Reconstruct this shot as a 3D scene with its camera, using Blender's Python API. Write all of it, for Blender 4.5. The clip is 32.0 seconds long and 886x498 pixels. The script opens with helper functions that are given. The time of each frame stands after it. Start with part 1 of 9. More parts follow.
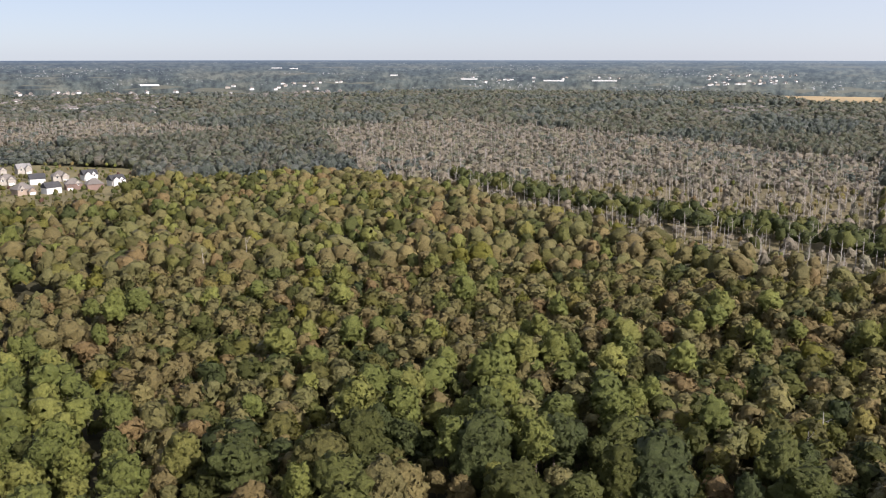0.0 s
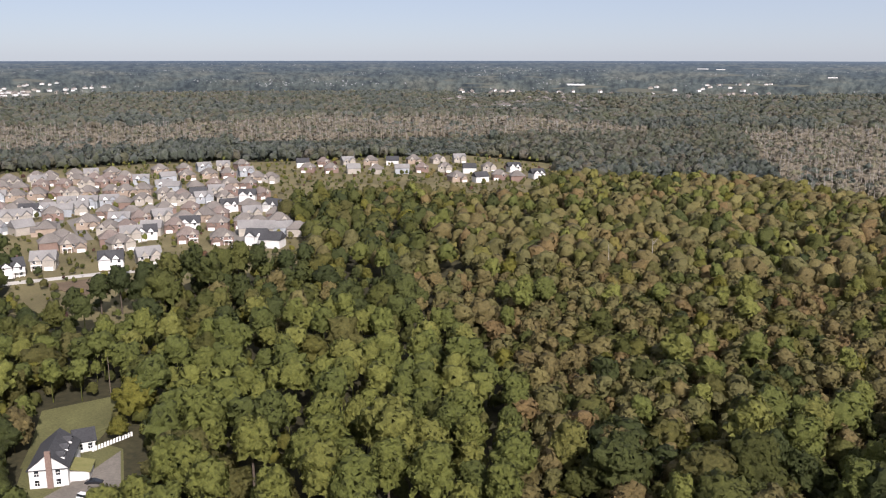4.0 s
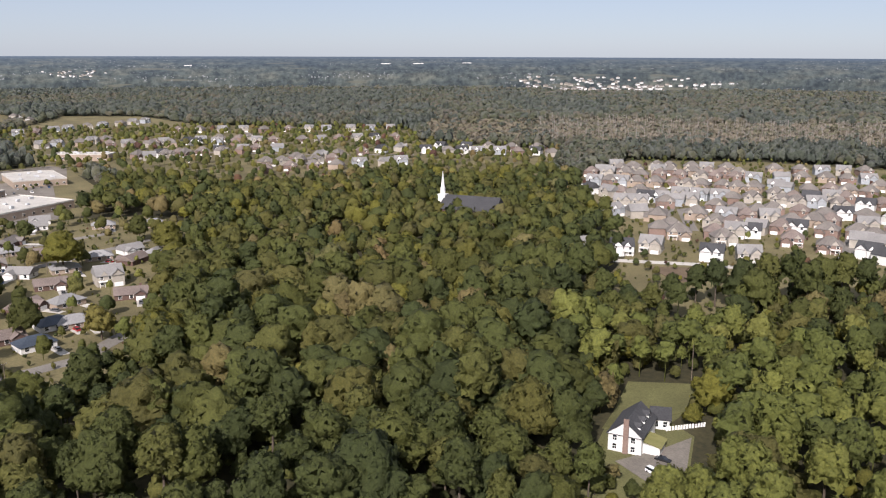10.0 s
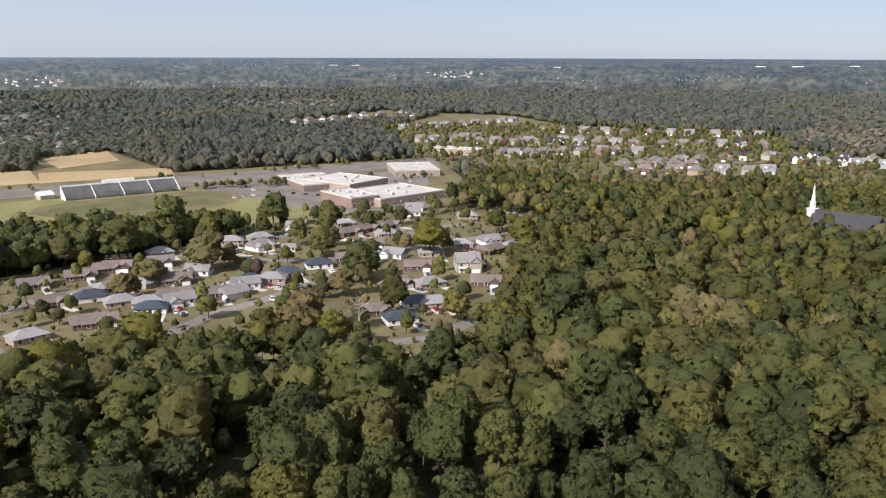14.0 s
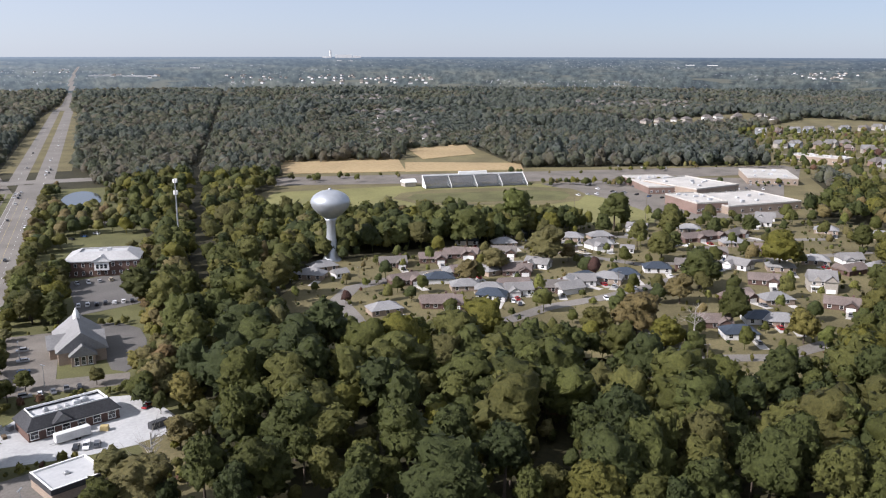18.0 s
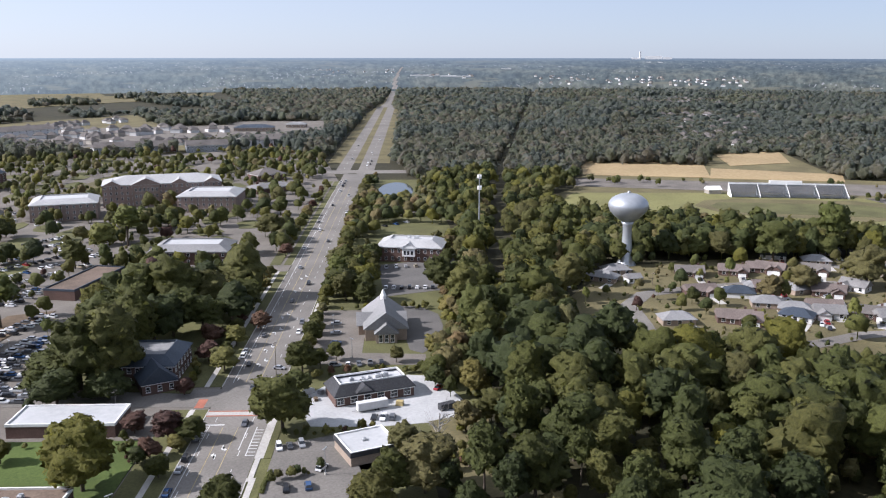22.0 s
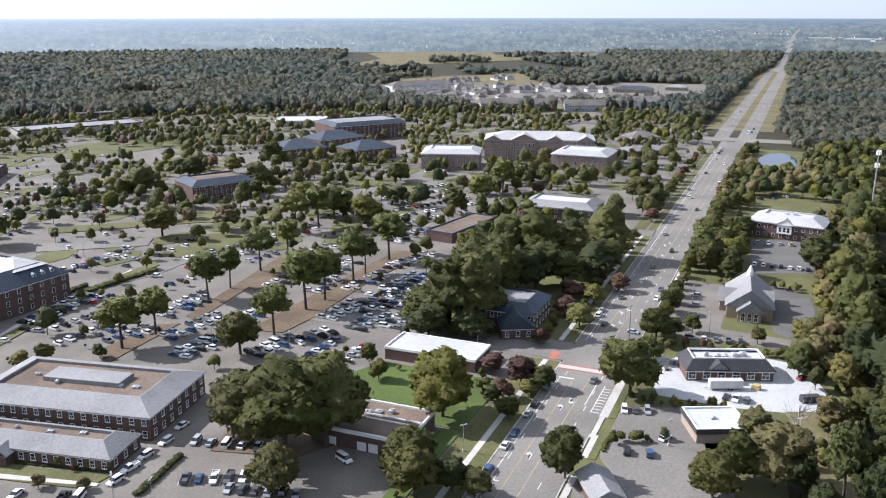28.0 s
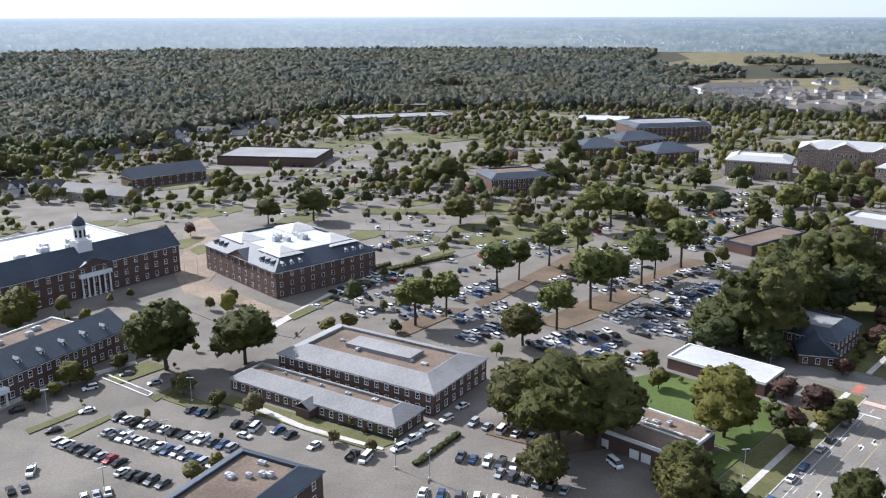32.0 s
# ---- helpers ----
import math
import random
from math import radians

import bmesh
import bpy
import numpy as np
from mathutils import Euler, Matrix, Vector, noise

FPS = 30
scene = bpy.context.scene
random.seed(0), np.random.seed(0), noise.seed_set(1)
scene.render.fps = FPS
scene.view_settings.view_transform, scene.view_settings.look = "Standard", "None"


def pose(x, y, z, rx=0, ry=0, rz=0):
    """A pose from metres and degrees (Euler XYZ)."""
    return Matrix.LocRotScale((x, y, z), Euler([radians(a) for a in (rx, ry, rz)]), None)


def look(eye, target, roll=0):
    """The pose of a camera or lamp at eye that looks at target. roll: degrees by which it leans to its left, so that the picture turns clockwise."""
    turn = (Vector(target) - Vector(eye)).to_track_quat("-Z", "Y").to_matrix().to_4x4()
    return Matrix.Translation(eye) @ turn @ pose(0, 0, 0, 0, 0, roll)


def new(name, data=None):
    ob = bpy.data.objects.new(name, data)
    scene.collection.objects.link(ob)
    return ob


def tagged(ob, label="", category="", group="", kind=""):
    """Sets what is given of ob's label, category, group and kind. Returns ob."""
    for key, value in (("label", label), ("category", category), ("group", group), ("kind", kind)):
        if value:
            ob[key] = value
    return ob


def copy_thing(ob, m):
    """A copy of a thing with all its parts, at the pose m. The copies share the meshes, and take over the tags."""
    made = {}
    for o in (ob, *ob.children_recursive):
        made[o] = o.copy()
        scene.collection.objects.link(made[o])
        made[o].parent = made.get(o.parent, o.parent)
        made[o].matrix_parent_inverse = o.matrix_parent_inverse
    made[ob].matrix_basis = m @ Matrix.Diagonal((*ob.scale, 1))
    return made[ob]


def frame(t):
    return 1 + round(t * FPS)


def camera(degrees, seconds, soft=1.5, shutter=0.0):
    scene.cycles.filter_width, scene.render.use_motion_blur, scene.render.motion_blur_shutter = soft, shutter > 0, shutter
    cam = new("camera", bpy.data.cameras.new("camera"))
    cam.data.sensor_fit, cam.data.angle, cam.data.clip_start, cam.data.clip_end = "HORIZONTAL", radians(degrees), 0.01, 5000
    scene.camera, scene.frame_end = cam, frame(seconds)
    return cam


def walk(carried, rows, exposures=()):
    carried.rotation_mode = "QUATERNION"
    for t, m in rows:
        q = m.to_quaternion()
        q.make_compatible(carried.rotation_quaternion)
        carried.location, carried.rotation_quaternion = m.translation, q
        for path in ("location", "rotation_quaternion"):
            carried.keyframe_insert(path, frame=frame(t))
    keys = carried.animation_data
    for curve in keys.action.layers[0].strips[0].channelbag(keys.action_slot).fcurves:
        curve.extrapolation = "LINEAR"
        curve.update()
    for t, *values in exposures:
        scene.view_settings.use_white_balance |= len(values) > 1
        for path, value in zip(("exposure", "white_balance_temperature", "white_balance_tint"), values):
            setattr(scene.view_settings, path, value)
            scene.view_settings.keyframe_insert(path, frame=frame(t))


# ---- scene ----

# ---- camera: hovers at one spot and turns to its left ----
cam = camera(54.20, 32.0, soft=1.15)
EYE = (0, 0, 115)
PATH = (  # seconds, yaw, pitch, roll
    (0.0, 360.00, -12.63, -0.01),
    (0.5, 2.75, -12.65, 0.06),
    (1.0, 6.06, -12.63, 0.00),
    (1.5, 9.60, -12.61, 0.02),
    (2.0, 13.27, -12.60, 0.01),
    (2.5, 17.01, -12.59, -0.04),
    (3.0, 20.50, -12.58, -0.02),
    (3.5, 23.76, -12.58, -0.02),
    (5.5, 37.00, -12.69, -0.06),
    (6.0, 40.31, -12.74, -0.08),
    (6.5, 43.64, -12.80, -0.08),
    (7.0, 47.04, -12.84, -0.13),
    (7.5, 50.48, -12.88, -0.16),
    (8.0, 53.87, -12.89, -0.14),
    (8.5, 57.26, -12.88, -0.18),
    (9.0, 60.04, -12.89, -0.18),
    (9.5, 63.00, -12.87, -0.18),
    (10.0, 66.25, -12.84, -0.18),
    (10.5, 69.50, -12.84, -0.18),
    (11.0, 72.61, -12.81, -0.21),
    (11.5, 75.68, -12.80, -0.19),
    (12.0, 78.89, -12.80, -0.19),
    (12.5, 81.81, -12.80, -0.20),
    (13.0, 84.48, -12.79, -0.19),
    (13.5, 87.23, -12.77, -0.19),
    (14.0, 89.68, -12.77, -0.16),
    (14.5, 92.61, -12.77, -0.15),
    (16.5, 103.83, -12.82, -0.15),
    (17.0, 106.65, -12.84, -0.08),
    (17.5, 109.51, -12.83, -0.11),
    (18.0, 112.34, -12.83, -0.09),
    (18.5, 115.21, -12.84, -0.09),
    (19.0, 118.02, -12.84, -0.11),
    (19.5, 120.61, -12.84, -0.07),
    (20.0, 122.94, -12.84, -0.10),
    (20.5, 125.23, -12.82, -0.07),
    (21.0, 127.53, -12.80, -0.07),
    (21.5, 129.83, -12.79, -0.07),
    (22.0, 132.10, -12.77, -0.05),
    (22.5, 134.32, -12.80, -0.04),
    (23.0, 136.49, -14.21, -0.05),
    (23.5, 138.67, -15.32, 0.00),
    (24.0, 140.88, -15.30, 0.00),
    (24.5, 143.04, -15.28, 0.01),
    (25.0, 145.13, -15.28, -0.00),
    (25.5, 147.19, -15.27, -0.02),
    (27.5, 154.68, -15.25, -0.01),
    (28.0, 156.53, -15.26, 0.02),
    (28.5, 158.52, -15.25, 0.03),
    (29.0, 161.01, -15.25, 0.07),
    (29.5, 163.65, -15.22, 0.06),
    (30.0, 166.12, -15.23, 0.07),
    (30.5, 168.58, -15.24, 0.07),
    (31.0, 171.10, -15.26, 0.04),
    (31.5, 173.65, -15.28, 0.02),
    (32.0, 176.20, -15.32, 0.06),
)
walk(cam, [(t, pose(*EYE, 90 + p, r, y)) for t, y, p, r in PATH], exposures=((0.0, 1.26, 6400, 19), (6.0, 0.98, 6400, 20), (14.0, 1.1, 6300, 18), (19.0, 1.06, 6000, 18), (23.0, 1.18, 5850, 18), (25.0, 1.39, 5800, 17), (28.0, 1.4, 5800, 16), (32.0, 1.34, 5750, 14)))

# ---- light ----
SUN_ANGLE, SUN_HEIGHT = -41.0, 36.0   # direction towards the sun from the x axis, degrees above the horizon
world = bpy.data.worlds.new("sky")
scene.world = world
world.use_nodes = True
wn = world.node_tree.nodes
sky = wn.new("ShaderNodeTexSky")
sky.sky_type = "NISHITA"
sky.sun_disc = False
sky.sun_elevation = radians(SUN_HEIGHT)
sky.sun_rotation = radians(90 - SUN_ANGLE)
sky.altitude = 100
sky.air_density, sky.dust_density, sky.ozone_density = 0.7, 0.4, 2.5
wn["Background"].inputs["Strength"].default_value = 0.085
veil = wn.new("ShaderNodeMix")       # thin even haze over the whole sky
veil.data_type = "RGBA"
veil.inputs[0].default_value = 0.78
way = wn.new("ShaderNodeTexCoord")
towards = wn.new("ShaderNodeVectorMath")
towards.operation = "DOT_PRODUCT"
towards.inputs[1].default_value = (math.cos(radians(SUN_ANGLE)), math.sin(radians(SUN_ANGLE)), 0.3)
world.node_tree.links.new(way.outputs["Generated"], towards.inputs[0])
brighter = wn.new("ShaderNodeMapRange")      # the haze is brighter on the sun's side
brighter.interpolation_type = "SMOOTHSTEP"
brighter.inputs["From Min"].default_value, brighter.inputs["From Max"].default_value = -0.9, 1.0
world.node_tree.links.new(towards.outputs["Value"], brighter.inputs["Value"])
haze = wn.new("ShaderNodeMix")
haze.data_type = "RGBA"
haze.inputs[6].default_value, haze.inputs[7].default_value = (2.45, 2.75, 3.1, 1), (4.7, 4.9, 5.0, 1)
world.node_tree.links.new(brighter.outputs[0], haze.inputs[0])
world.node_tree.links.new(haze.outputs[2], veil.inputs[7])
world.node_tree.links.new(sky.outputs[0], veil.inputs[6])
world.node_tree.links.new(veil.outputs[2], wn["Background"].inputs["Color"])
sun = new("sun", bpy.data.lights.new("sun", "SUN"))
sun.data.energy, sun.data.angle, sun.data.color = 3.6, radians(0.55), (1.0, 0.95, 0.87)
sa, sh = radians(SUN_ANGLE), radians(SUN_HEIGHT)
sun.matrix_world = look((300 * math.cos(sa) * math.cos(sh), 300 * math.sin(sa) * math.cos(sh), 300 * math.sin(sh)), (0, 0, 0))

# ---- materials ----
def nodes_of(name):
    m = bpy.data.materials.new(name)
    m.use_nodes = True
    return m, m.node_tree.nodes, m.node_tree.links


def ramp(n, l, source, stops):
    r = n.new("ShaderNodeValToRGB")
    while len(r.color_ramp.elements) < len(stops):
        r.color_ramp.elements.new(0.5)
    for e, (p, c) in zip(r.color_ramp.elements, stops):
        e.position, e.color = p, (*c, 1)
    l.new(source, r.inputs[0])
    return r.outputs[0]


def noise_at(n, l, scale, detail=4.0, rough=0.6, stretch=None):
    g = n.new("ShaderNodeNewGeometry")
    t = n.new("ShaderNodeTexNoise")
    t.inputs["Scale"].default_value, t.inputs["Detail"].default_value, t.inputs["Roughness"].default_value = scale, detail, rough
    if stretch:
        mp = n.new("ShaderNodeMapping")
        mp.inputs["Scale"].default_value = stretch
        l.new(g.outputs["Position"], mp.inputs["Vector"])
        l.new(mp.outputs[0], t.inputs["Vector"])
    else:
        l.new(g.outputs["Position"], t.inputs["Vector"])
    return t.outputs["Fac"]


def mixed(n, l, a, b, fac, mode="MIX"):
    x = n.new("ShaderNodeMix")
    x.data_type, x.blend_type = "RGBA", mode
    for sock, v in ((x.inputs[0], fac), (x.inputs[6], a), (x.inputs[7], b)):
        if isinstance(v, (int, float)):
            sock.default_value = v
        elif isinstance(v, tuple):
            sock.default_value = (*v, 1)
        else:
            l.new(v, sock)
    return x.outputs[2]


def surface(name, dark, light, scale=1.0, big=0.05, rough=0.85, metal=0.0, bump=0.0, stain=0.25, vary=0.0, spec=0.3):
    """A two-scale weathered surface: grain between two colours, large stains over it, fine relief."""
    m, n, l = nodes_of(name)
    b = n["Principled BSDF"]
    fine = noise_at(n, l, scale, 6.0, 0.65)
    col = ramp(n, l, fine, ((0.3, dark), (0.72, light)))
    patch = noise_at(n, l, big, 3.0, 0.55)
    tone = ramp(n, l, patch, ((0.35, (1 - stain,) * 3), (0.65, (1.0,) * 3)))
    col = mixed(n, l, col, tone, 1.0, "MULTIPLY")
    if vary:
        o = n.new("ShaderNodeObjectInfo")
        v = ramp(n, l, o.outputs["Random"], ((0.0, (1 - vary,) * 3), (1.0, (1.0 + vary * 0.4,) * 3)))
        col = mixed(n, l, col, v, 1.0, "MULTIPLY")
    l.new(col, b.inputs["Base Color"])
    b.inputs["Roughness"].default_value, b.inputs["Metallic"].default_value = rough, metal
    b.inputs["Specular IOR Level"].default_value = spec
    if bump:
        bp = n.new("ShaderNodeBump")
        bp.inputs["Strength"].default_value, bp.inputs["Distance"].default_value = bump, 0.1
        l.new(fine, bp.inputs["Height"])
        l.new(bp.outputs[0], b.inputs["Normal"])
    return m


def foliage(name, stops, through_light=0.25, grain=0.9, haze_sheen=0.0):
    """Leaves: a colour by tree (an attribute for woods, the object for single trees), mottled within the crown, leaf
    gaps painted dark.
    """
    m, n, l = nodes_of(name)
    b = n["Principled BSDF"]
    a = n.new("ShaderNodeAttribute")
    a.attribute_name = "tint"
    o = n.new("ShaderNodeObjectInfo")
    add = n.new("ShaderNodeMath")
    add.operation = "ADD"
    l.new(a.outputs["Fac"], add.inputs[0])
    l.new(o.outputs["Random"], add.inputs[1])
    fr = n.new("ShaderNodeMath")
    fr.operation = "FRACT"
    l.new(add.outputs[0], fr.inputs[0])
    # far leaves get extra blue: distance haze put into the colour
    col = ramp(n, l, fr.outputs[0], tuple((k, (c[0] * 1.02, c[1] * 0.98, c[2] * (1.18 if haze_sheen else 0.98))) for k, c in stops))
    g = n.new("ShaderNodeNewGeometry")
    isl = ramp(n, l, g.outputs["Random Per Island"], ((0.0, (0.86,) * 3), (1.0, (1.14,) * 3)))
    col = mixed(n, l, col, isl, 1.0, "MULTIPLY")
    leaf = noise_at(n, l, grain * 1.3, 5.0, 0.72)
    # tone variation of the leaf clumps, plus painted shade in the bump's hollows
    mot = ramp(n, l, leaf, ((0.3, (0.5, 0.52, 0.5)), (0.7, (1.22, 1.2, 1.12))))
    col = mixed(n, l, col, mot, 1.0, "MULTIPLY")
    bp = n.new("ShaderNodeBump")
    bp.inputs["Strength"].default_value, bp.inputs["Distance"].default_value = 0.75, 0.9 / grain
    l.new(leaf, bp.inputs["Height"])
    l.new(bp.outputs[0], b.inputs["Normal"])
    l.new(col, b.inputs["Base Color"])
    b.inputs["Roughness"].default_value = 0.65
    # bluish grazing sheen imitates haze in front of far leaves
    b.inputs["Sheen Weight"].default_value = haze_sheen
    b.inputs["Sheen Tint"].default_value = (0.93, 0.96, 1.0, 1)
    b.inputs["Specular IOR Level"].default_value = 0.25
    tr = n.new("ShaderNodeBsdfTranslucent")
    l.new(col, tr.inputs["Color"])
    l.new(bp.outputs[0], tr.inputs["Normal"])
    mx = n.new("ShaderNodeMixShader")
    mx.inputs[0].default_value = through_light
    l.new(b.outputs[0], mx.inputs[1])
    l.new(tr.outputs[0], mx.inputs[2])
    l.new(mx.outputs[0], n["Material Output"].inputs["Surface"])
    return m


def paint(name, col, rough=0.35, metal=0.0, spec=0.5):
    m, n, l = nodes_of(name)
    b = n["Principled BSDF"]
    tone = ramp(n, l, noise_at(n, l, 0.9, 3.0), ((0.3, tuple(c * 0.88 for c in col)), (0.7, col)))
    l.new(tone, b.inputs["Base Color"])
    b.inputs["Roughness"].default_value, b.inputs["Metallic"].default_value = rough, metal
    b.inputs["Specular IOR Level"].default_value = spec
    return m


M_ASPHALT = surface("asphalt", (0.090, 0.086, 0.082), (0.150, 0.140, 0.127), 2.5, 0.04, 0.9, 0, 0.1, 0.3)
M_ROAD = surface("road_asphalt", (0.150, 0.138, 0.122), (0.234, 0.216, 0.192), 1.2, 0.03, 0.9, 0, 0.1, 0.28)
M_LOT = surface("worn_asphalt", (0.132, 0.118, 0.102), (0.212, 0.190, 0.161), 1.5, 0.05, 0.92, 0, 0.1, 0.3)
M_CONCRETE = surface("concrete", (0.38, 0.36, 0.33), (0.52, 0.5, 0.46), 1.2, 0.08, 0.9, 0, 0.08, 0.2)
M_NEW_CONCRETE = surface("new_concrete", (0.35, 0.35, 0.345), (0.46, 0.46, 0.45), 0.8, 0.07, 0.8, 0, 0.05, 0.15)
M_LINE = surface("white_line", (0.5, 0.5, 0.49), (0.72, 0.72, 0.7), 3.0, 0.2, 0.8)
M_YELLOW = surface("yellow_line", (0.36, 0.28, 0.12), (0.5, 0.4, 0.2), 3.0, 0.2, 0.8)
M_CROSSING = surface("brick_paving", (0.3, 0.1, 0.065), (0.42, 0.17, 0.11), 2.0, 0.2, 0.9)
M_GRASS = surface("grass", (0.078, 0.082, 0.03), (0.15, 0.142, 0.058), 1.6, 0.05, 0.95, 0, 0.4, 0.35)
M_LAWN = surface("tended_lawn", (0.056, 0.086, 0.018), (0.097, 0.131, 0.031), 1.2, 0.06, 0.95, 0, 0.4, 0.25)
M_DRY_GRASS = surface("dry_grass", (0.106, 0.093, 0.043), (0.187, 0.157, 0.076), 0.9, 0.03, 0.95, 0, 0.4, 0.35)
M_STRAW = surface("pine_straw", (0.1, 0.072, 0.045), (0.175, 0.125, 0.08), 1.2, 0.08, 0.95, 0, 0.4, 0.35)
M_FIELD = surface("stubble_field", (0.28, 0.2, 0.1), (0.4, 0.31, 0.17), 0.25, 0.01, 0.95, 0, 0.2, 0.25)
M_TURF = surface("sports_turf", (0.144, 0.144, 0.050), (0.216, 0.200, 0.080), 0.5, 0.03, 0.95, 0, 0.2, 0.25)
M_DIRT = surface("bare_earth", (0.190, 0.144, 0.104), (0.306, 0.245, 0.184), 0.7, 0.06, 0.95, 0, 0.3, 0.3)
M_FLOOR = surface("forest_floor", (0.02, 0.022, 0.01), (0.06, 0.05, 0.022), 0.4, 0.02, 0.95, 0, 0.5, 0.4)
M_MARSH = surface("marsh_scrub", (0.1, 0.085, 0.04), (0.21, 0.17, 0.09), 0.25, 0.012, 0.95, 0, 0.5, 0.35)
M_BRICK = surface("red_brick", (0.088, 0.054, 0.044), (0.148, 0.094, 0.077), 3.0, 0.12, 0.9, 0, 0.2, 0.2)
M_BRICK_HALL = surface("brown_brick", (0.215, 0.158, 0.132), (0.315, 0.242, 0.205), 2.5, 0.12, 0.9, 0, 0.2, 0.2)
M_BRICK_TAN = surface("tan_brick", (0.25, 0.195, 0.15), (0.36, 0.29, 0.23), 2.5, 0.12, 0.9, 0, 0.2, 0.2)
M_BRICK_PINK = surface("pale_red_brick", (0.164, 0.110, 0.090), (0.246, 0.176, 0.149), 2.5, 0.12, 0.9, 0, 0.2, 0.2)
M_WHITE = surface("white_siding", (0.534, 0.529, 0.515), (0.644, 0.639, 0.626), 1.5, 0.2, 0.7, 0, 0.05, 0.12)
M_CREAM = surface("cream_siding", (0.294, 0.270, 0.231), (0.387, 0.356, 0.312), 1.5, 0.2, 0.75, 0, 0.05, 0.15)
M_GREY_WALL = surface("grey_siding", (0.24, 0.26, 0.28), (0.36, 0.38, 0.4), 1.5, 0.2, 0.75, 0, 0.05, 0.15)
M_TRIM = surface("white_trim", (0.7, 0.7, 0.68), (0.82, 0.81, 0.79), 2.0, 0.2, 0.6, 0, 0, 0.1)
M_SHINGLE = surface("grey_brown_shingle", (0.118, 0.106, 0.096), (0.189, 0.170, 0.155), 1.6, 0.1, 0.9, 0, 0.25, 0.25)
M_SHINGLE_DARK = surface("charcoal_shingle", (0.036, 0.037, 0.040), (0.068, 0.068, 0.072), 1.6, 0.1, 0.88, 0, 0.25, 0.25)
M_SHINGLE_RED = surface("red_brown_shingle", (0.129, 0.102, 0.090), (0.201, 0.164, 0.148), 1.6, 0.1, 0.9, 0, 0.25, 0.25)
M_SHINGLE_PALE = surface("pale_grey_shingle", (0.164, 0.160, 0.156), (0.246, 0.238, 0.230), 1.6, 0.1, 0.85, 0, 0.25, 0.2)
M_SLATE = surface("blue_grey_slate", (0.032, 0.043, 0.06), (0.062, 0.078, 0.102), 1.8, 0.1, 0.6, 0, 0.25, 0.25)
M_ROOF_GREY = surface("grey_roof", (0.19, 0.19, 0.19), (0.29, 0.285, 0.28), 1.4, 0.06, 0.85, 0, 0.2, 0.25)
M_ROOF_METAL = surface("pale_metal_roof", (0.355, 0.352, 0.345), (0.465, 0.46, 0.45), 0.8, 0.05, 0.62, 0.1, 0.1, 0.18)
M_MEMBRANE = surface("white_membrane", (0.397, 0.404, 0.407), (0.498, 0.498, 0.492), 0.6, 0.05, 0.7, 0, 0.03, 0.15)
M_GRAVEL = surface("brown_gravel_roof", (0.116, 0.084, 0.064), (0.218, 0.164, 0.124), 1.2, 0.07, 0.95, 0, 0.3, 0.4)
M_SILVER = surface("silver_tank_paint", (0.42, 0.44, 0.46), (0.52, 0.54, 0.56), 0.25, 0.06, 0.38, 0.55, 0.03, 0.18)
M_STEEL = surface("galvanised_steel", (0.3, 0.31, 0.32), (0.45, 0.46, 0.47), 1.0, 0.1, 0.5, 0.5)
M_WOOD = surface("weathered_pole", (0.1, 0.08, 0.06), (0.19, 0.155, 0.12), 2.0, 0.2, 0.9)
M_BARK = surface("bark", (0.05, 0.04, 0.03), (0.12, 0.095, 0.072), 2.0, 0.2, 0.95, 0, 0.4)
M_PALE_BARK = surface("pale_dead_wood", (0.25, 0.232, 0.205), (0.4, 0.375, 0.335), 1.5, 0.1, 0.9, 0, 0.2)
M_WATER = surface("pond_water", (0.02, 0.03, 0.035), (0.035, 0.045, 0.05), 0.2, 0.05, 0.06, 0, 0.02, 0.1, 0, 0.6)
M_GLASS = paint("dark_window_glass", (0.02, 0.024, 0.03), 0.08, 0.0, 0.8)
M_TYRE = paint("tyre_rubber", (0.015, 0.015, 0.016), 0.8, 0, 0.2)
M_AIRCON = surface("painted_metal_unit", (0.4, 0.41, 0.42), (0.58, 0.59, 0.6), 1.0, 0.2, 0.6)
M_BLEACHER = surface("aluminium_bench", (0.120, 0.131, 0.143), (0.195, 0.210, 0.225), 0.8, 0.1, 0.5, 0.3)
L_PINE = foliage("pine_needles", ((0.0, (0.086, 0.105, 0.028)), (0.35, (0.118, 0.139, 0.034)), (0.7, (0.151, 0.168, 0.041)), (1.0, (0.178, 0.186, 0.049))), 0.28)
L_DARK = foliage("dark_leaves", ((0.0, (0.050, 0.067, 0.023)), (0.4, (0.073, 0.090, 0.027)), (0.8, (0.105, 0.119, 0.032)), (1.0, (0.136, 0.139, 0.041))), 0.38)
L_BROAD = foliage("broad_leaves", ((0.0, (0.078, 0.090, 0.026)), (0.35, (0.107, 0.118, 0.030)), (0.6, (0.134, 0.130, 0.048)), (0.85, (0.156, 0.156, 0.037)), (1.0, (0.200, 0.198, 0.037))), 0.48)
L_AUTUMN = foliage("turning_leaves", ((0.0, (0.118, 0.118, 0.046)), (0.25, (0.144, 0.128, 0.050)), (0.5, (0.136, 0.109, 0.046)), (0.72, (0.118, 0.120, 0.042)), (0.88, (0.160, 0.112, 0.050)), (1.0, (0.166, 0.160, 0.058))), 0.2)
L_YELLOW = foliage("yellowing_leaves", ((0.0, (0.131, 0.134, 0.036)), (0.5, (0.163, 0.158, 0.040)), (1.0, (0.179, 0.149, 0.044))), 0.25)
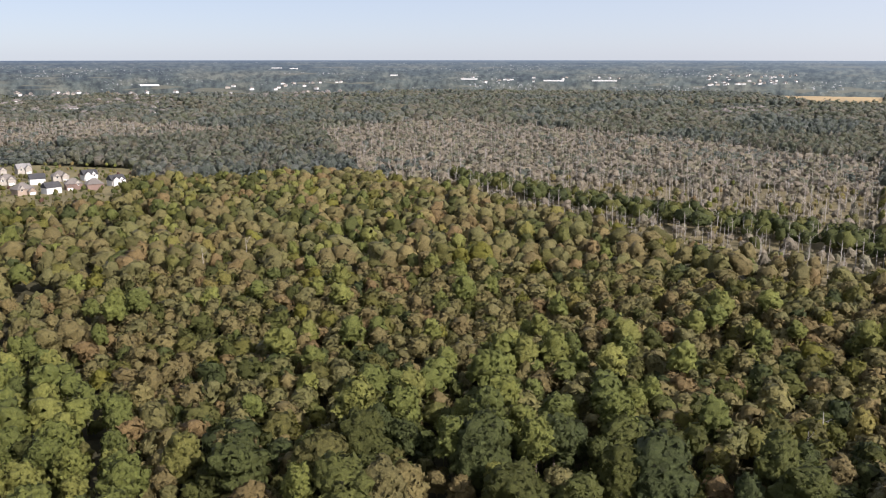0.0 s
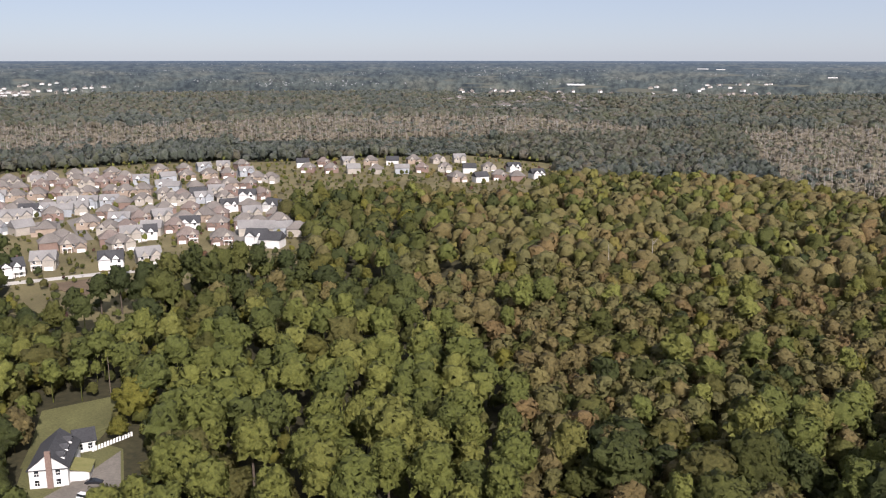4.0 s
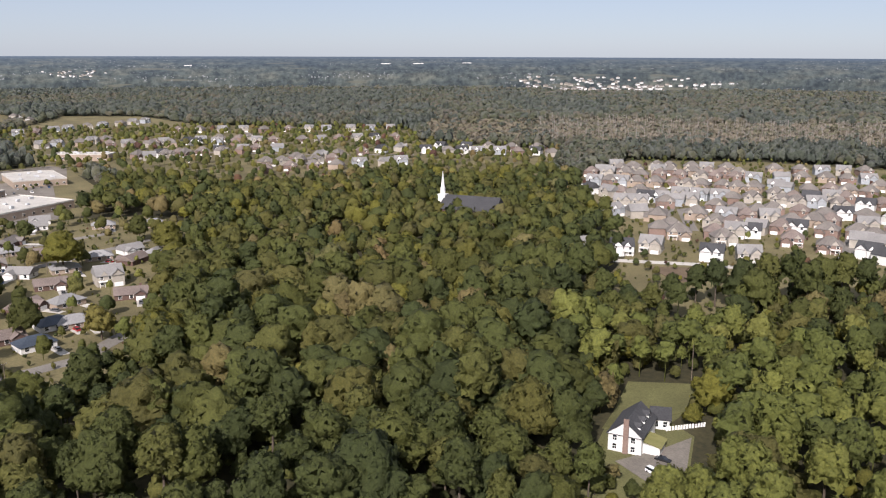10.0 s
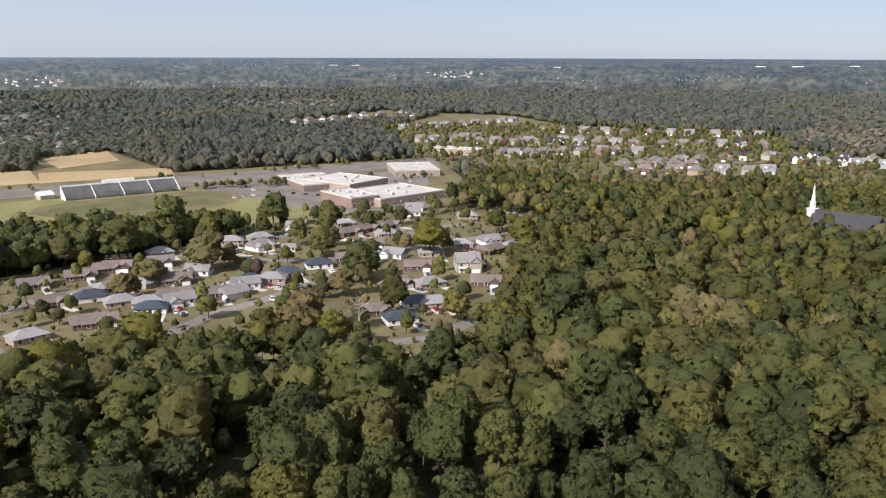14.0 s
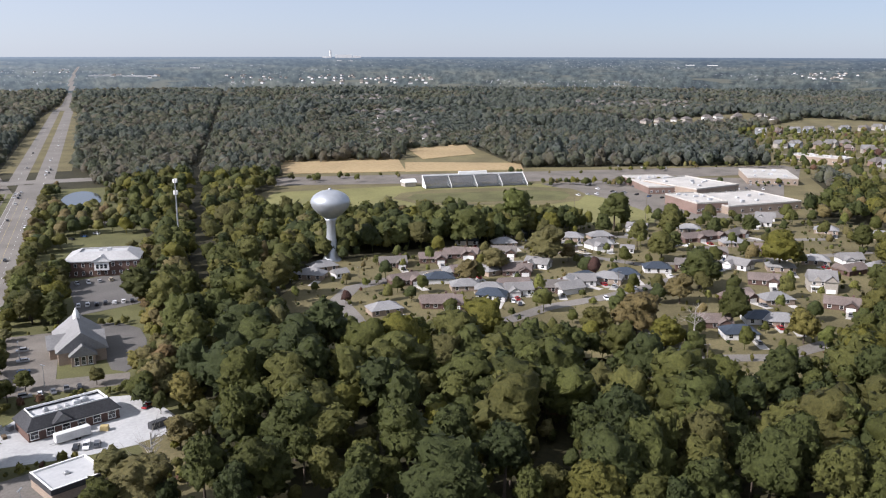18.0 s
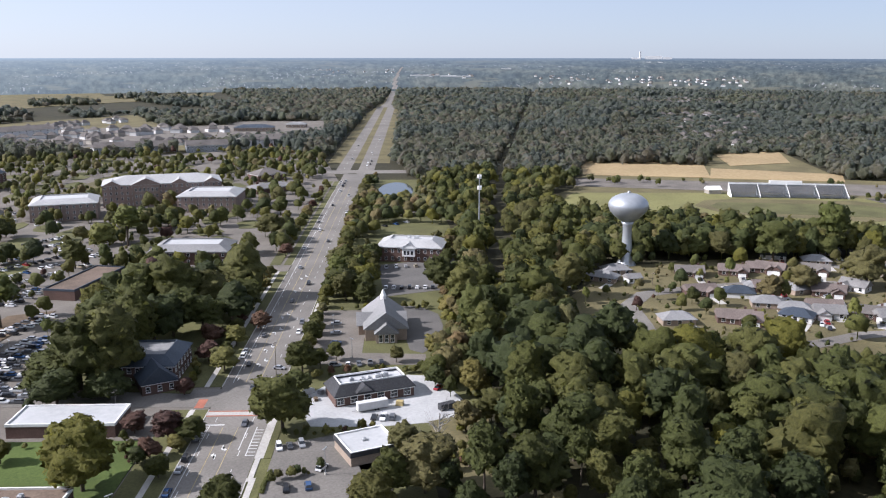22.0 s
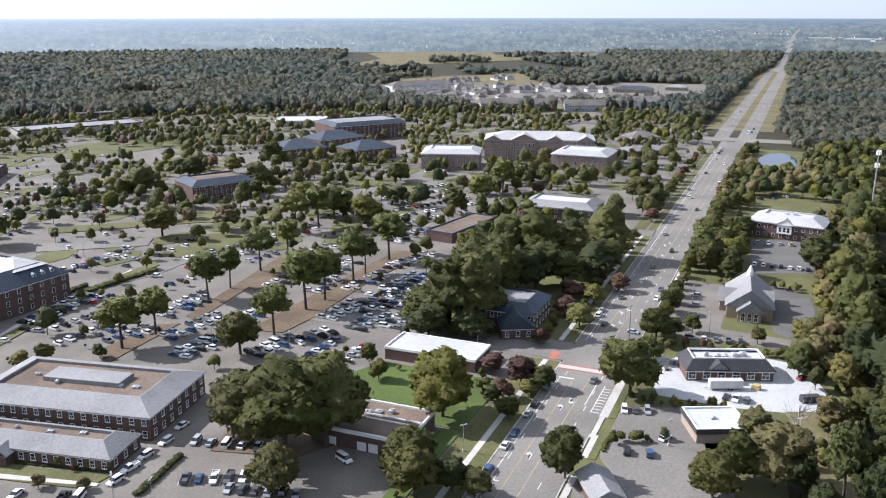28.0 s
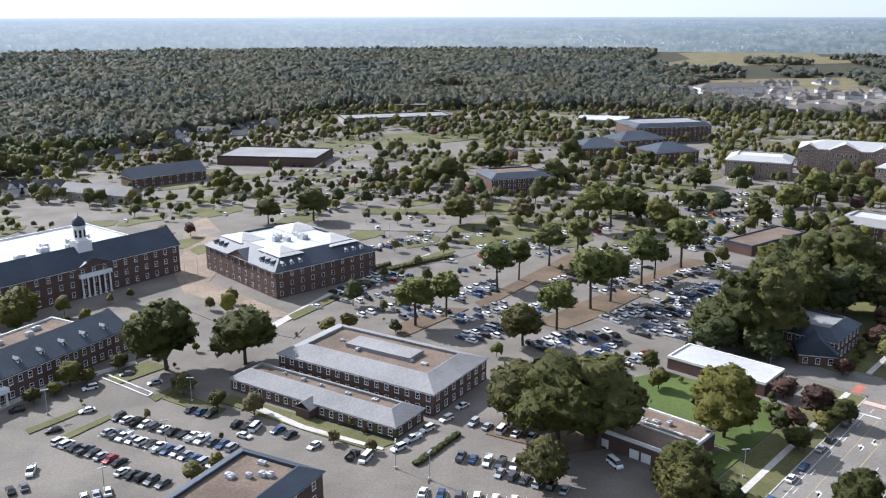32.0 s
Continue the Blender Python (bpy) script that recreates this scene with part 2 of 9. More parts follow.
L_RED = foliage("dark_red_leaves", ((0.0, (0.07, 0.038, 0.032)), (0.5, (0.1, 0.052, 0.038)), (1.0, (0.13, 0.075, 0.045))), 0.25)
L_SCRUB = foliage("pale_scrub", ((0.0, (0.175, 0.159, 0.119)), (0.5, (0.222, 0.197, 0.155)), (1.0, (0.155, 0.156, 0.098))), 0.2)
# far canopies: haze painted in as paler, bluer greens plus the sheen
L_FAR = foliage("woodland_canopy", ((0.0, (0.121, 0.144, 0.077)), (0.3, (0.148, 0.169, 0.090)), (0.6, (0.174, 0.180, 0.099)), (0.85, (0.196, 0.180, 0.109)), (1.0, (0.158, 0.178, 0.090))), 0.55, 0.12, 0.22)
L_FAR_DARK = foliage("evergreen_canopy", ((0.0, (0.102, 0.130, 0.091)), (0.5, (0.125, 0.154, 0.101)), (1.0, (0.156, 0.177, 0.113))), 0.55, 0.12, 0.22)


def backdrop_material():
    """The hazy plain, self-glowing with haze painted in: woods, fields and specks of towns, by direction and by the
    true distance that each height stands for.
    """
    m, n, l = nodes_of("hazy_distance")
    g = n.new("ShaderNodeNewGeometry")
    sep = n.new("ShaderNodeSeparateXYZ")
    l.new(g.outputs["Position"], sep.inputs[0])

    def calc(op, a, b=0.0):
        k = n.new("ShaderNodeMath")
        k.operation = op
        for sock, v in ((k.inputs[0], a), (k.inputs[1], b)):
            if isinstance(v, (int, float)):
                sock.default_value = v
            else:
                l.new(v, sock)
        return k.outputs[0]

    x, y, z = sep.outputs
    r = calc("SQRT", calc("ADD", calc("MULTIPLY", x, x), calc("MULTIPLY", y, y)))
    dist = calc("LOGARITHM", calc("DIVIDE", r, calc("SUBTRACT", 115.0, z)), 2.718)
    flat = n.new("ShaderNodeCombineXYZ")
    l.new(calc("DIVIDE", x, r), flat.inputs[0])
    l.new(calc("DIVIDE", y, r), flat.inputs[1])
    l.new(dist, flat.inputs[2])

    def cover(across, deep, shift, detail=3.0, rough=0.6):
        mp = n.new("ShaderNodeMapping")
        mp.inputs["Scale"].default_value = (across, across, deep)
        mp.inputs["Location"].default_value = (shift, shift, shift)
        l.new(flat.outputs[0], mp.inputs["Vector"])
        t = n.new("ShaderNodeTexNoise")
        t.inputs["Scale"].default_value, t.inputs["Detail"].default_value, t.inputs["Roughness"].default_value = 1.0, detail, rough
        l.new(mp.outputs[0], t.inputs["Vector"])
        return t.outputs["Fac"]

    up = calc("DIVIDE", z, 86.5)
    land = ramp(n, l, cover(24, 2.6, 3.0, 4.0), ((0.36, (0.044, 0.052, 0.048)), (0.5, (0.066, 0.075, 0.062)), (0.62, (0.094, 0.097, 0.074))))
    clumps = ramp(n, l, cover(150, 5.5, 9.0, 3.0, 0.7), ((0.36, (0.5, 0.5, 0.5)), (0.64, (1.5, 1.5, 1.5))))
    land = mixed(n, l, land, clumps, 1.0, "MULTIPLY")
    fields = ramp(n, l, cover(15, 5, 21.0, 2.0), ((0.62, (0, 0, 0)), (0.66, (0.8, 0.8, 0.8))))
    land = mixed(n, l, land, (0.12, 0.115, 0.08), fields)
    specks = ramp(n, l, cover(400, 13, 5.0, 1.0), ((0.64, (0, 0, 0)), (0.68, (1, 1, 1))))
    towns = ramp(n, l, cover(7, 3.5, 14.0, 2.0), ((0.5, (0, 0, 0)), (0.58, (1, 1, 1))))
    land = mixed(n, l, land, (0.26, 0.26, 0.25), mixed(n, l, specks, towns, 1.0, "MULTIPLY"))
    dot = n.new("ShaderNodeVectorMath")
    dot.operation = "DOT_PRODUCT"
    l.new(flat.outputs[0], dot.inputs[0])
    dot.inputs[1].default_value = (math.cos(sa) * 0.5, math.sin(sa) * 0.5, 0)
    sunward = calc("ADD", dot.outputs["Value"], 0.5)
    # painted haze: thicker with height, thicker and paler towards the sun
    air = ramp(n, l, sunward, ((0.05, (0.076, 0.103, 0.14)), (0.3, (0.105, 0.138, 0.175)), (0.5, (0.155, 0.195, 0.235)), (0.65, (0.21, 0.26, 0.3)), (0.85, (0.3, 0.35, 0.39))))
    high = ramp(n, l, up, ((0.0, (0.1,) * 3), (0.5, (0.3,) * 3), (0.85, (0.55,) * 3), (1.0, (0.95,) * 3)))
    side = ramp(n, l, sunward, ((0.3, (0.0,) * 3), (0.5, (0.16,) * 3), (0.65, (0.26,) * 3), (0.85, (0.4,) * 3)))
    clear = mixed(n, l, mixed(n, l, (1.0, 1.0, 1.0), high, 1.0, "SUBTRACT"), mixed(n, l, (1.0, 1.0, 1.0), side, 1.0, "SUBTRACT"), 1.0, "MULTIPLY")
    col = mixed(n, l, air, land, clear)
    # the land gives off this colour itself, unlit by the sun
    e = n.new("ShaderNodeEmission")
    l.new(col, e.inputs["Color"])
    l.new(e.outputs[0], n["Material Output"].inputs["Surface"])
    return m


M_BACKDROP = backdrop_material()

# ---- building blocks ----
def part(name, bm, material, parent=None, label=""):
    me = bpy.data.meshes.new(name)
    bm.to_mesh(me)
    bm.free()
    me.materials.append(material)
    ob = new(name, me)
    if parent:
        ob.parent = parent
    return tagged(ob, label)


def shared(name, me, parent, m, label=""):
    ob = new(name, me)
    ob.parent, ob.matrix_basis = parent, m
    return tagged(ob, label)


def mesh_of(name, bm, material):
    me = bpy.data.meshes.new(name)
    bm.to_mesh(me)
    bm.free()
    me.materials.append(material)
    return me


def thing(name, label, category, m, group="", kind=""):
    ob = new(name)
    ob.empty_display_size = 1.0
    ob.matrix_basis = m
    return tagged(ob, label, category, group, kind)


def box(bm, x0, x1, y0, y1, z0, z1):
    v = [bm.verts.new((x, y, z)) for z in (z0, z1) for x, y in ((x0, y0), (x1, y0), (x1, y1), (x0, y1))]
    for f in ((3, 2, 1, 0), (4, 5, 6, 7), (0, 1, 5, 4), (1, 2, 6, 5), (2, 3, 7, 6), (3, 0, 4, 7)):
        bm.faces.new([v[i] for i in f])
    return v


def cone(bm, x, y, z0, z1, r0, r1, seg=10):
    rings = []
    for z, r in ((z0, r0), (z1, r1)):
        rings.append([bm.verts.new((x + r * math.cos(6.2832 * i / seg), y + r * math.sin(6.2832 * i / seg), z)) for i in range(seg)])
    for i in range(seg):
        j = (i + 1) % seg
        bm.faces.new((rings[0][i], rings[0][j], rings[1][j], rings[1][i]))
    bm.faces.new(rings[1])
    bm.faces.new(rings[0][::-1])


def lathe(bm, profile, seg=40):
    rings = [[bm.verts.new((r * math.cos(6.28319 * i / seg), r * math.sin(6.28319 * i / seg), z)) for i in range(seg)] for r, z in profile]
    for a, b in zip(rings, rings[1:]):
        for i in range(seg):
            f = bm.faces.new((a[i], a[(i + 1) % seg], b[(i + 1) % seg], b[i]))
            f.smooth = True
    bm.faces.new(rings[-1])


def slab(bm, pts, z0, z1):
    """A plate of any outline, with sides."""
    area = sum(a[0] * b[1] - b[0] * a[1] for a, b in zip(pts, pts[1:] + pts[:1]))
    if area < 0:
        pts = pts[::-1]
    lo = [bm.verts.new((x, y, z0)) for x, y in pts]
    hi = [bm.verts.new((x, y, z1)) for x, y in pts]
    bm.faces.new(hi)
    for i in range(len(pts)):
        j = (i + 1) % len(pts)
        bm.faces.new((lo[i], lo[j], hi[j], hi[i]))


LAYER = [0.0]


def patch(name, pts, z, material, label, category, kind="structure"):
    LAYER[0] += 0.0045
    z += LAYER[0]
    bm = bmesh.new()
    slab(bm, [tuple(p) for p in pts], -0.3, z)
    bmesh.ops.triangulate(bm, faces=[f for f in bm.faces if len(f.verts) > 4])
    return tagged(part(name, bm, material), label, category, "", kind)


U = (-0.719, -0.695)     # along the main road, away from the eye
N = (0.695, -0.719)      # across it, towards the campus


def R(s, o):
    return (-103 + s * U[0] + o * N[0], -180 + s * U[1] + o * N[1])


ROAD_TURN = math.degrees(math.atan2(U[1], U[0]))


def strip(bm, s0, s1, o0, o1, z0, z1):
    slab(bm, [R(s0, o0), R(s1, o0), R(s1, o1), R(s0, o1)], z0, z1)


def along(p, q):
    """Pose at p with x towards q, and the distance."""
    dx, dy = q[0] - p[0], q[1] - p[1]
    return pose(p[0], p[1], 0, 0, 0, math.degrees(math.atan2(dy, dx))), math.hypot(dx, dy)


def roof_mesh(bm, kind, L, D, z, rise, over=0.6, inset=0.0):
    a, b, c, d = -over, L + over, -over, D + over
    t = 0.22
    base = [bm.verts.new(v) for v in ((a, c, z), (b, c, z), (b, d, z), (a, d, z))]
    low = [bm.verts.new(v) for v in ((a, c, z - t), (b, c, z - t), (b, d, z - t), (a, d, z - t))]
    for i in range(4):
        j = (i + 1) % 4
        bm.faces.new((low[i], low[j], base[j], base[i]))
    bm.faces.new(low[::-1])
    if kind == "hip":
        if L >= D:
            h = (d - c) / 2
            r = [bm.verts.new((a + h, (c + d) / 2, z + rise)), bm.verts.new((b - h + 0.01, (c + d) / 2, z + rise))]
            bm.faces.new((base[0], base[1], r[1], r[0]))
            bm.faces.new((base[2], base[3], r[0], r[1]))
            bm.faces.new((base[1], base[2], r[1]))
            bm.faces.new((base[3], base[0], r[0]))
        else:
            h = (b - a) / 2
            r = [bm.verts.new(((a + b) / 2, c + h, z + rise)), bm.verts.new(((a + b) / 2, d - h + 0.01, z + rise))]
            bm.faces.new((base[1], base[2], r[1], r[0]))
            bm.faces.new((base[3], base[0], r[0], r[1]))
            bm.faces.new((base[0], base[1], r[0]))
            bm.faces.new((base[2], base[3], r[1]))
    elif kind == "gable":
        r = [bm.verts.new((a, (c + d) / 2, z + rise)), bm.verts.new((b, (c + d) / 2, z + rise))]
        bm.faces.new((base[0], base[1], r[1], r[0]))
        bm.faces.new((base[2], base[3], r[0], r[1]))
        bm.faces.new((base[1], base[2], r[1]))
        bm.faces.new((base[3], base[0], r[0]))
    elif kind == "open_gable":
        r = [bm.verts.new(((a + b) / 2, c, z + rise)), bm.verts.new(((a + b) / 2, d, z + rise))]
        bm.faces.new((base[1], base[2], r[1], r[0]))
        bm.faces.new((base[3], base[0], r[0], r[1]))
    elif kind == "front_gable":
        r = [bm.verts.new(((a + b) / 2, c, z + rise)), bm.verts.new(((a + b) / 2, d, z + rise))]
        bm.faces.new((base[1], base[2], r[1], r[0]))
        bm.faces.new((base[3], base[0], r[0], r[1]))
        bm.faces.new((base[0], base[1], r[0]))
        bm.faces.new((base[2], base[3], r[1]))
    elif kind == "well":
        i = inset
        top = [bm.verts.new(v) for v in ((a + i, c + i, z + rise), (b - i, c + i, z + rise), (b - i, d - i, z + rise), (a + i, d - i, z + rise))]
        e = 0.35
        rim = [bm.verts.new(v) for v in ((a + i + e, c + i + e, z + rise), (b - i - e, c + i + e, z + rise), (b - i - e, d - i - e, z + rise), (a + i + e, d - i - e, z + rise))]
        deck = [bm.verts.new((v.co.x, v.co.y, z + rise - 0.9)) for v in rim]
        for k in range(4):
            j = (k + 1) % 4
            bm.faces.new((base[k], base[j], top[j], top[k]))
            bm.faces.new((top[k], top[j], rim[j], rim[k]))
            bm.faces.new((rim[k], rim[j], deck[j], deck[k]))


WINDOW_PARTS = {}


def window_meshes(w, h, material):
    key = (round(w, 2), round(h, 2), material.name)
    if key not in WINDOW_PARTS:
        f, t = bmesh.new(), 0.14
        box(f, -w / 2 - t, -w / 2, -0.1, 0.05, -t, h + t)
        box(f, w / 2, w / 2 + t, -0.1, 0.05, -t, h + t)
        box(f, -w / 2, w / 2, -0.1, 0.05, h, h + t)
        box(f, -w / 2 - 0.22, w / 2 + 0.22, -0.17, 0.05, -t - 0.1, 0.0)
        box(f, -w / 2, w / 2, -0.06, 0.03, h / 2 - 0.05, h / 2 + 0.05)
        box(f, -0.04, 0.04, -0.05, 0.03, 0.0, h / 2 - 0.05)
        g = bmesh.new()
        box(g, -w / 2, w / 2, -0.03, 0.01, 0.0, h)
        WINDOW_PARTS[key] = mesh_of("window", f, material), mesh_of("pane", g, M_GLASS)
    return WINDOW_PARTS[key]


SIMPLE_WINDOW = {}


def simple_window(parent, x, y, z, turn, w=1.1, h=1.5):
    """A far window: white frame with two dark panes in one mesh."""
    key = (round(w, 2), round(h, 2))
    if key not in SIMPLE_WINDOW:
        bm = bmesh.new()
        t = 0.14
        box(bm, -w / 2 - t, w / 2 + t, -0.05, 0.04, -t, h + t)
        n = len(bm.faces)
        box(bm, -w / 2, w / 2, -0.07, 0.0, 0.0, h / 2 - 0.04)
        box(bm, -w / 2, w / 2, -0.07, 0.0, h / 2 + 0.04, h)
        bm.faces.ensure_lookup_table()
        for f in bm.faces[n:]:
            f.material_index = 1
        me = mesh_of("window", bm, M_TRIM)
        me.materials.append(M_GLASS)
        SIMPLE_WINDOW[key] = me
    return shared("window", SIMPLE_WINDOW[key], parent, pose(x, y, z, 0, 0, turn))


def window(parent, x, y, z, turn, w=1.2, h=1.8, material=None):
    if parent.matrix_basis.translation.length > 370:
        return simple_window(parent, x, y, z, turn, w, h)
    frame_me, pane_me = window_meshes(w, h, material or M_TRIM)
    ob = shared("window", frame_me, parent, pose(x, y, z, 0, 0, turn))
    shared("pane", pane_me, ob, Matrix())
    return ob


def window_row(parent, L, D, z, front=0, right=0, left=0, w=1.2, h=1.8, material=None, gap=None):
    """Windows along the front (y = 0) and the two ends."""
    for i in range(front):
        x = L * (i + 0.5) / front
        if gap and gap[0] < x < gap[1]:
            continue
        window(parent, x, -0.02, z, 0, w, h, material)
    for i in range(right):
        window(parent, L + 0.02, D * (i + 0.5) / right, z, 90, w, h, material)
    for i in range(left):
        window(parent, -0.02, D * (i + 0.5) / left, z, -90, w, h, material)


def building(name, p, q, depth, eave, roof, rise, wall, cover, label, category="building", storeys=1, front=0, right=0, left=0,
             w=1.2, h=1.8, inset=5.0, deck=None, over=0.6, gap=None, base=0.0):
    m, L = along(p, q)
    m.translation.z = base
    root = thing(name, label, category, m)
    bm = bmesh.new()
    box(bm, 0, L, 0, depth, -0.5, eave)
    box(bm, -0.06, L + 0.06, -0.06, depth + 0.06, -0.5, 0.6)
    part("wall", bm, wall, root)
    bm = bmesh.new()
    if roof == "flat":
        e = 0.4
        for b in ((-0.1, L + 0.1, -0.1, e), (-0.1, L + 0.1, depth - e, depth + 0.1), (-0.1, e, e, depth - e), (L - e, L + 0.1, e, depth - e)):
            box(bm, *b, eave - 0.4, eave + rise)
        part("parapet", bm, cover, root)
    else:
        roof_mesh(bm, roof, L, depth, eave + 0.1, rise, over, inset)
        part("roof", bm, cover, root)
        bm = bmesh.new()
        for b in ((-0.25, L + 0.25, -0.25, -0.03), (-0.25, -0.03, -0.03, depth), (L + 0.03, L + 0.25, -0.03, depth)):
            box(bm, *b, eave - 0.55, eave - 0.15)
        part("cornice", bm, M_TRIM, root, "white cornice")
    if deck:
        i = 0.4 if roof == "flat" else inset + 0.3 - over
        z = eave + 0.02 if roof == "flat" else eave + rise - 0.75
        bm = bmesh.new()
        box(bm, i, L - i, i, depth - i, z - 0.2, z)
        part("roof_deck", bm, deck, root)
    step = eave / storeys
    for k in range(storeys):
        window_row(root, L, depth, step * k + step * 0.28, front, right, left, w, min(h, step * 0.55), None, gap)
    return root, L


def roof_unit(x, y, z, sx, sy, sz, turn=0, label="grey metal rooftop air conditioning unit", name="air_conditioner"):
    root = thing(name, label, "air conditioner", pose(x, y, z, 0, 0, turn), "rooftop units")
    bm = bmesh.new()
    box(bm, -sx / 2, sx / 2, -sy / 2, sy / 2, 0.15, sz)
    bmesh.ops.bevel(bm, geom=bm.edges[:], offset=0.08, segments=1, affect="EDGES")
    part("casing", bm, M_AIRCON, root)
    bm = bmesh.new()
    box(bm, -sx / 2 - 0.1, sx / 2 + 0.1, -sy / 2 - 0.1, sy / 2 + 0.1, 0, 0.15)
    part("base", bm, M_STEEL, root)
    if math.hypot(x, y) > 420:
        return root
    bm = bmesh.new()
    cone(bm, 0, 0, sz, sz + 0.18, min(sx, sy) * 0.34, min(sx, sy) * 0.34, 14)
    part("fan_cowl", bm, M_STEEL, root)
    return root


def local(m, x, y, z=0.0):
    return m @ Vector((x, y, z))

# ---- ground and distance ----
def ground_disc(name, rings, height, seg, material):
    bm = bmesh.new()
    rows = []
    for r in rings:
        rows.append([bm.verts.new((r * math.cos(6.28319 * i / seg), r * math.sin(6.28319 * i / seg), height(r))) for i in range(seg)])
    for a, b in zip(rows, rows[1:]):
        for i in range(seg):
            bm.faces.new((a[i], b[i], b[(i + 1) % seg], a[(i + 1) % seg]))
    if rings[0] < 20:
        bm.faces.new(rows[0])
    for f in bm.faces:
        f.smooth = True
    return part(name, bm, material)


tagged(ground_disc("ground", (10, 100, 300, 600, 1000, 1600, 2200, 2700), lambda r: 0.0, 96, M_FLOOR),
       "dark leaf litter and undergrowth of the woods", "ground", "", "structure")
def rise(r):
    """Height of the far land, which climbs to the horizon line."""
    return 86.5 * ((r - 2690) / 2260) ** 0.9 if r > 2690 else -0.5


def shrink(x, y):
    """How much smaller a thing stands on the far land than at its true distance."""
    p = settle(x, y)
    return math.hypot(p[0], p[1]) / math.hypot(x, y)


def settle(x, y):
    """The place on the far land in the same direction and at the same apparent height."""
    r = math.hypot(x, y)
    if r <= 2690:
        return x, y, 0.0
    a, b = 2690.0, 4900.0
    for _ in range(40):
        c = (a + b) / 2
        a, b = (c, b) if rise(c) < 115 - 115 * c / r else (a, c)
    return x * a / r, y * a / r, rise(a)


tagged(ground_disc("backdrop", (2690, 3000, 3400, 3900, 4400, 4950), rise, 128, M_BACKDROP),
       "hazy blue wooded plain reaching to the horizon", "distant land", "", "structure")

# the main road and its lots
bm = bmesh.new()
strip(bm, -160, 640, -11, 10, -0.3, 0.10)
strip(bm, 640, 1700, -18, -2, -0.3, 0.10)
strip(bm, 640, 1700, 6, 20, -0.3, 0.10)
slab(bm, [R(1690, -16), R(1690, 18), R(1850, 9), R(2660, 9), R(2660, -7), R(1850, -7)], -0.3, 0.1)
strip(bm, 644, 668, -75, 60, -0.3, 0.09)
for a, b, o in ((2640, 3000, 5), (3000, 3500, 14), (3500, 4600, 22), (4600, 7000, 30)):
    for k in range(6):
        ends = [settle(*R(a + (b - a) * (k + j) / 6, o + w)) for j, w in ((0, -8), (1, -8), (1, 8), (0, 8))]
        bm.faces.new([bm.verts.new((p[0], p[1], p[2] + 0.7)) for p in ends])
tagged(part("road", bm, M_ROAD), "wide grey asphalt road with worn lane markings", "road", "", "structure")
bm = bmesh.new()
strip(bm, 725, 1500, -32, 34, -0.3, 0.05)
slab(bm, [R(1500, -30), R(1500, 32), R(1850, 14), R(2650, 14), R(2650, -12), R(1850, -12)], -0.3, 0.05)
tagged(part("verge", bm, M_DRY_GRASS), "dry grass verges and median of the highway", "grass", "", "structure")

CAMPUS = [R(-190, 12), R(20, 10.5), R(300, 10.5), R(590, 11), R(760, 40), (-659, -876), (-476, -924), (-268, -1040), (-51, -1064), (66, -1064), (200, -846), (264.5, -602.7), (320, -420), (300, -120), R(-190, 170)]
patch("pavement", CAMPUS, 0.05, M_LOT, "broad grey asphalt of the campus car parks and streets", "paving")
RIGHT_LOTS = [R(-60, -11), R(600, -11), R(600, -75), R(480, -75), R(330, -85), R(180, -78), R(100, -80), R(55, -80), R(30, -62), R(-60, -70)]
patch("lot_ground", RIGHT_LOTS, 0.04, M_GRASS, "rough grass between the roadside lots", "grass")

NEIGHBOURHOOD = [(-690, 441), (-783, 569), (-711, 691), (-588, 778), (-446, 924), (-311, 890), (-244, 663), (-281.3, 604.2), (-332, 610), (-413, 570), (-393, 507), (-286.0, 402.2), (-285.3, 355.9), (-295.9, 291.6), (-282.4, 246.5), (-326.6, 250.0), (-357.8, 246.4), (-419.3, 309.9), (-559, 364)]
RANCHES = [(-309.6, -217.5), (-409.3, -240.7), (-465.7, -203.1), (-511.9, -151.1), (-556.3, -141.8), (-602.8, -96.1), (-652.2, -5.2), (-640.8, 52.1), (-593.4, 80.2), (-431.2, 38.0), (-352.5, 28.7), (-310.6, -0.1), (-282.7, -15.5), (-265.0, -34.3), (-300.9, -46.3), (-316.0, -62.9), (-305.7, -86.7), (-303.0, -107.2), (-302.4, -107.9), (-266.0, -135.4), (-270.1, -149.3), (-292.1, -182.6)]
SCHOOL = [(-522.0, -370.0), (-582, -407), (-630, -416), (-782, -505), (-856, -402), (-951, -439), (-1030, -390), (-844, -259), (-970, -14), (-941, 3), (-755.6, 31.5), (-600.1, -4.9), (-567.3, -87.7), (-551.2, -110.1), (-567.4, -140.9), (-552.9, -167.5), (-557.5, -243.6), (-517.5, -294.9)]
SUBURB = [(-943, -22), (-1287, -94), (-1707, 7), (-1654, 134), (-1424, 209), (-1235, 483), (-1045, 432), (-893, 555), (-686, 408), (-729, 298), (-710.8, 152.9), (-792.8, 64.5)]
CLEARING = [(-178, 118), (-196.3, 134), (-218.0, 156.2), (-240.2, 178.5), (-227.8, 200.6), (-211.1, 182.3), (-205.2, 170.0), (-194.1, 170.1), (-168, 146), (-150, 128), (-160, 116)]
HIGHWAY = [R(580, -62), R(740, -36), R(1500, -33), R(1850, -14), R(2700, -13), R(2700, 15), R(1850, 16), R(1500, 36), R(740, 38), R(580, 60)]
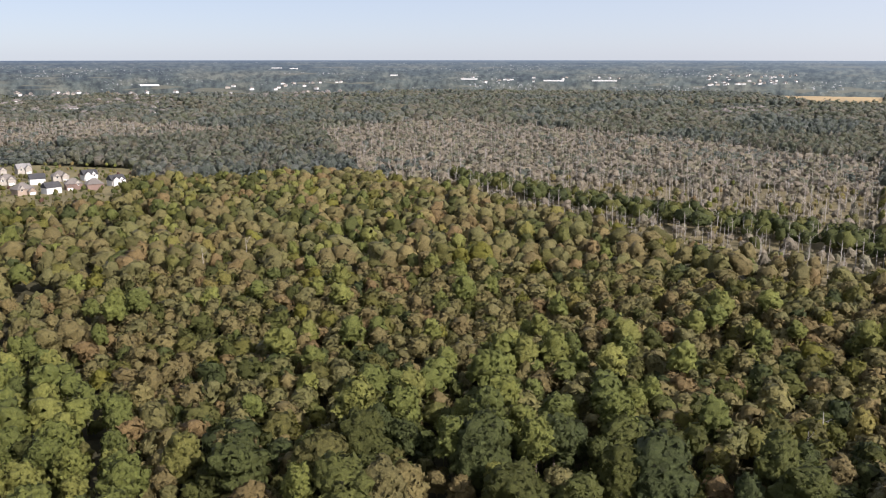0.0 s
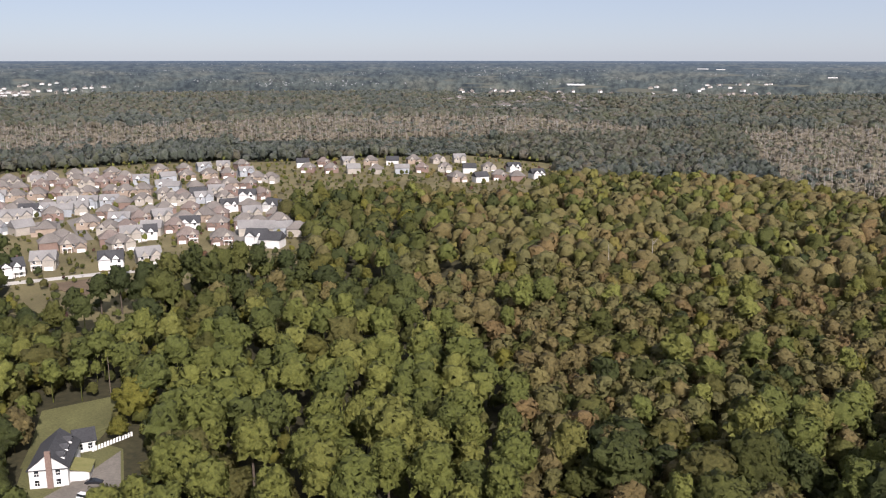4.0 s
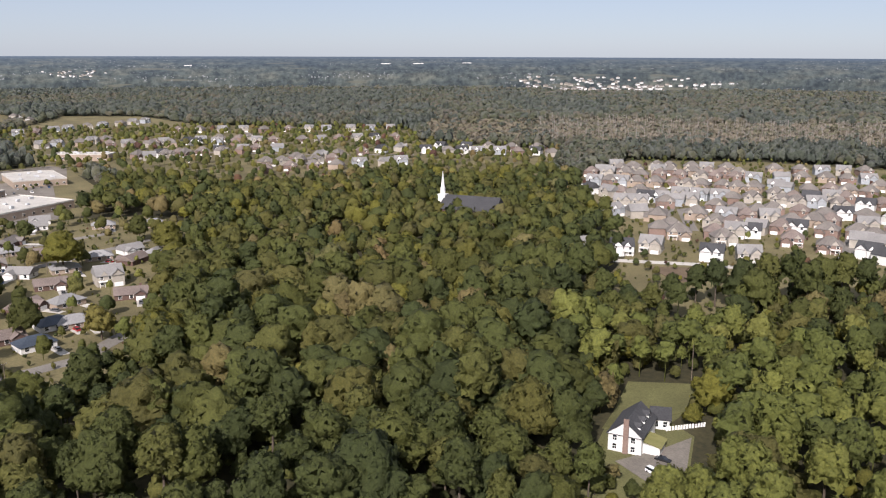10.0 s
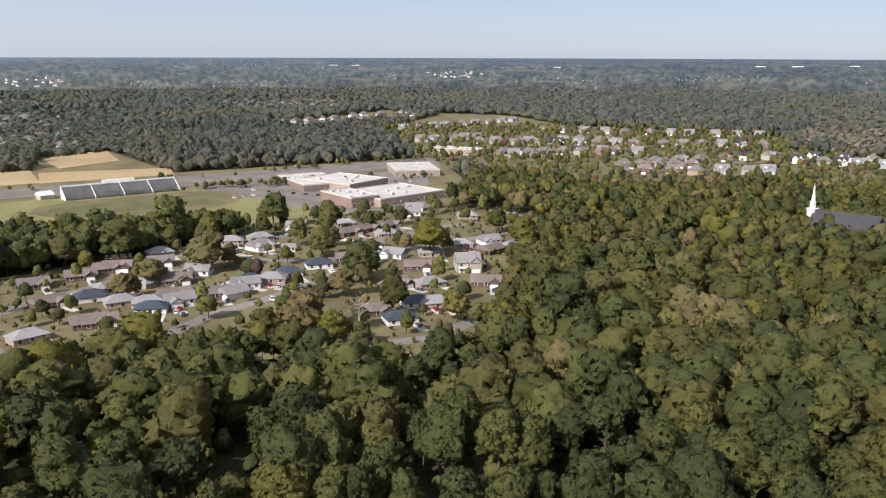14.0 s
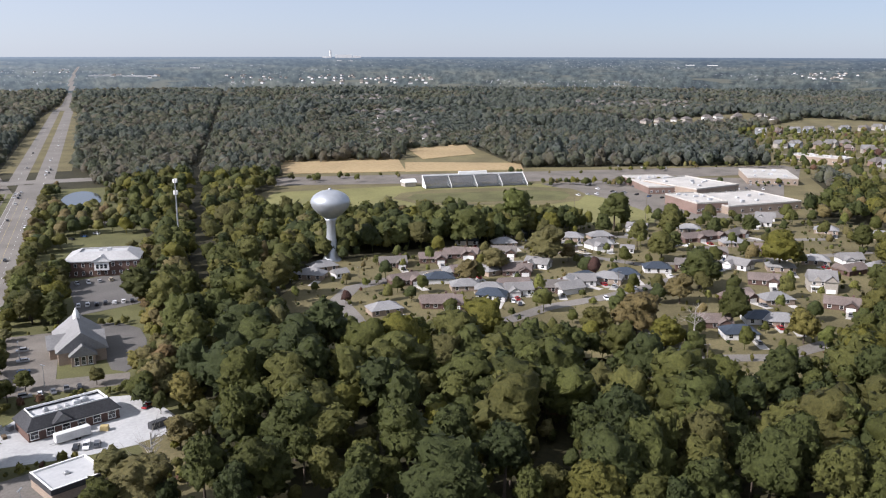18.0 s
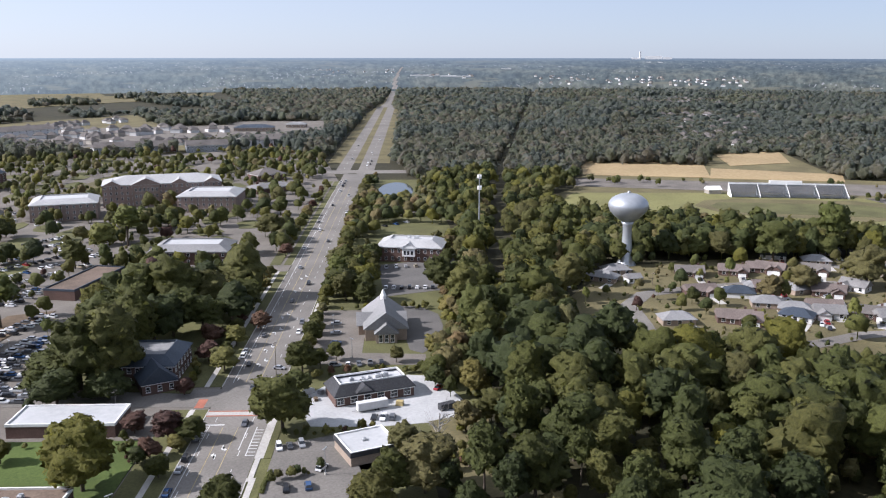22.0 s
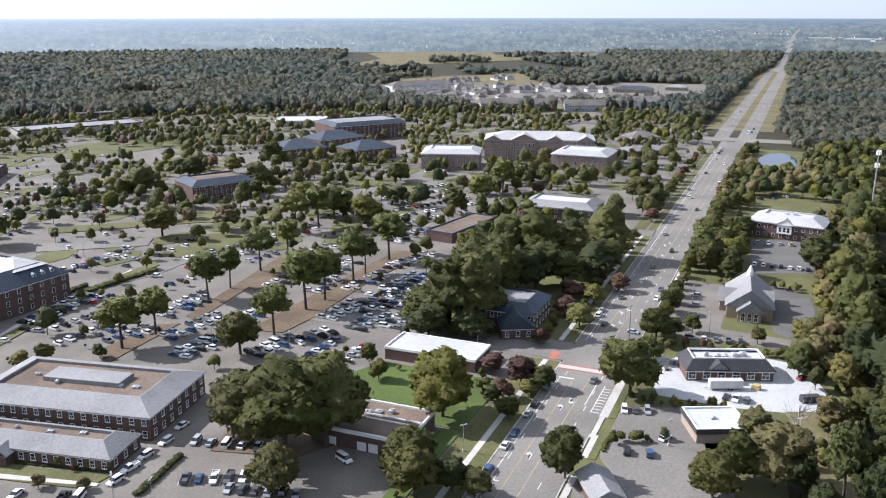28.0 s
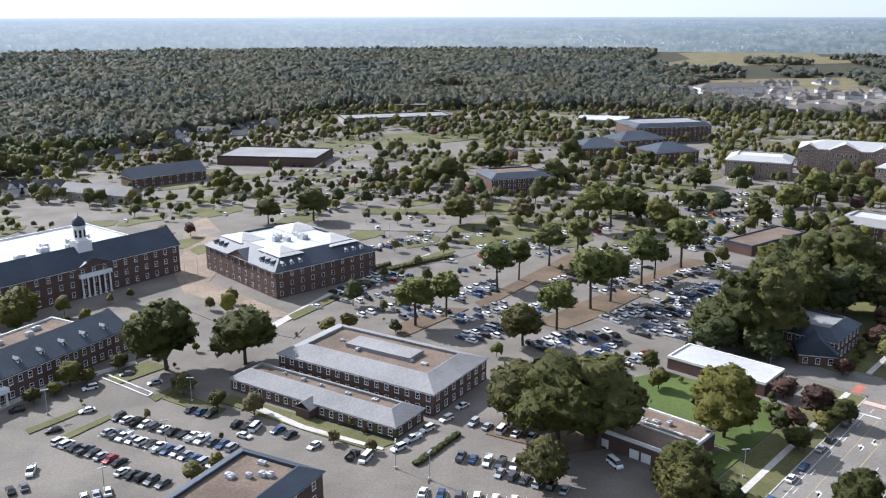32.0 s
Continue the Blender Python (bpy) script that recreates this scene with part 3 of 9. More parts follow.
CUT = [(-321, -249), (-475.5, -371.5), (-692, -536), (-1668, -1223), (-2150, -1560), (-2138, -1576), (-1658, -1235), (-684, -546), (-468.5, -380), (-314, -258)]
DRIVE = [R(-170, -13), R(620, -13), R(620, 12), R(-170, 12)]
ROUGH = [(-188.2, -176.0), (-207.1, -167.9), (-168.2, -127.1), (-155.6, -136.6)]
OPEN = [CUT, DRIVE, ROUGH, CAMPUS, RIGHT_LOTS, NEIGHBOURHOOD, RANCHES, SCHOOL, SUBURB, CLEARING, HIGHWAY]
MARSH = [(-193, 1327), (16, 1550), (313, 1186), (459, 895), (213.7, 404.8), (150.3, 483.2), (81.3, 568.0), (2.9, 728.8), (-73.3, 775.8)]
MARSH_FAR = [(-1081, 992), (-932, 1359), (-594, 1488), (-294, 1325), (-340, 1171), (-553, 1071), (-762, 867), (-791, 722), (-1048, 437), (-1331, 558), (-1245, 896)]
HEDGE = [(0.6, 826.6), (57.7, 757.2), (136.3, 652.9), (201.9, 590.2), (271.0, 518.7), (247.6, 471.8), (171.9, 555.0), (92.0, 644.9), (8.2, 779.0)]
YOUNG = [(-699, 784), (-799, 964), (-544, 1123), (-429, 1055), (-411, 923)]
BELT = [(-413.7, -273.9), (-427.6, -236.2), (-484.9, -174.3), (-530.3, -124.2), (-576.8, -135.7), (-554.7, -160.3), (-483.5, -275.6)]
GROVE = (20.1, 249.2)
STORE_LOTS = [(-600, -940), (-775, -915), (-985, -1165), (-870, -1260), (-700, -1090)]
GOLF = [(-430, -1560), (-830, -2640), (-1500, -2250), (-1120, -1520), (-960, -1370), (-860, -1470), (-680, -1500)]
FAR_FIELDS = [STORE_LOTS, [(-15, -3358), (-234, -4278), (-779, -3606), (-685, -3174)], [(-1333, -403), (-1350, -367), (-1232, -332), (-1226, -372)],
              [(-417, -1170), (-553, -1490), (-831, -1533), (-648, -1032), (-559, -915), (-459, -945)], [(-51, -1335), (-108, -1414), (-213, -1322), (-63, -1242)], [(-1405, -287), (-1797, -99), (-1550, -29), (-1284, -214)], [(-465, -1396), (-843, -1192), (-691, -927), (-394, -1110)], [(-840, -2492), (-1276, -2581), (-1072, -2079), (-738, -2050)],
              [(881, 2943), (1209, 3652), (1703, 3384), (1002, 1980), (869, 2024)]]
patch("store_lots", STORE_LOTS, 0.06, M_LOT, "pale worn lots round the roadside stores", "car park")
patch("suburb_lawns", RANCHES, 0.05, M_DRY_GRASS, "dry suburban lawns between ranch houses", "grass")
patch("estate_lawns", NEIGHBOURHOOD, 0.05, M_DRY_GRASS, "lawns and bare plots of the new estate", "grass")
patch("far_lawns", SUBURB, 0.05, M_DRY_GRASS, "lawns of the distant suburb", "grass")
patch("marsh", MARSH, 0.03, M_MARSH, "tan reeds and scrub of the wet marsh", "marsh")
patch("marsh", MARSH_FAR, 0.03, M_MARSH, "tan reeds and scrub of the far marsh", "marsh")
patch("house_clearing", CLEARING, 0.05, M_GRASS, "shaded rough grass round the white house", "grass")
patch("rough_field", ROUGH, 0.12, M_DRY_GRASS, "tall dry grass on rough ground beside the woods", "grass")
patch("school_ground", SCHOOL, 0.03, M_DRY_GRASS, "dry grass round the school", "grass")

# road markings
bm = bmesh.new()
for i in range(46):
    s = -60 + i * 12
    if 60 < s < 92:
        continue
    strip(bm, s, s + 3.5, -5.9, -5.7, 0.0, 0.125)
    strip(bm, s, s + 3.5, 5.9, 6.1, 0.0, 0.125)
for s0, s1 in ((-70, 58), (94, 600)):
    strip(bm, s0, s1, 7.0, 7.2, 0.0, 0.125)
strip(bm, -12, -11.6, 4.5, 7.0, 0.0, 0.125)
strip(bm, 57.5, 58.2, 2.5, 9.5, 0.0, 0.125)
strip(bm, 40, 57, -5.4, -5.1, 0.0, 0.125)
for i in range(9):
    strip(bm, 36 + i * 2.2, 36.4 + i * 2.2, -10.5, -8.2, 0.0, 0.125)
strip(bm, 36, 56, -8.2, -7.9, 0.0, 0.125)
for i in range(7):
    strip(bm, 46 + i * 1.9, 46.4 + i * 1.9, 7.4, 9.4, 0.0, 0.125)
for i in range(6):
    strip(bm, -24 + i * 1.9, -23.6 + i * 1.9, 7.2, 9.4, 0.0, 0.125)
for i in range(18):
    strip(bm, 640 + i * 40, 646 + i * 40, -10.2, -9.9, 0.0, 0.125)
    strip(bm, 640 + i * 40, 646 + i * 40, 12.8, 13.1, 0.0, 0.125)
tagged(part("lane_lines", bm, M_LINE), "worn white lane lines and hatching on the asphalt", "road marking", "", "structure")
bm = bmesh.new()
for s0, s1 in ((-160, 56), (94, 560)):
    for o in (-2.2, 2.6):
        strip(bm, s0, s1, o, o + 0.16, 0.0, 0.126)
tagged(part("centre_lines", bm, M_YELLOW), "worn yellow lines of the centre turning lane", "road marking", "", "structure")


def turn_arrow(s, o, way):
    bm = bmesh.new()
    pts = [(-1.6, -0.12), (0.2, -0.12), (0.7, 0.2), (0.7, 0.8), (1.2, 0.8), (0.5, 1.7), (-0.2, 0.8), (0.3, 0.8), (0.3, 0.4), (0.1, 0.2), (-1.6, 0.2)]
    slab(bm, [R(s + way * 1.5 * a, o + way * b) for a, b in pts], 0.0, 0.127)
    bmesh.ops.triangulate(bm, faces=bm.faces[:])
    tagged(part("turn_arrow", bm, M_LINE), "white turn arrow painted on the centre lane", "road marking", "turn arrows", "structure")


for s in (4, 36, 112, 128, 150, 172, 215, 240):
    turn_arrow(s, 0.6, 1)
    turn_arrow(s + 5, -0.2, -1)

bm = bmesh.new()
strip(bm, 64.5, 65.3, -11, 10, 0.0, 0.128)
strip(bm, 68.2, 69.0, -11, 10, 0.0, 0.128)
strip(bm, 71.5, 79, 12.5, 15.5, 0.0, 0.128)
strip(bm, -30, -20, 24, 25, 0.0, 0.05)
tagged(part("crosswalk", bm, M_CROSSING), "red brick crosswalk bands over the road", "crosswalk", "", "structure")
bm = bmesh.new()
strip(bm, 65.4, 68.1, -11, 10, 0.0, 0.124)
tagged(part("crosswalk_field", bm, M_CONCRETE), "pale worn paving between the crosswalk bands", "crosswalk", "", "structure")

# side streets and lots
patch("side_street", [R(72, 10), R(88, 10), R(86, 60), R(84, 120), R(74, 120), R(74, 60)], 0.07, M_ROAD, "grey asphalt side street joining the main road", "road")
patch("restaurant_lot", [(-169.7, -221.1), (-160.3, -200.9), (-174.4, -185.2), (-195.4, -169.5), (-208.2, -177.9), (-219.3, -200.6), (-213.1, -209.8), (-185.9, -223.8)], 0.09, M_NEW_CONCRETE, "bright new concrete car park round the restaurant", "car park")
patch("shop_lot", [(-123.6, -177.7), (-144.7, -198.1), (-165.8, -189.0), (-150.0, -166.2), (-155.2, -158.9), (-140.9, -144.8), (-103.6, -160.2), (-109.9, -169.1), (-120.1, -167.7), (-121.5, -174.5)], 0.07, M_ROAD, "dark asphalt car park beside the brick shop", "car park")
patch("chapel_lot", [R(112, -16), R(182, -16), R(182, -37), R(124, -37), R(122, -62), R(110, -62)], 0.07, M_LOT, "grey asphalt car park of the church", "car park")
patch("chapel_drive", [(-274.8, -274.4), (-279.2, -266.4), (-276.4, -252.6), (-266.0, -240.2), (-248.1, -225.1), (-233.8, -221.8), (-233.3, -228.3), (-245.4, -243.4)], 0.07, M_ASPHALT, "curved asphalt drive behind the church", "drive")
patch("office_lot", [(-322.0, -339.1), (-364.0, -320.7), (-317.5, -274.3), (-279.7, -290.8)], 0.07, M_ASPHALT, "asphalt car park in front of the brick office", "car park")
patch("pond_lot", [R(420, -35), R(470, -35), R(470, -75), R(420, -75)], 0.07, M_LOT, "asphalt car park by the pond", "car park")
bm = bmesh.new()
cx, cy = R(535, -42)
slab(bm, [(cx + 48 * math.cos(a * 0.2618) * U[0] + 15 * math.sin(a * 0.2618) * N[0], cy + 48 * math.cos(a * 0.2618) * U[1] + 15 * math.sin(a * 0.2618) * N[1]) for a in range(24)], -0.3, 0.12)
tagged(part("pond", bm, M_WATER), "small still pond reflecting the sky", "pond", "", "structure")

# kerbs and pavements along the road
bm = bmesh.new()
for s0, s1 in ((-160, 70), (90, 255), (270, 590)):
    strip(bm, s0, s1, 10.0, 10.3, -0.3, 0.24)
for s0, s1 in ((-160, -2), (8, 22), (34, 92), (104, 110), (124, 230), (245, 590)):
    strip(bm, s0, s1, -11.3, -11.0, -0.3, 0.24)
tagged(part("kerb", bm, M_CONCRETE), "pale concrete kerbs along the main road", "kerb", "", "structure")
bm = bmesh.new()
for s0, s1 in ((-160, 70), (90, 255)):
    strip(bm, s0, s1, 14.6, 16.4, -0.3, 0.24)
for s0, s1 in ((-160, -2), (8, 22), (34, 92), (124, 230), (245, 590)):
    strip(bm, s0, s1, -13.6, -11.9, -0.3, 0.23)
strip(bm, 20, 60, -12.8, -11.3, -0.3, 0.232)
tagged(part("footpath", bm, M_CONCRETE), "pale concrete footpaths beside the road", "footpath", "", "structure")
bm = bmesh.new()
for s0, s1 in ((-160, 70), (90, 255), (270, 590)):
    strip(bm, s0, s1, 10.3, 14.6, -0.3, 0.2)
    strip(bm, s0, s1, 16.4, 22.5, -0.3, 0.2)
for s0, s1 in ((8, 22), (34, 92), (124, 230), (245, 590)):
    strip(bm, s0, s1, -15.8, -13.6, -0.3, 0.2)
tagged(part("roadside_grass", bm, M_GRASS), "mown grass strips beside the road", "grass", "", "structure")

# campus lawns and planted islands
patch("lawn", [R(10, 23), R(47, 23), R(47, 66), R(34, 72), R(11, 64)], 0.2, M_LAWN, "bright green tended lawn between the brick offices", "lawn")
patch("lawn", [R(-60, 23), R(9, 23), R(9, 29), R(-13, 29), R(-60, 27)], 0.2, M_LAWN, "green lawn strip along the footpath", "lawn")
patch("lawn", [(49.3, -251.6), (-1.1, -217.0), (5.0, -212.6), (21.1, -223.5), (53.8, -247.8)], 0.2, M_GRASS, "lawn in front of the brick wing", "lawn")
patch("lawn", [(69.6, -257.2), (49.3, -241.6), (51.7, -236.1), (71.6, -251.1)], 0.2, M_GRASS, "lawn at the edge of the car park", "lawn")
patch("lawn", [R(84, 20), R(128, 18), R(178, 18), R(178, 66), R(128, 70), R(88, 60)], 0.2, M_GRASS, "shaded grass round the slate-roofed office", "lawn")
patch("lawn", [(-61.6, -369.3), (-86.0, -400.3), (-113.3, -398.3), (-96.7, -375.7), (-67.0, -356.3)], 0.2, M_STRAW, "pine straw under the car park pines", "planting bed")
patch("straw_island", [(-35.4, -334.8), (-63.2, -371.1), (-90.8, -407.5), (-94.4, -399.3), (-65.1, -361.4), (-37.6, -326.9)], 0.2, M_STRAW, "brown pine straw island between parking rows", "planting bed")
patch("straw_island", [(-54.7, -309.3), (-89.9, -342.1), (-144.4, -392.2), (-162.5, -384.3), (-118.5, -351.6), (-82.3, -314.4), (-65.7, -301.3)], 0.2, M_STRAW, "brown pine straw island between parking rows", "planting bed")
patch("straw_island", [(-26.6, -220.2), (-34.7, -232.1), (-58.4, -218.0), (-73.4, -243.1), (-63.8, -211.1), (-46.6, -207.5)], 0.2, M_STRAW, "pine straw under the large oaks", "planting bed")
patch("straw_island", [(-0.2, -308.3), (-23.1, -329.4), (-32.0, -326.7), (-5.3, -297.3)], 0.2, M_STRAW, "brown pine straw island between parking rows", "planting bed")
patch("work_yard", [(113.5, -477.9), (104.9, -498.1), (75.8, -427.3), (79.0, -370.6), (37.2, -323.5), (54.0, -318.2), (83.8, -347.5), (102.7, -398.8), (100.5, -418.5)], 0.1, M_DIRT, "bare earth building yard between the halls", "building site")
patch("work_road", [(85.5, -355.1), (66.2, -339.1), (31.7, -310.5), (34.8, -298.9), (67.0, -319.1), (83.8, -336.8)], 0.12, M_LOT, "pale concrete path past the building yard", "path")

# fields, school grounds and streets beyond the trees
patch("stubble", [(-793, -516), (-873, -414), (-771, -356), (-707, -456)], 0.3, M_FIELD, "golden stubble field", "field")
patch("stubble", [(-836, -387), (-878, -272), (-828, -253), (-767, -355)], 0.3, M_FIELD, "golden stubble field", "field")
patch("stubble", [(-968, -447), (-1034, -395), (-936, -344), (-868, -380)], 0.3, M_FIELD, "golden stubble field", "field")
patch("school_road", [(-683, -451), (-965, -13), (-941, 3), (-871.2, 2.4), (-899, -12), (-780, -176), (-641, -423)], 0.14, M_LOT, "grey divided highway past the school", "road")
patch("school_field", [(-516.2, -366.0), (-609, -402), (-682, -320), (-764, -172), (-777.8, -112.3), (-596.4, -87.7), (-556.5, -160.8), (-508.6, -289.8)], 0.1, M_TURF, "pale mown school playing fields", "field")
patch("track", [(-619, -298), (-646, -303), (-671, -288), (-724, -211), (-725, -177), (-701.3, -159.6), (-665.8, -157.7), (-638.5, -176.6), (-600.1, -262.3)], 0.2, M_DRY_GRASS, "worn pale running track", "track")
patch("pitch", [(-625, -288), (-646, -290), (-706, -205), (-706.6, -179.4), (-689.1, -170.3), (-664.6, -170.6), (-609.4, -266.4)], 0.3, M_GRASS, "green football pitch inside the track", "field")
patch("school_lot", [(-742, -211), (-823, -119), (-854.2, -41.5), (-833.9, -10.0), (-652.2, -5.2), (-621.2, -62.2), (-636.8, -98.1), (-683.7, -135.7)], 0.16, M_LOT, "pale asphalt school car park", "car park")


def street(pts, width, material=M_ROAD, z=0.16, label="grey asphalt suburban street"):
    left, right = [], []
    for i, p in enumerate(pts):
        a, b = pts[max(0, i - 1)], pts[min(len(pts) - 1, i + 1)]
        dx, dy = b[0] - a[0], b[1] - a[1]
        d = math.hypot(dx, dy)
        left.append((p[0] - dy / d * width / 2, p[1] + dx / d * width / 2))
        right.append((p[0] + dy / d * width / 2, p[1] - dx / d * width / 2))
    bm = bmesh.new()
    lo = [bm.verts.new((*p, z)) for p in left]
    ro = [bm.verts.new((*p, z)) for p in right]
    lb = [bm.verts.new((*p, -0.3)) for p in left]
    rb = [bm.verts.new((*p, -0.3)) for p in right]
    for i in range(len(pts) - 1):
        bm.faces.new((ro[i], ro[i + 1], lo[i + 1], lo[i]))
        bm.faces.new((lo[i], lo[i + 1], lb[i + 1], lb[i]))
        bm.faces.new((ro[i + 1], ro[i], rb[i], rb[i + 1]))
    return tagged(part("street", bm, material), label, "road", "", "structure")


street([(-294.5, -152.4), (-324.8, -176.6), (-345.4, -195.5), (-368.3, -200.3), (-395.1, -188.0), (-426.3, -165.7), (-453.7, -136.5)], 9)
street([(-345.3, -112.7), (-373.6, -100.9), (-398.6, -81.1), (-428.2, -63.1), (-460.1, -48.9)], 8)
street([(-303.0, -45.6), (-332.1, -22.8), (-342.1, -0.3), (-370.3, 20.0)], 8)
street([(-494.6, -171.2), (-473.2, -74.1), (-510.7, -12.9), (-556.7, 45.3)], 7)
street([(-537.8, -151.8), (-546.9, -56.5), (-587.5, 24.3)], 7)
street([(-446.5, 377.2), (-512, 421), (-520, 481), (-459, 542)], 8)
street([(-339.0, 392.8), (-423, 504), (-528, 607), (-601, 716)], 9)
street([(-397.3, 280.7), (-370.8, 317.9), (-346.8, 344.2)], 7, M_CONCRETE, 0.16, "pale concrete street in front of new houses")
street([(-460.0, 358.2), (-558, 452), (-668, 472)], 8)
street([(-1074, -24), (-1066, 101), (-979, 236), (-916, 367)], 9)
street([(-276.9, 205.6), (-259.2, 183.1), (-251.7, 162.5)], 5, M_DRY_GRASS, 0.12, "grassy lane through the trees")
patch("house_lawn", [(-210.4, 147.5), (-236.0, 176.6), (-225.4, 197.1), (-210.4, 179.1), (-208.5, 165.4), (-208.5, 153.9)], 0.12, M_GRASS, "sunny mown lawn behind the white house", "lawn")
patch("house_yard", [(-190.0, 138.2), (-191.2, 156.3), (-193.6, 168.6), (-178.3, 154.4), (-167.9, 139.5)], 0.1, M_LOT, "gravel yard of the white house", "yard")
patch("new_lot", [(-378.1, 288.6), (-357.8, 321.6), (-331.7, 288.6), (-349.6, 284.1)], 0.14, M_STRAW, "bare orange earth of an empty house plot", "field")
patch("golf_course", [(-487, -1779), (-848, -2279), (-1451, -2197), (-1308, -2006), (-854, -1913), (-685, -1841)], 0.4, M_DRY_GRASS, "pale open golf fairways", "field")
patch("townhouse_lawns", [(-417, -1170), (-553, -1490), (-831, -1533), (-648, -1032), (-559, -915), (-459, -945)], 0.4, M_DRY_GRASS, "pale lawns and drives round far townhouses", "grass")
patch("far_glade", [(-51, -1335), (-108, -1414), (-213, -1322), (-63, -1242)], 0.4, M_DRY_GRASS, "pale glade in the far woods", "grass")
patch("far_lots", [(-465, -1396), (-843, -1192), (-691, -927), (-394, -1110)], 0.4, M_LOT, "pale asphalt of distant shops and flats", "paving")
patch("far_fairway", [(-840, -2492), (-1276, -2581), (-1072, -2079), (-738, -2050)], 0.4, M_DRY_GRASS, "pale far fairway", "field")
patch("far_hamlet", [(-1405, -287), (-1797, -99), (-1550, -29), (-1284, -214)], 0.4, M_DRY_GRASS, "lawns of a far hamlet", "grass")
patch("tan_field", [(-15, -3358), (-234, -4278), (-779, -3606), (-685, -3174)], 0.4, M_FIELD, "long pale tan field", "field")
patch("green_field", [(-1333, -403), (-1350, -367), (-1232, -332), (-1226, -372)], 0.4, M_TURF, "small green paddock", "field")
patch("east_field", [(881, 2943), (1209, 3652), (1703, 3384), (1002, 1980), (869, 2024)], 0.4, M_FIELD, "tan harvested field beside a lake", "field")
patch("lake", [(1175, 3043), (1257, 2809), (1135, 2534), (1086, 2765)], 0.6, M_WATER, "narrow blue lake", "lake")

street([(101.9, -466.7), (58.4, -423.9), (22.7, -386.7), (-0.8, -387.9), (-26.7, -399.4), (-77.6, -446.6)], 8, M_ROAD, 0.24, "grey asphalt campus street")
# kerbed islands, crossings and paths of the campus
for pts, mat, what in (([(104.1, -231.9), (92.1, -245.7), (90.1, -243.7), (101.9, -229.0)], M_GRASS, "grass island"), ([(92.8, -226.7), (82.9, -240.1), (81.4, -237.8), (90.8, -223.9)], M_GRASS, "grass island"),
                       ([(92.6, -266.6), (82.4, -281.0), (73.9, -275.5), (86.7, -261.8)], M_GRASS, "grass strip"), ([(74.2, -251.2), (68.5, -260.1), (66.4, -256.9), (71.8, -248.2)], M_GRASS, "grass strip"),
                       ([(43.3, -246.3), (24.7, -228.9), (2.0, -214.0), (2.6, -212.7), (26.1, -227.2), (44.7, -244.0)], M_CONCRETE, "concrete footpath"), ([(117.9, -248.3), (112.4, -260.1), (86.6, -281.3), (85.4, -278.7), (110.4, -257.0), (116.6, -245.1)], M_CONCRETE, "concrete footpath"),
                       ([(44.9, -314.5), (21.3, -358.5), (-20.4, -410.0), (-21.3, -405.8), (19.7, -353.6), (42.7, -310.0)], M_CONCRETE, "concrete footpath"), ([(39.5, -323.7), (-3.5, -391.4), (-32.3, -419.7), (-33.5, -413.2), (-5.5, -383.8), (36.7, -318.3)], M_GRASS, "grass verge"),
                       ([(-33.2, -430.8), (-61.1, -465.6), (-91.2, -456.9), (-84.7, -438.8), (-49.4, -418.5)], M_GRASS, "grass corner"), ([(20.9, -478.1), (-36.0, -467.4), (-31.7, -452.3), (20.2, -461.0)], M_ROAD, "asphalt lane"),
                       ([(15.4, -514.2), (-72.9, -504.8), (-100.1, -469.6), (-95.1, -460.6), (-67.9, -493.1), (15.0, -499.0)], M_GRASS, "grass verge"), ([(43.1, -802.3), (-127, -892), (-179, -857), (-8.4, -757.1)], M_GRASS, "grass field"),
                       ([(79.7, -753.8), (34.1, -839.7), (22.3, -800.8), (56.8, -706.9)], M_GRASS, "grass field"), ([(-75.4, -578.3), (-121.0, -591.4), (-123.4, -565.1), (-71.8, -550.0)], M_GRASS, "grass lawn"),
                       ([(-297, -701), (-382, -773), (-393, -746), (-309, -667)], M_DRY_GRASS, "dry lawn"), ([(-156.9, -570.1), (-197.1, -579.9), (-197.4, -556.8), (-153.9, -546.0)], M_GRASS, "green lawn")):
    patch("kerbed_bed" if mat is M_GRASS else "footway", pts, 0.12, mat, what + " between the car parks", "planting" if mat is M_GRASS else "path")
bm = bmesh.new()
for p, q in (((93.7, -267.6), (75.0, -252.1)), ((93.1, -270.3), (74.2, -254.5)), ((75.0, -252.1), (74.2, -254.5))):
    m, L = along(p, q)
    a, b, c, d = (m @ Vector((0, -0.25, 0)), m @ Vector((L, -0.25, 0)), m @ Vector((L, 0.25, 0)), m @ Vector((0, 0.25, 0)))
    slab(bm, [a.xy[:], b.xy[:], c.xy[:], d.xy[:]], 0.0, 0.42)
tagged(part("crossing_lines", bm, M_LINE), "white crossing lines at the car park entrance", "road marking", "", "structure")
# stall lines of the near car parks
bm = bmesh.new()
for p, q, n, deep in (((79.6, -237.3), (43.2, -216.8), 14, 5.5), ((79.8, -228.2), (46.7, -207.9), 14, 5.5), ((91.7, -223.3), (71.6, -210.4), 9, 5.0), ((-18.3, -207.3), (-35.4, -200.2), 8, 5.0), ((-7.5, -190.3), (-38.2, -183.1), 14, 5.0), ((-144.2, -195.9), (-157.2, -187.3), 8, 5.0)):
    m, L = along(p, q)
    for i in range(n):
        x = L * (i - 0.5) / (n - 1)
        quad = [m @ Vector((x + a, b, 0)) for a, b in ((-0.06, -deep / 2), (0.06, -deep / 2), (0.06, deep / 2), (-0.06, deep / 2))]
        slab(bm, [v.xy[:] for v in quad], 0.0, 0.09)
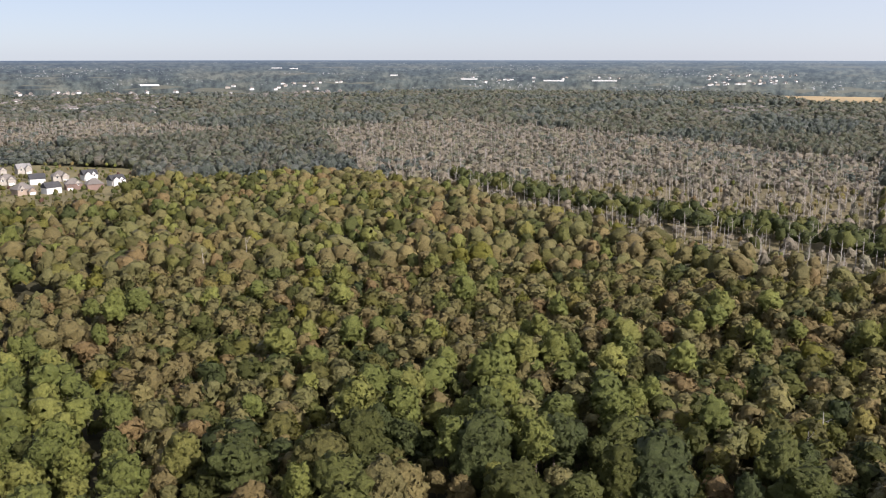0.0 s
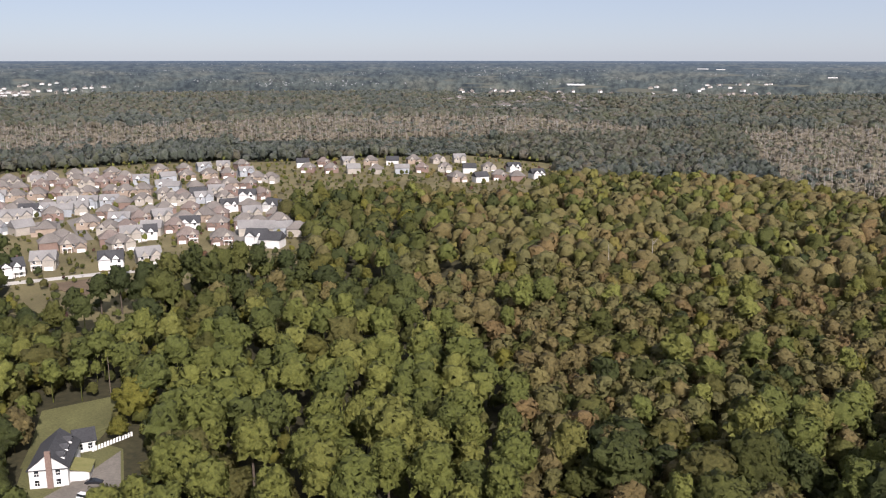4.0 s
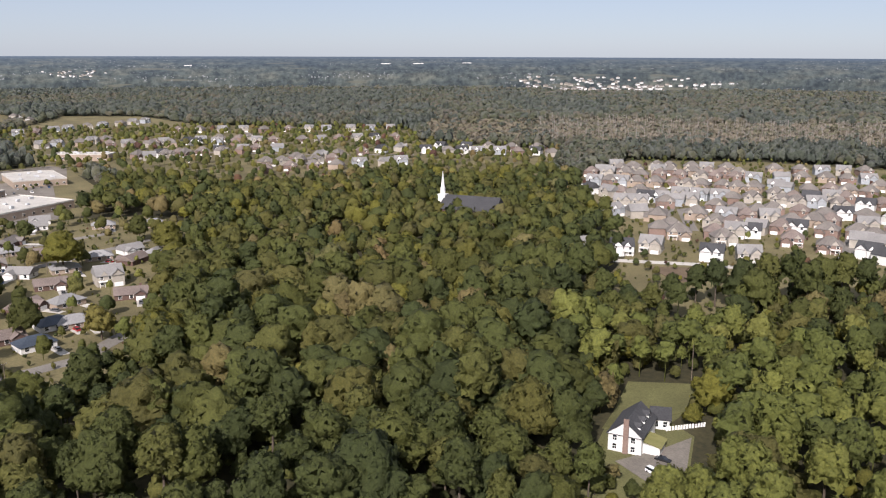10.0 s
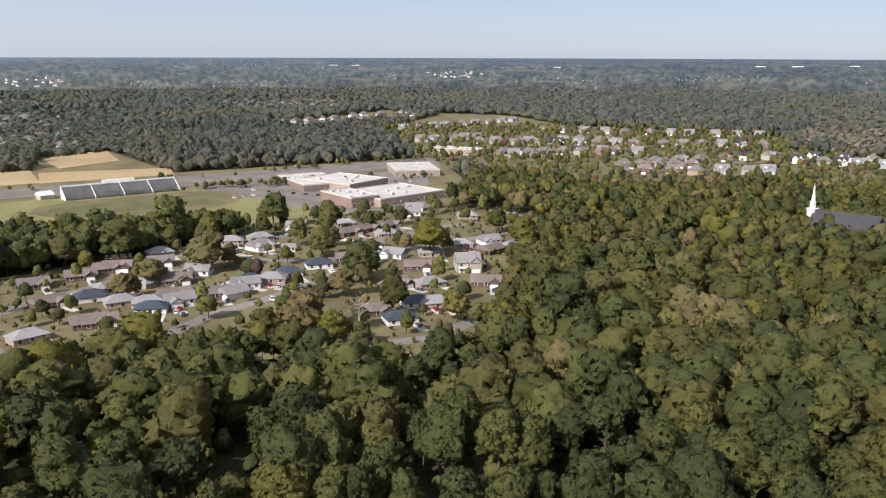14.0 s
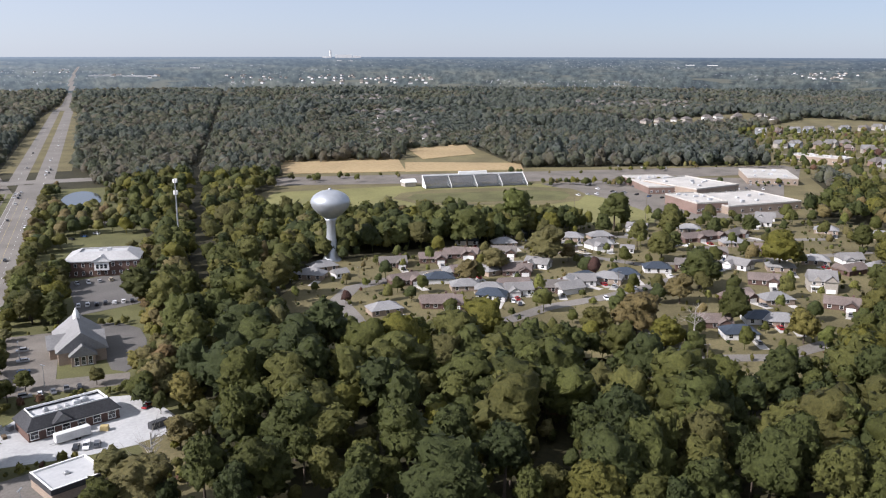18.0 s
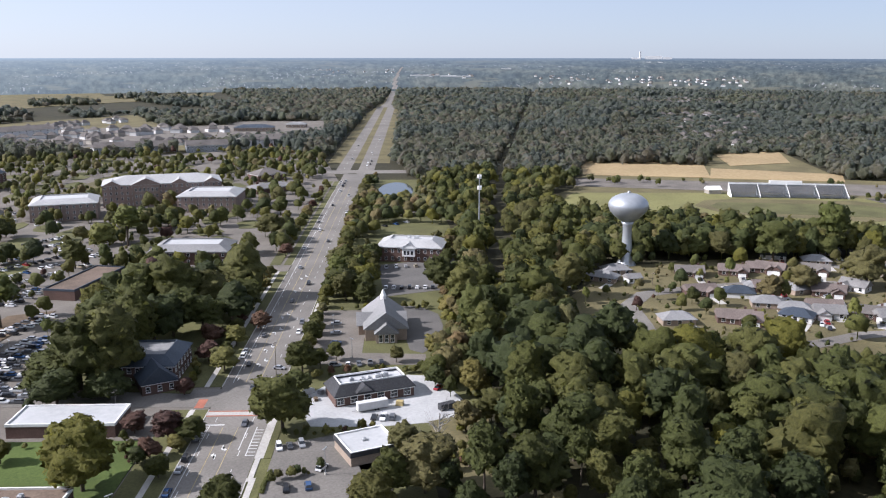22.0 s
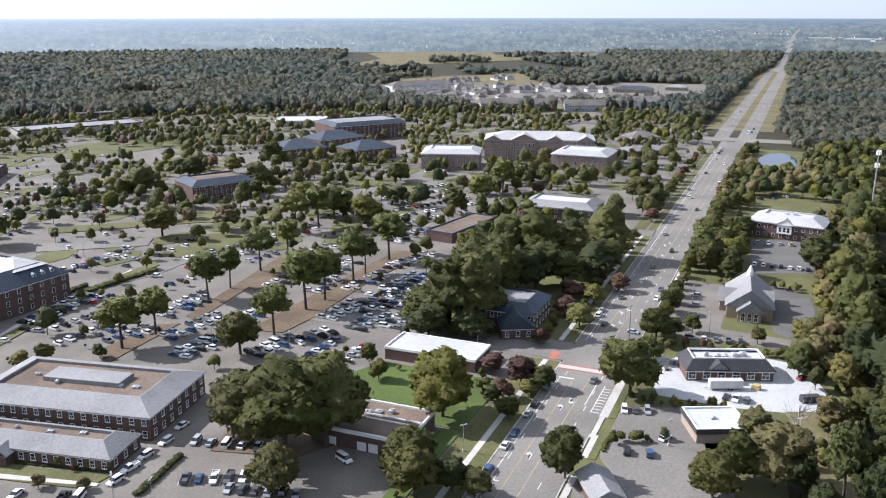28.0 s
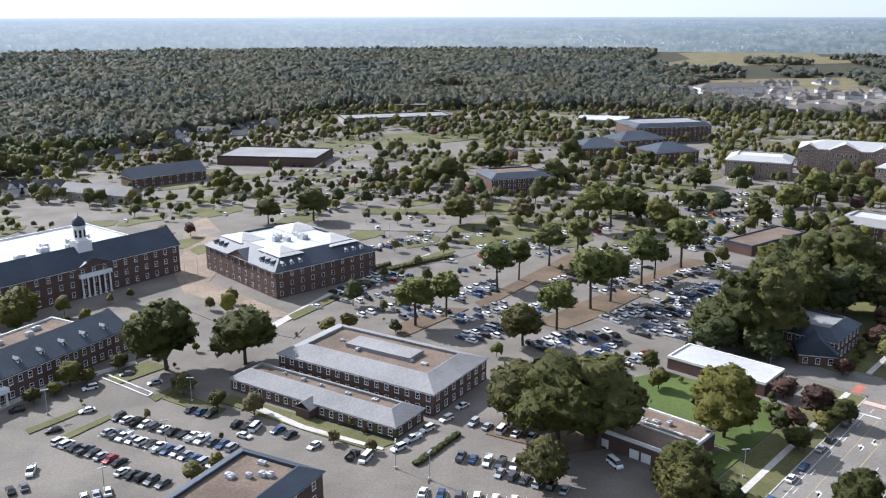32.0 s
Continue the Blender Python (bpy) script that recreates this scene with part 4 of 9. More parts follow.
tagged(part("stall_lines", bm, M_LINE), "faded white parking stall lines", "road marking", "", "structure")

# ---- the large buildings ----
library, library_length = building("library", (-328.0, -346.9), (-348.9, -316.3), 24, 8.5, "well", 3.4, M_BRICK, M_ROOF_METAL, "two-storey red brick office with a pale hipped metal roof", storeys=2, front=10, left=4, right=4, inset=7, deck=M_MEMBRANE)
restaurant, restaurant_length = building("restaurant", (-175.6, -206.5), (-200.6, -194.6), 13, 3.7, "well", 3.0, M_BRICK, M_SHINGLE_DARK, "small restaurant with dark shingle skirt roof and white flat deck", inset=2.6, deck=M_MEMBRANE)
shop, shop_length = building("shop", (-150.5, -171.0), (-164.5, -165.5), 14, 4.0, "flat", 0.5, M_BRICK_TAN, M_TRIM, "low brick shop with a bright white flat roof", deck=M_MEMBRANE)
garage_block, garage_block_length = building("garage_block", R(-11, 60), R(-11, 31), 20, 4.8, "flat", 0.6, M_BRICK, M_TRIM, "low brick building with a stained gravel roof and white coping", deck=M_GRAVEL, storeys=1)
white_roof_office, white_roof_office_length = building("white_roof_office", R(50, 67), R(50, 34), 15, 4.2, "flat", 0.5, M_BRICK, M_TRIM, "single-storey brick office with a white flat roof", deck=M_MEMBRANE)
building("manor_office", R(92, 50), R(92, 27), 24, 7.5, "well", 2.8, M_BRICK, M_SLATE, "two-storey dark brick office with slate skirt roof", storeys=2, front=8, right=6, left=6, inset=4.5, deck=M_ROOF_GREY)
building("pavilion", R(272, 89), R(272, 46), 28, 7.5, "well", 3.0, M_BRICK, M_ROOF_GREY, "two-storey brick building with a grey skirt roof", inset=6, deck=M_MEMBRANE, storeys=2, front=9)
building("wing_hall", R(434, 116), R(434, 73), 36, 12, "well", 3.0, M_BRICK_HALL, M_ROOF_METAL, "brick hall with a pale metal skirt roof", inset=7, deck=M_MEMBRANE, storeys=3, front=10)
city_hall, city_hall_length = building("city_hall", R(455, 177), R(480, 93), 34, 17, "hip", 5.0, M_BRICK_HALL, M_ROOF_METAL, "long four-storey tan brick hall with a pale metal roof", storeys=4, front=22)
building("side_hall", R(397, 207), R(410, 165), 34, 12, "well", 3.0, M_BRICK_HALL, M_ROOF_METAL, "brick hall with a pale metal skirt roof", inset=7, deck=M_MEMBRANE, storeys=3, front=10)
for p, q in (((-154.8, -680.8), (-194.0, -686.0)), ((-198.2, -719.0), (-241.6, -731.6)), ((-208.7, -652.8), (-246.1, -663.3))):
    building("brick_pavilion", p, q, 30, 9.5, "hip", 6.0, M_BRICK, M_SLATE, "brick pavilion with a blue-grey hipped slate roof", storeys=2, front=8)
building("roadside_store", (-752, -1098), (-796, -1060), 26, 6, "hip", 4.0, M_BRICK_TAN, M_SLATE, "low roadside store with a grey hipped roof", storeys=1, front=8)
building("roadside_store", (-850, -1100), (-872, -1078), 20, 5, "hip", 3.5, M_BRICK_TAN, M_ROOF_GREY, "small roadside store with a pale grey roof", storeys=1, front=5)
building("far_block", (-226.2, -769.1), (-299.3, -779.8), 46, 14, "well", 3.0, M_BRICK, M_SLATE, "tall brick block with a dark roof", inset=5, deck=M_ROOF_GREY, storeys=4, front=16)
building("court_office", (-68.2, -550.3), (-109.1, -560.3), 30, 10, "well", 3.0, M_BRICK, M_SLATE, "three-storey brick office with a slate mansard", inset=6, deck=M_GRAVEL, storeys=3, front=12)
long_hall, long_hall_length = building("long_hall", (36.3, -267.3), (-12.6, -232.5), 32, 7.2, "well", 2.6, M_BRICK, M_ROOF_GREY, "two-storey brick hall with grey skirt roof and gravel decks", inset=7, deck=M_GRAVEL, storeys=2, front=16, right=7)
front_wing, front_wing_length = building("front_wing", (50.0, -255.8), (-1.2, -218.6), 14, 4.0, "well", 2.6, M_BRICK, M_ROOF_GREY, "single-storey brick wing with a grey skirt roof", inset=5, deck=M_GRAVEL, front=18, right=3)
dormer_hall, dormer_hall_length = building("dormer_hall", (123.8, -239.3), (91.4, -291.9), 18, 8.2, "gable", 5.5, M_BRICK, M_SLATE, "two-storey brick hall with a blue slate roof and dormers", storeys=2, front=18, right=4)
cupola_hall, cupola_hall_length = building("cupola_hall", (154.7, -322.1), (95.1, -388.2), 17, 13, "gable", 7.0, M_BRICK, M_SLATE, "grand three-storey brick hall with a slate roof and cupola", storeys=3, front=18, right=4, h=2.0)
corner_hall, corner_hall_length = building("corner_hall", (83.8, -391.9), (46.3, -344.9), 52, 11.5, "well", 5.0, M_BRICK, M_SLATE, "three-storey brick hall with a steep slate mansard and white trim", inset=8, deck=M_MEMBRANE, storeys=3, front=11, right=10)
near_office, near_office_length = building("near_office", (57.8, -170.0), (36.4, -157.1), 38, 7.5, "well", 2.5, M_BRICK, M_SLATE, "brick office with slate skirt roof", inset=4.6, deck=M_GRAVEL, storeys=2, right=5)

# water tower
tx, ty = (-416.5, -238.9)
tower = thing("water_tower", "silver painted pedestal water tower with a flattened globe tank", "water tower", pose(tx, ty, 0))
bm = bmesh.new()
lathe(bm, [(5.6, 0), (4.6, 2), (3.6, 6), (2.9, 11), (2.5, 16), (2.4, 20), (2.7, 22.5), (3.6, 24.5)])
part("pedestal", bm, M_SILVER, tower)
bm = bmesh.new()
lathe(bm, [(3.6, 24.5), (5.6, 26.0), (8.0, 28.0), (9.9, 30.2), (10.8, 32.2), (11.0, 33.6), (10.6, 35.2), (9.4, 36.9), (7.4, 38.4), (4.9, 39.5), (2.2, 40.1), (0.4, 40.3)], 48)
part("tank", bm, M_SILVER, tower)
bm = bmesh.new()
lathe(bm, [(0.8, 40.0), (0.8, 41.0), (0.5, 41.3)], 12)
part("hatch", bm, M_STEEL, tower)

# ---- details of the large buildings ----
DORMER = {}


def dormer(parent, x, y, z, turn, w=1.7, h=1.9, deep=2.6, cover=None):
    """A small gabled dormer that looks along -y before it is turned."""
    key = (w, h, deep, cover.name)
    if key not in DORMER:
        b = bmesh.new()
        box(b, -w / 2, w / 2, 0, deep, 0, h)
        v = [b.verts.new(c) for c in ((-w / 2, 0, h), (w / 2, 0, h), (0, 0, h + w * 0.42))]
        b.faces.new(v)
        r = bmesh.new()
        roof_mesh(r, "open_gable", w, deep, h + 0.02, w * 0.45, 0.18)
        bmesh.ops.translate(r, verts=r.verts[:], vec=(-w / 2, 0, 0))
        DORMER[key] = mesh_of("dormer", b, M_TRIM), mesh_of("dormer_roof", r, cover)
    a, c = DORMER[key]
    ob = shared("dormer", a, parent, pose(x, y, z, 0, 0, turn), "white gabled dormer")
    shared("dormer_roof", c, ob, Matrix())
    simple_window(ob, 0, -0.02, 0.35, 0, w * 0.5, h * 0.62)


def pediment(parent, x, w, y, z, rise, deep, cover, wall=None):
    bm = bmesh.new()
    v = [bm.verts.new(c) for c in ((x - w / 2, y, z), (x + w / 2, y, z), (x, y, z + rise), (x - w / 2, y + 0.4, z), (x + w / 2, y + 0.4, z), (x, y + 0.4, z + rise))]
    for f in ((0, 1, 2), (5, 4, 3), (1, 0, 3, 4)):
        bm.faces.new([v[i] for i in f])
    part("pediment", bm, wall or M_TRIM, parent, "white pediment")
    bm = bmesh.new()
    roof_mesh(bm, "open_gable", w, deep, z + 0.05, rise, 0.35)
    bmesh.ops.translate(bm, verts=bm.verts[:], vec=(x - w / 2, y, 0))
    part("pediment_roof", bm, cover, parent)


def portico(parent, x0, x1, y, z, count, out=1.6):
    for i in range(count):
        bm = bmesh.new()
        cx = x0 + (x1 - x0) * i / (count - 1)
        cone(bm, cx, y - out + 0.5, 0, z, 0.42, 0.36, 12)
        box(bm, cx - 0.55, cx + 0.55, y - out - 0.05, y - out + 1.05, 0, 0.4)
        part("column", bm, M_TRIM, parent, "white column")
    bm = bmesh.new()
    box(bm, x0 - 0.9, x1 + 0.9, y - out - 0.2, y + 0.1, z, z + 1.5)
    part("entablature", bm, M_TRIM, parent, "white entablature")


def units_on(root, L, D, z, count, seed, x0=0.15, x1=0.85, y0=0.3, y1=0.7, big=1.0):
    rg = np.random.default_rng(seed)
    for i in range(count):
        p = local(root.matrix_basis, L * (x0 + (x1 - x0) * (i + rg.uniform(0.2, 0.8)) / count), D * rg.uniform(y0, y1), z)
        roof_unit(p.x, p.y, p.z, rg.uniform(1.4, 3.2) * big, rg.uniform(1.2, 2.2) * big, rg.uniform(0.8, 1.6) * big, math.degrees(root.matrix_basis.to_euler().z))


# grand hall with its cupola, portico and the flat white block behind
L = cupola_hall_length
portico(cupola_hall, L * 0.46, L * 0.6, 0, 8.5, 6)
pediment(cupola_hall, L * 0.53, L * 0.17, -0.5, 12.9, 3.2, 8, M_SLATE, M_BRICK)
cup = thing("cupola", "white octagonal cupola with a grey dome on the slate roof", "cupola", cupola_hall.matrix_basis @ pose(L * 0.53, 8.5, 19.2))
bm = bmesh.new()
box(bm, -3.2, 3.2, -3.2, 3.2, -3.5, 3.0)
part("base", bm, M_TRIM, cup)
bm = bmesh.new()
cone(bm, 0, 0, 3.0, 3.5, 3.4, 3.4, 8)
cone(bm, 0, 0, 3.5, 9.0, 2.5, 2.5, 8)
cone(bm, 0, 0, 9.0, 9.6, 3.0, 3.0, 8)
part("lantern", bm, M_TRIM, cup)
for i in range(8):
    a = math.radians(22.5 + 45 * i)
    simple_window(cup, 2.33 * math.cos(a), 2.33 * math.sin(a), 4.6, math.degrees(a) + 90, 1.0, 3.2)
bm = bmesh.new()
lathe(bm, [(2.7, 9.6), (2.6, 10.8), (2.1, 12.0), (1.3, 12.9), (0.5, 13.4), (0.12, 13.7), (0.08, 15.2)], 20)
part("dome", bm, M_SLATE, cup, "grey dome with a finial")
for k in range(3):
    bm = bmesh.new()
    cone(bm, *local(cupola_hall.matrix_basis, L * (0.9 + 0.06 * k), -16 - k * 2, 0).xy, 0, 11, 0.09, 0.05, 6)
    tagged(part("flagpole", bm, M_STEEL), "thin white flagpole in the forecourt", "flagpole", "flagpoles")
rear = cupola_hall.matrix_basis @ Vector((L * 0.02, 17.2, 0))
rear2 = cupola_hall.matrix_basis @ Vector((L * 0.97, 17.2, 0))
rear_block, rl = building("rear_block", rear.xy, rear2.xy, 58, 11.5, "flat", 0.9, M_BRICK, M_TRIM, "broad brick block with a white flat roof behind the grand hall", deck=M_MEMBRANE, storeys=3, right=9)
units_on(rear_block, rl, 58, 11.52, 16, 3, 0.1, 0.9, 0.08, 0.6, 1.7)
# corner hall
L = corner_hall_length
for i in range(3):
    dormer(corner_hall, L * (0.1 + 0.07 * i), 1.6, 12.1, 0, cover=M_SLATE)
    dormer(corner_hall, L * (0.76 + 0.07 * i), 1.6, 12.1, 0, cover=M_SLATE)
for i in range(3):
    dormer(corner_hall, L - 1.6, 52 * (0.1 + 0.08 * i), 12.1, 90, cover=M_SLATE)
    dormer(corner_hall, L - 1.6, 52 * (0.72 + 0.08 * i), 12.1, 90, cover=M_SLATE)
pediment(corner_hall, L * 0.5, L * 0.3, -0.4, 11.4, 4.0, 9, M_SLATE, M_BRICK)
for j, (a, b, c, d) in enumerate(((0.08, 0.4, 0.1, 0.34), (0.62, 0.92, 0.1, 0.34), (0.55, 0.92, 0.6, 0.9), (0.1, 0.4, 0.6, 0.9))):
    bm = bmesh.new()
    v = [bm.verts.new((L * x, 52 * y, 15.9)) for x, y in ((a, c), (b, c), (b, d), (a, d))]
    top = bm.verts.new((L * (a + b) / 2, 52 * (c + d) / 2, 18.2))
    for i in range(4):
        bm.faces.new((v[i], v[(i + 1) % 4], top))
    part("roof_pavilion", bm, M_ROOF_METAL, corner_hall, "white metal roof pavilion")
units_on(corner_hall, L, 52, 15.7, 5, 9, 0.4, 0.6, 0.35, 0.65, 1.4)
# dormered hall
L = dormer_hall_length
for i in range(7):
    dormer(dormer_hall, L * (0.07 + 0.135 * i), 2.4, 9.2, 0, 1.6, 1.9, 4.0, cover=M_SLATE)
bm = bmesh.new()
box(bm, L * 0.12, L * 0.12 + 1.6, 12, 13.4, 8, 16)
part("chimney", bm, M_BRICK, dormer_hall, "brick chimney")
portico(dormer_hall, L * 0.02, L * 0.2, 0, 4.2, 5, 2.2)
rear3, rear4 = local(dormer_hall.matrix_basis, L * 0.25, 18.3), local(dormer_hall.matrix_basis, L * 0.95, 18.3)
flat_annex, fl = building("flat_annex", rear3.xy, rear4.xy, 17, 7.0, "flat", 0.6, M_BRICK, M_TRIM, "flat-roofed brick annex behind the dormered hall", deck=M_GRAVEL, storeys=2, right=4)
units_on(flat_annex, fl, 17, 7.02, 4, 4)
# the long hall and its wing
units_on(long_hall, long_hall_length, 32, 9.1, 6, 11, 0.2, 0.85, 0.35, 0.65, 0.7)
units_on(front_wing, front_wing_length, 14, 5.9, 5, 12, 0.2, 0.85, 0.42, 0.58, 0.6)
bm = bmesh.new()
box(bm, long_hall_length * 0.3, long_hall_length * 0.72, 12.5, 20.5, 8.8, 10.4)
part("roof_deck", bm, M_ROOF_GREY, long_hall, "raised grey roof strip")
bm = bmesh.new()
box(bm, front_wing_length * 0.47, front_wing_length * 0.55, -3.4, 0.2, -0.3, 3.2)
part("porch_wall", bm, M_BRICK, front_wing)
bm = bmesh.new()
roof_mesh(bm, "open_gable", front_wing_length * 0.09, 8, 3.3, 2.0, 0.3)
bmesh.ops.translate(bm, verts=bm.verts[:], vec=(front_wing_length * 0.465, -3.4, 0))
part("porch_roof", bm, M_ROOF_GREY, front_wing)
units_on(near_office, near_office_length, 38, 9.3, 6, 31, 0.3, 0.7, 0.6, 0.84, 0.8)
# flat garage block: roof curb lines, doors and units
L = garage_block_length
for a, b, c, d in ((0.03, 0.97, 9.6, 10.0), (0.03, 0.97, 12.0, 12.3)):
    bm = bmesh.new()
    box(bm, L * a, L * b, c, d, 4.8, 5.15)
    part("roof_curb", bm, M_TRIM, garage_block, "pale roof curb")
units_on(garage_block, L, 20, 4.82, 3, 17, 0.3, 0.7, 0.6, 0.85, 0.8)
for x in (0.18, 0.5, 0.62):
    bm = bmesh.new()
    box(bm, L * x, L * x + 2.8, -0.08, 0.02, 0, 2.6)
    part("garage_door", bm, M_TRIM, garage_block, "white garage door")
# pedimented brick office
L = library_length
pediment(library, L * 0.5, 9, -1.5, 8.2, 3.0, 8, M_ROOF_METAL)
bm = bmesh.new()
box(bm, L * 0.5 - 3.6, L * 0.5 + 3.6, -1.3, 0.0, 3.6, 8.2)
part("bay", bm, M_TRIM, library, "white upper-floor bay")
for x in (-2.0, 0.0, 2.0):
    simple_window(library, L * 0.5 + x, -1.31, 4.6, 0, 1.3, 2.2)
units_on(library, L, 24, 11.2, 2, 19, 0.4, 0.6, 0.45, 0.55)
L = city_hall_length
pediment(city_hall, L * 0.36, 22, -2.5, 16.8, 5.0, 14, M_ROOF_METAL, M_BRICK_HALL)
bm = bmesh.new()
box(bm, L * 0.36 - 10, L * 0.36 + 10, -2.4, 0.1, -0.4, 16.8)
part("bay", bm, M_BRICK_HALL, city_hall)
for k in range(3):
    window_row_x = [L * 0.36 - 7.5 + 3 * i for i in range(6)]
    for x in window_row_x:
        simple_window(city_hall, x, -2.42, 2.0 + 5 * k, 0, 1.3, 2.4)
for x in (0.08, 0.64, 0.92):
    pediment(city_hall, L * x, 13, -1.2, 16.8, 3.6, 12, M_ROOF_METAL, M_BRICK_HALL)
# restaurant under construction and the shop
L = restaurant_length
pediment(restaurant, L * 0.36, 5.5, -1.2, 4.5, 2.6, 5, M_SHINGLE_DARK, M_ROOF_GREY)
for i in range(6):
    window(restaurant, L * (0.06 + 0.17 * i), -0.02, 0.9, 0, 2.2, 2.4)
bm = bmesh.new()
box(bm, 2.4, L - 2.4, 2.3, 2.6, 6.6, 7.2)
box(bm, 2.4, L - 2.4, 10.4, 10.7, 6.6, 7.2)
box(bm, 2.3, 2.6, 2.6, 10.4, 6.6, 7.2)
box(bm, L - 2.6, L - 2.3, 2.6, 10.4, 6.6, 7.2)
part("parapet", bm, M_TRIM, restaurant, "white roof parapet")
units_on(restaurant, L, 13, 5.95, 5, 23, 0.2, 0.8, 0.4, 0.6, 0.9)
units_on(shop, shop_length, 14, 4.0, 1, 25, 0.4, 0.6, 0.5, 0.6, 0.8)
bm = bmesh.new()
box(bm, -0.3, shop_length + 0.3, -0.35, -0.12, 2.9, 4.4)
box(bm, -0.35, -0.12, -0.12, 14, 2.9, 4.4)
part("fascia", bm, M_SHINGLE_DARK, shop, "dark fascia band")
trailer = thing("box_trailer", "long white enclosed trailer parked in front of the restaurant", "trailer", along((-177.2, -197.2), (-186.4, -193.2))[0])
bm = bmesh.new()
box(bm, 0, 10.5, 0, 2.5, 0.75, 3.4)
bmesh.ops.bevel(bm, geom=bm.edges[:], offset=0.08, segments=1, affect="EDGES")
part("box", bm, M_WHITE, trailer)
for x in (6.0, 7.0):
    for y in (0.1, 2.4):
        shared("wheel", (lambda b: (cone(b, 0, 0, -0.12, 0.12, 0.36, 0.36, 12), mesh_of("wheel", b, M_TYRE))[1])(bmesh.new()), trailer, pose(x, y, 0.42, 90))
bm = bmesh.new()
box(bm, -1.6, 0, 1.15, 1.35, 0.6, 0.75)
part("drawbar", bm, M_STEEL, trailer)
dumpster = thing("dumpster", "dark steel dumpster on the concrete", "dumpster", along((-196.5, -178.1), (-202.7, -176.3))[0])
bm = bmesh.new()
box(bm, 0, 6, 0, 2.4, 0.2, 2.2)
bmesh.ops.bevel(bm, geom=bm.edges[:], offset=0.12, segments=1, affect="EDGES")
part("bin", bm, paint("dumpster_paint", (0.03, 0.032, 0.035), 0.6), dumpster)
bm = bmesh.new()
box(bm, 0.1, 5.9, 0.1, 2.3, 2.2, 2.3)
part("lid", bm, M_SHINGLE_DARK, dumpster)
# skid of building material beside the restaurant
for i, (at, sx, sy, sz, mat, what) in enumerate((((-177.7, -223.0), 4, 2.2, 1.3, M_WHITE, "white wrapped pallet stack"), ((-173.8, -220.4), 2.4, 1.2, 1.0, M_CREAM, "stack of pale boards"), ((-175.2, -216.2), 3, 1.2, 0.8, M_STRAW, "stack of brown timber"),
                                                 ((-180.0, -219.3), 2, 1.6, 1.5, M_STEEL, "grey steel crate"), ((-191.2, -192.1), 2.6, 1.8, 1.6, M_YELLOW, "yellow site machine body"))):
    root = thing("material_stack", what + " on the building lot", "building material", pose(at[0], at[1], 0.1, 0, 0, 30 * i), "site materials")
    bm = bmesh.new()
    for k in range(3):
        box(bm, -sx / 2 + 0.1 * k, sx / 2 - 0.05 * k, -sy / 2, sy / 2, sz * k / 3 + 0.12, sz * (k + 1) / 3 + 0.08)
    part("load", bm, mat, root)
    bm = bmesh.new()
    for y in (-sy / 2, 0, sy / 2 - 0.1):
        box(bm, -sx / 2, sx / 2, y, y + 0.1, 0, 0.12)
    part("pallet", bm, M_WOOD, root)
# chapel
m, L = along((-228.7, -249.2), (-241.5, -238.0))
chapel = thing("church", "modern church with steep grey gabled roofs and a small white cupola", "church", m)
for a, b, c, d, e, r, kind in ((0, L, 0, 28, 5.0, 7.0, "front_gable"), (-2.6, L, 8, 17, 4.2, 4.4, "gable"), (L * 0.25, L * 0.75, -3.5, 0, 4.0, 4.0, "front_gable")):
    bm = bmesh.new()
    box(bm, a, b, c, d, -0.4, e)
    part("wall", bm, M_BRICK_TAN, chapel)
    bm = bmesh.new()
    roof_mesh(bm, kind, b - a, d - c, e + 0.1, r, 0.8)
    bmesh.ops.translate(bm, verts=bm.verts[:], vec=(a, c, 0))
    part("roof", bm, M_ROOF_GREY, chapel)
for x in (0.36, 0.5, 0.64):
    window(chapel, L * x, -3.52, 0.5, 0, 1.3, 3.0)
for y in (3, 25, 28):
    window(chapel, L + 0.02, y, 1.2, 90, 1.2, 2.4)
bm = bmesh.new()
cone(bm, L / 2, 22, 10.5, 13.0, 1.3, 1.2, 8)
cone(bm, L / 2, 22, 13.0, 16.0, 1.4, 0.1, 8)
part("cupola", bm, M_TRIM, chapel, "small white cupola")
# small gabled lodge and brick gabled house by the crossing
building("lodge", (-137.3, -262.6), (-148.6, -258.9), 13, 4.2, "front_gable", 5.5, M_BRICK, M_SLATE, "brick lodge with a steep slate gable", front=3)
building("drive_shed", (-105.7, -153.9), (-113.4, -151.8), 13, 2.8, "front_gable", 2.4, M_BRICK, M_ROOF_GREY, "low drive-through building with a grey gabled roof")
building("bank", (-176.1, -393.9), (-215.3, -419.7), 16, 5.0, "flat", 0.6, M_BRICK, M_SLATE, "low brick bank with a brown flat roof", deck=M_GRAVEL)
building("hip_office", (-467, -648), (-495, -643), 22, 6, "hip", 5, M_BRICK, M_SHINGLE, "brick office with a tall hipped roof", front=5)
building("low_office", (-424, -591), (-461, -587), 18, 4.5, "hip", 3, M_BRICK, M_SHINGLE_PALE, "low office with a pale hipped roof")
building("flat_store", (131.5, -679.7), (53.6, -663.8), 50, 6.5, "flat", 0.8, M_BRICK, M_SHINGLE_DARK, "broad flat-roofed store with a dark parapet", deck=M_ROOF_GREY)
building("gabled_row", (209.1, -557.7), (162.0, -537.4), 16, 5, "gable", 4.5, M_CREAM, M_SHINGLE_PALE, "long row building with a pale gabled roof", front=8)
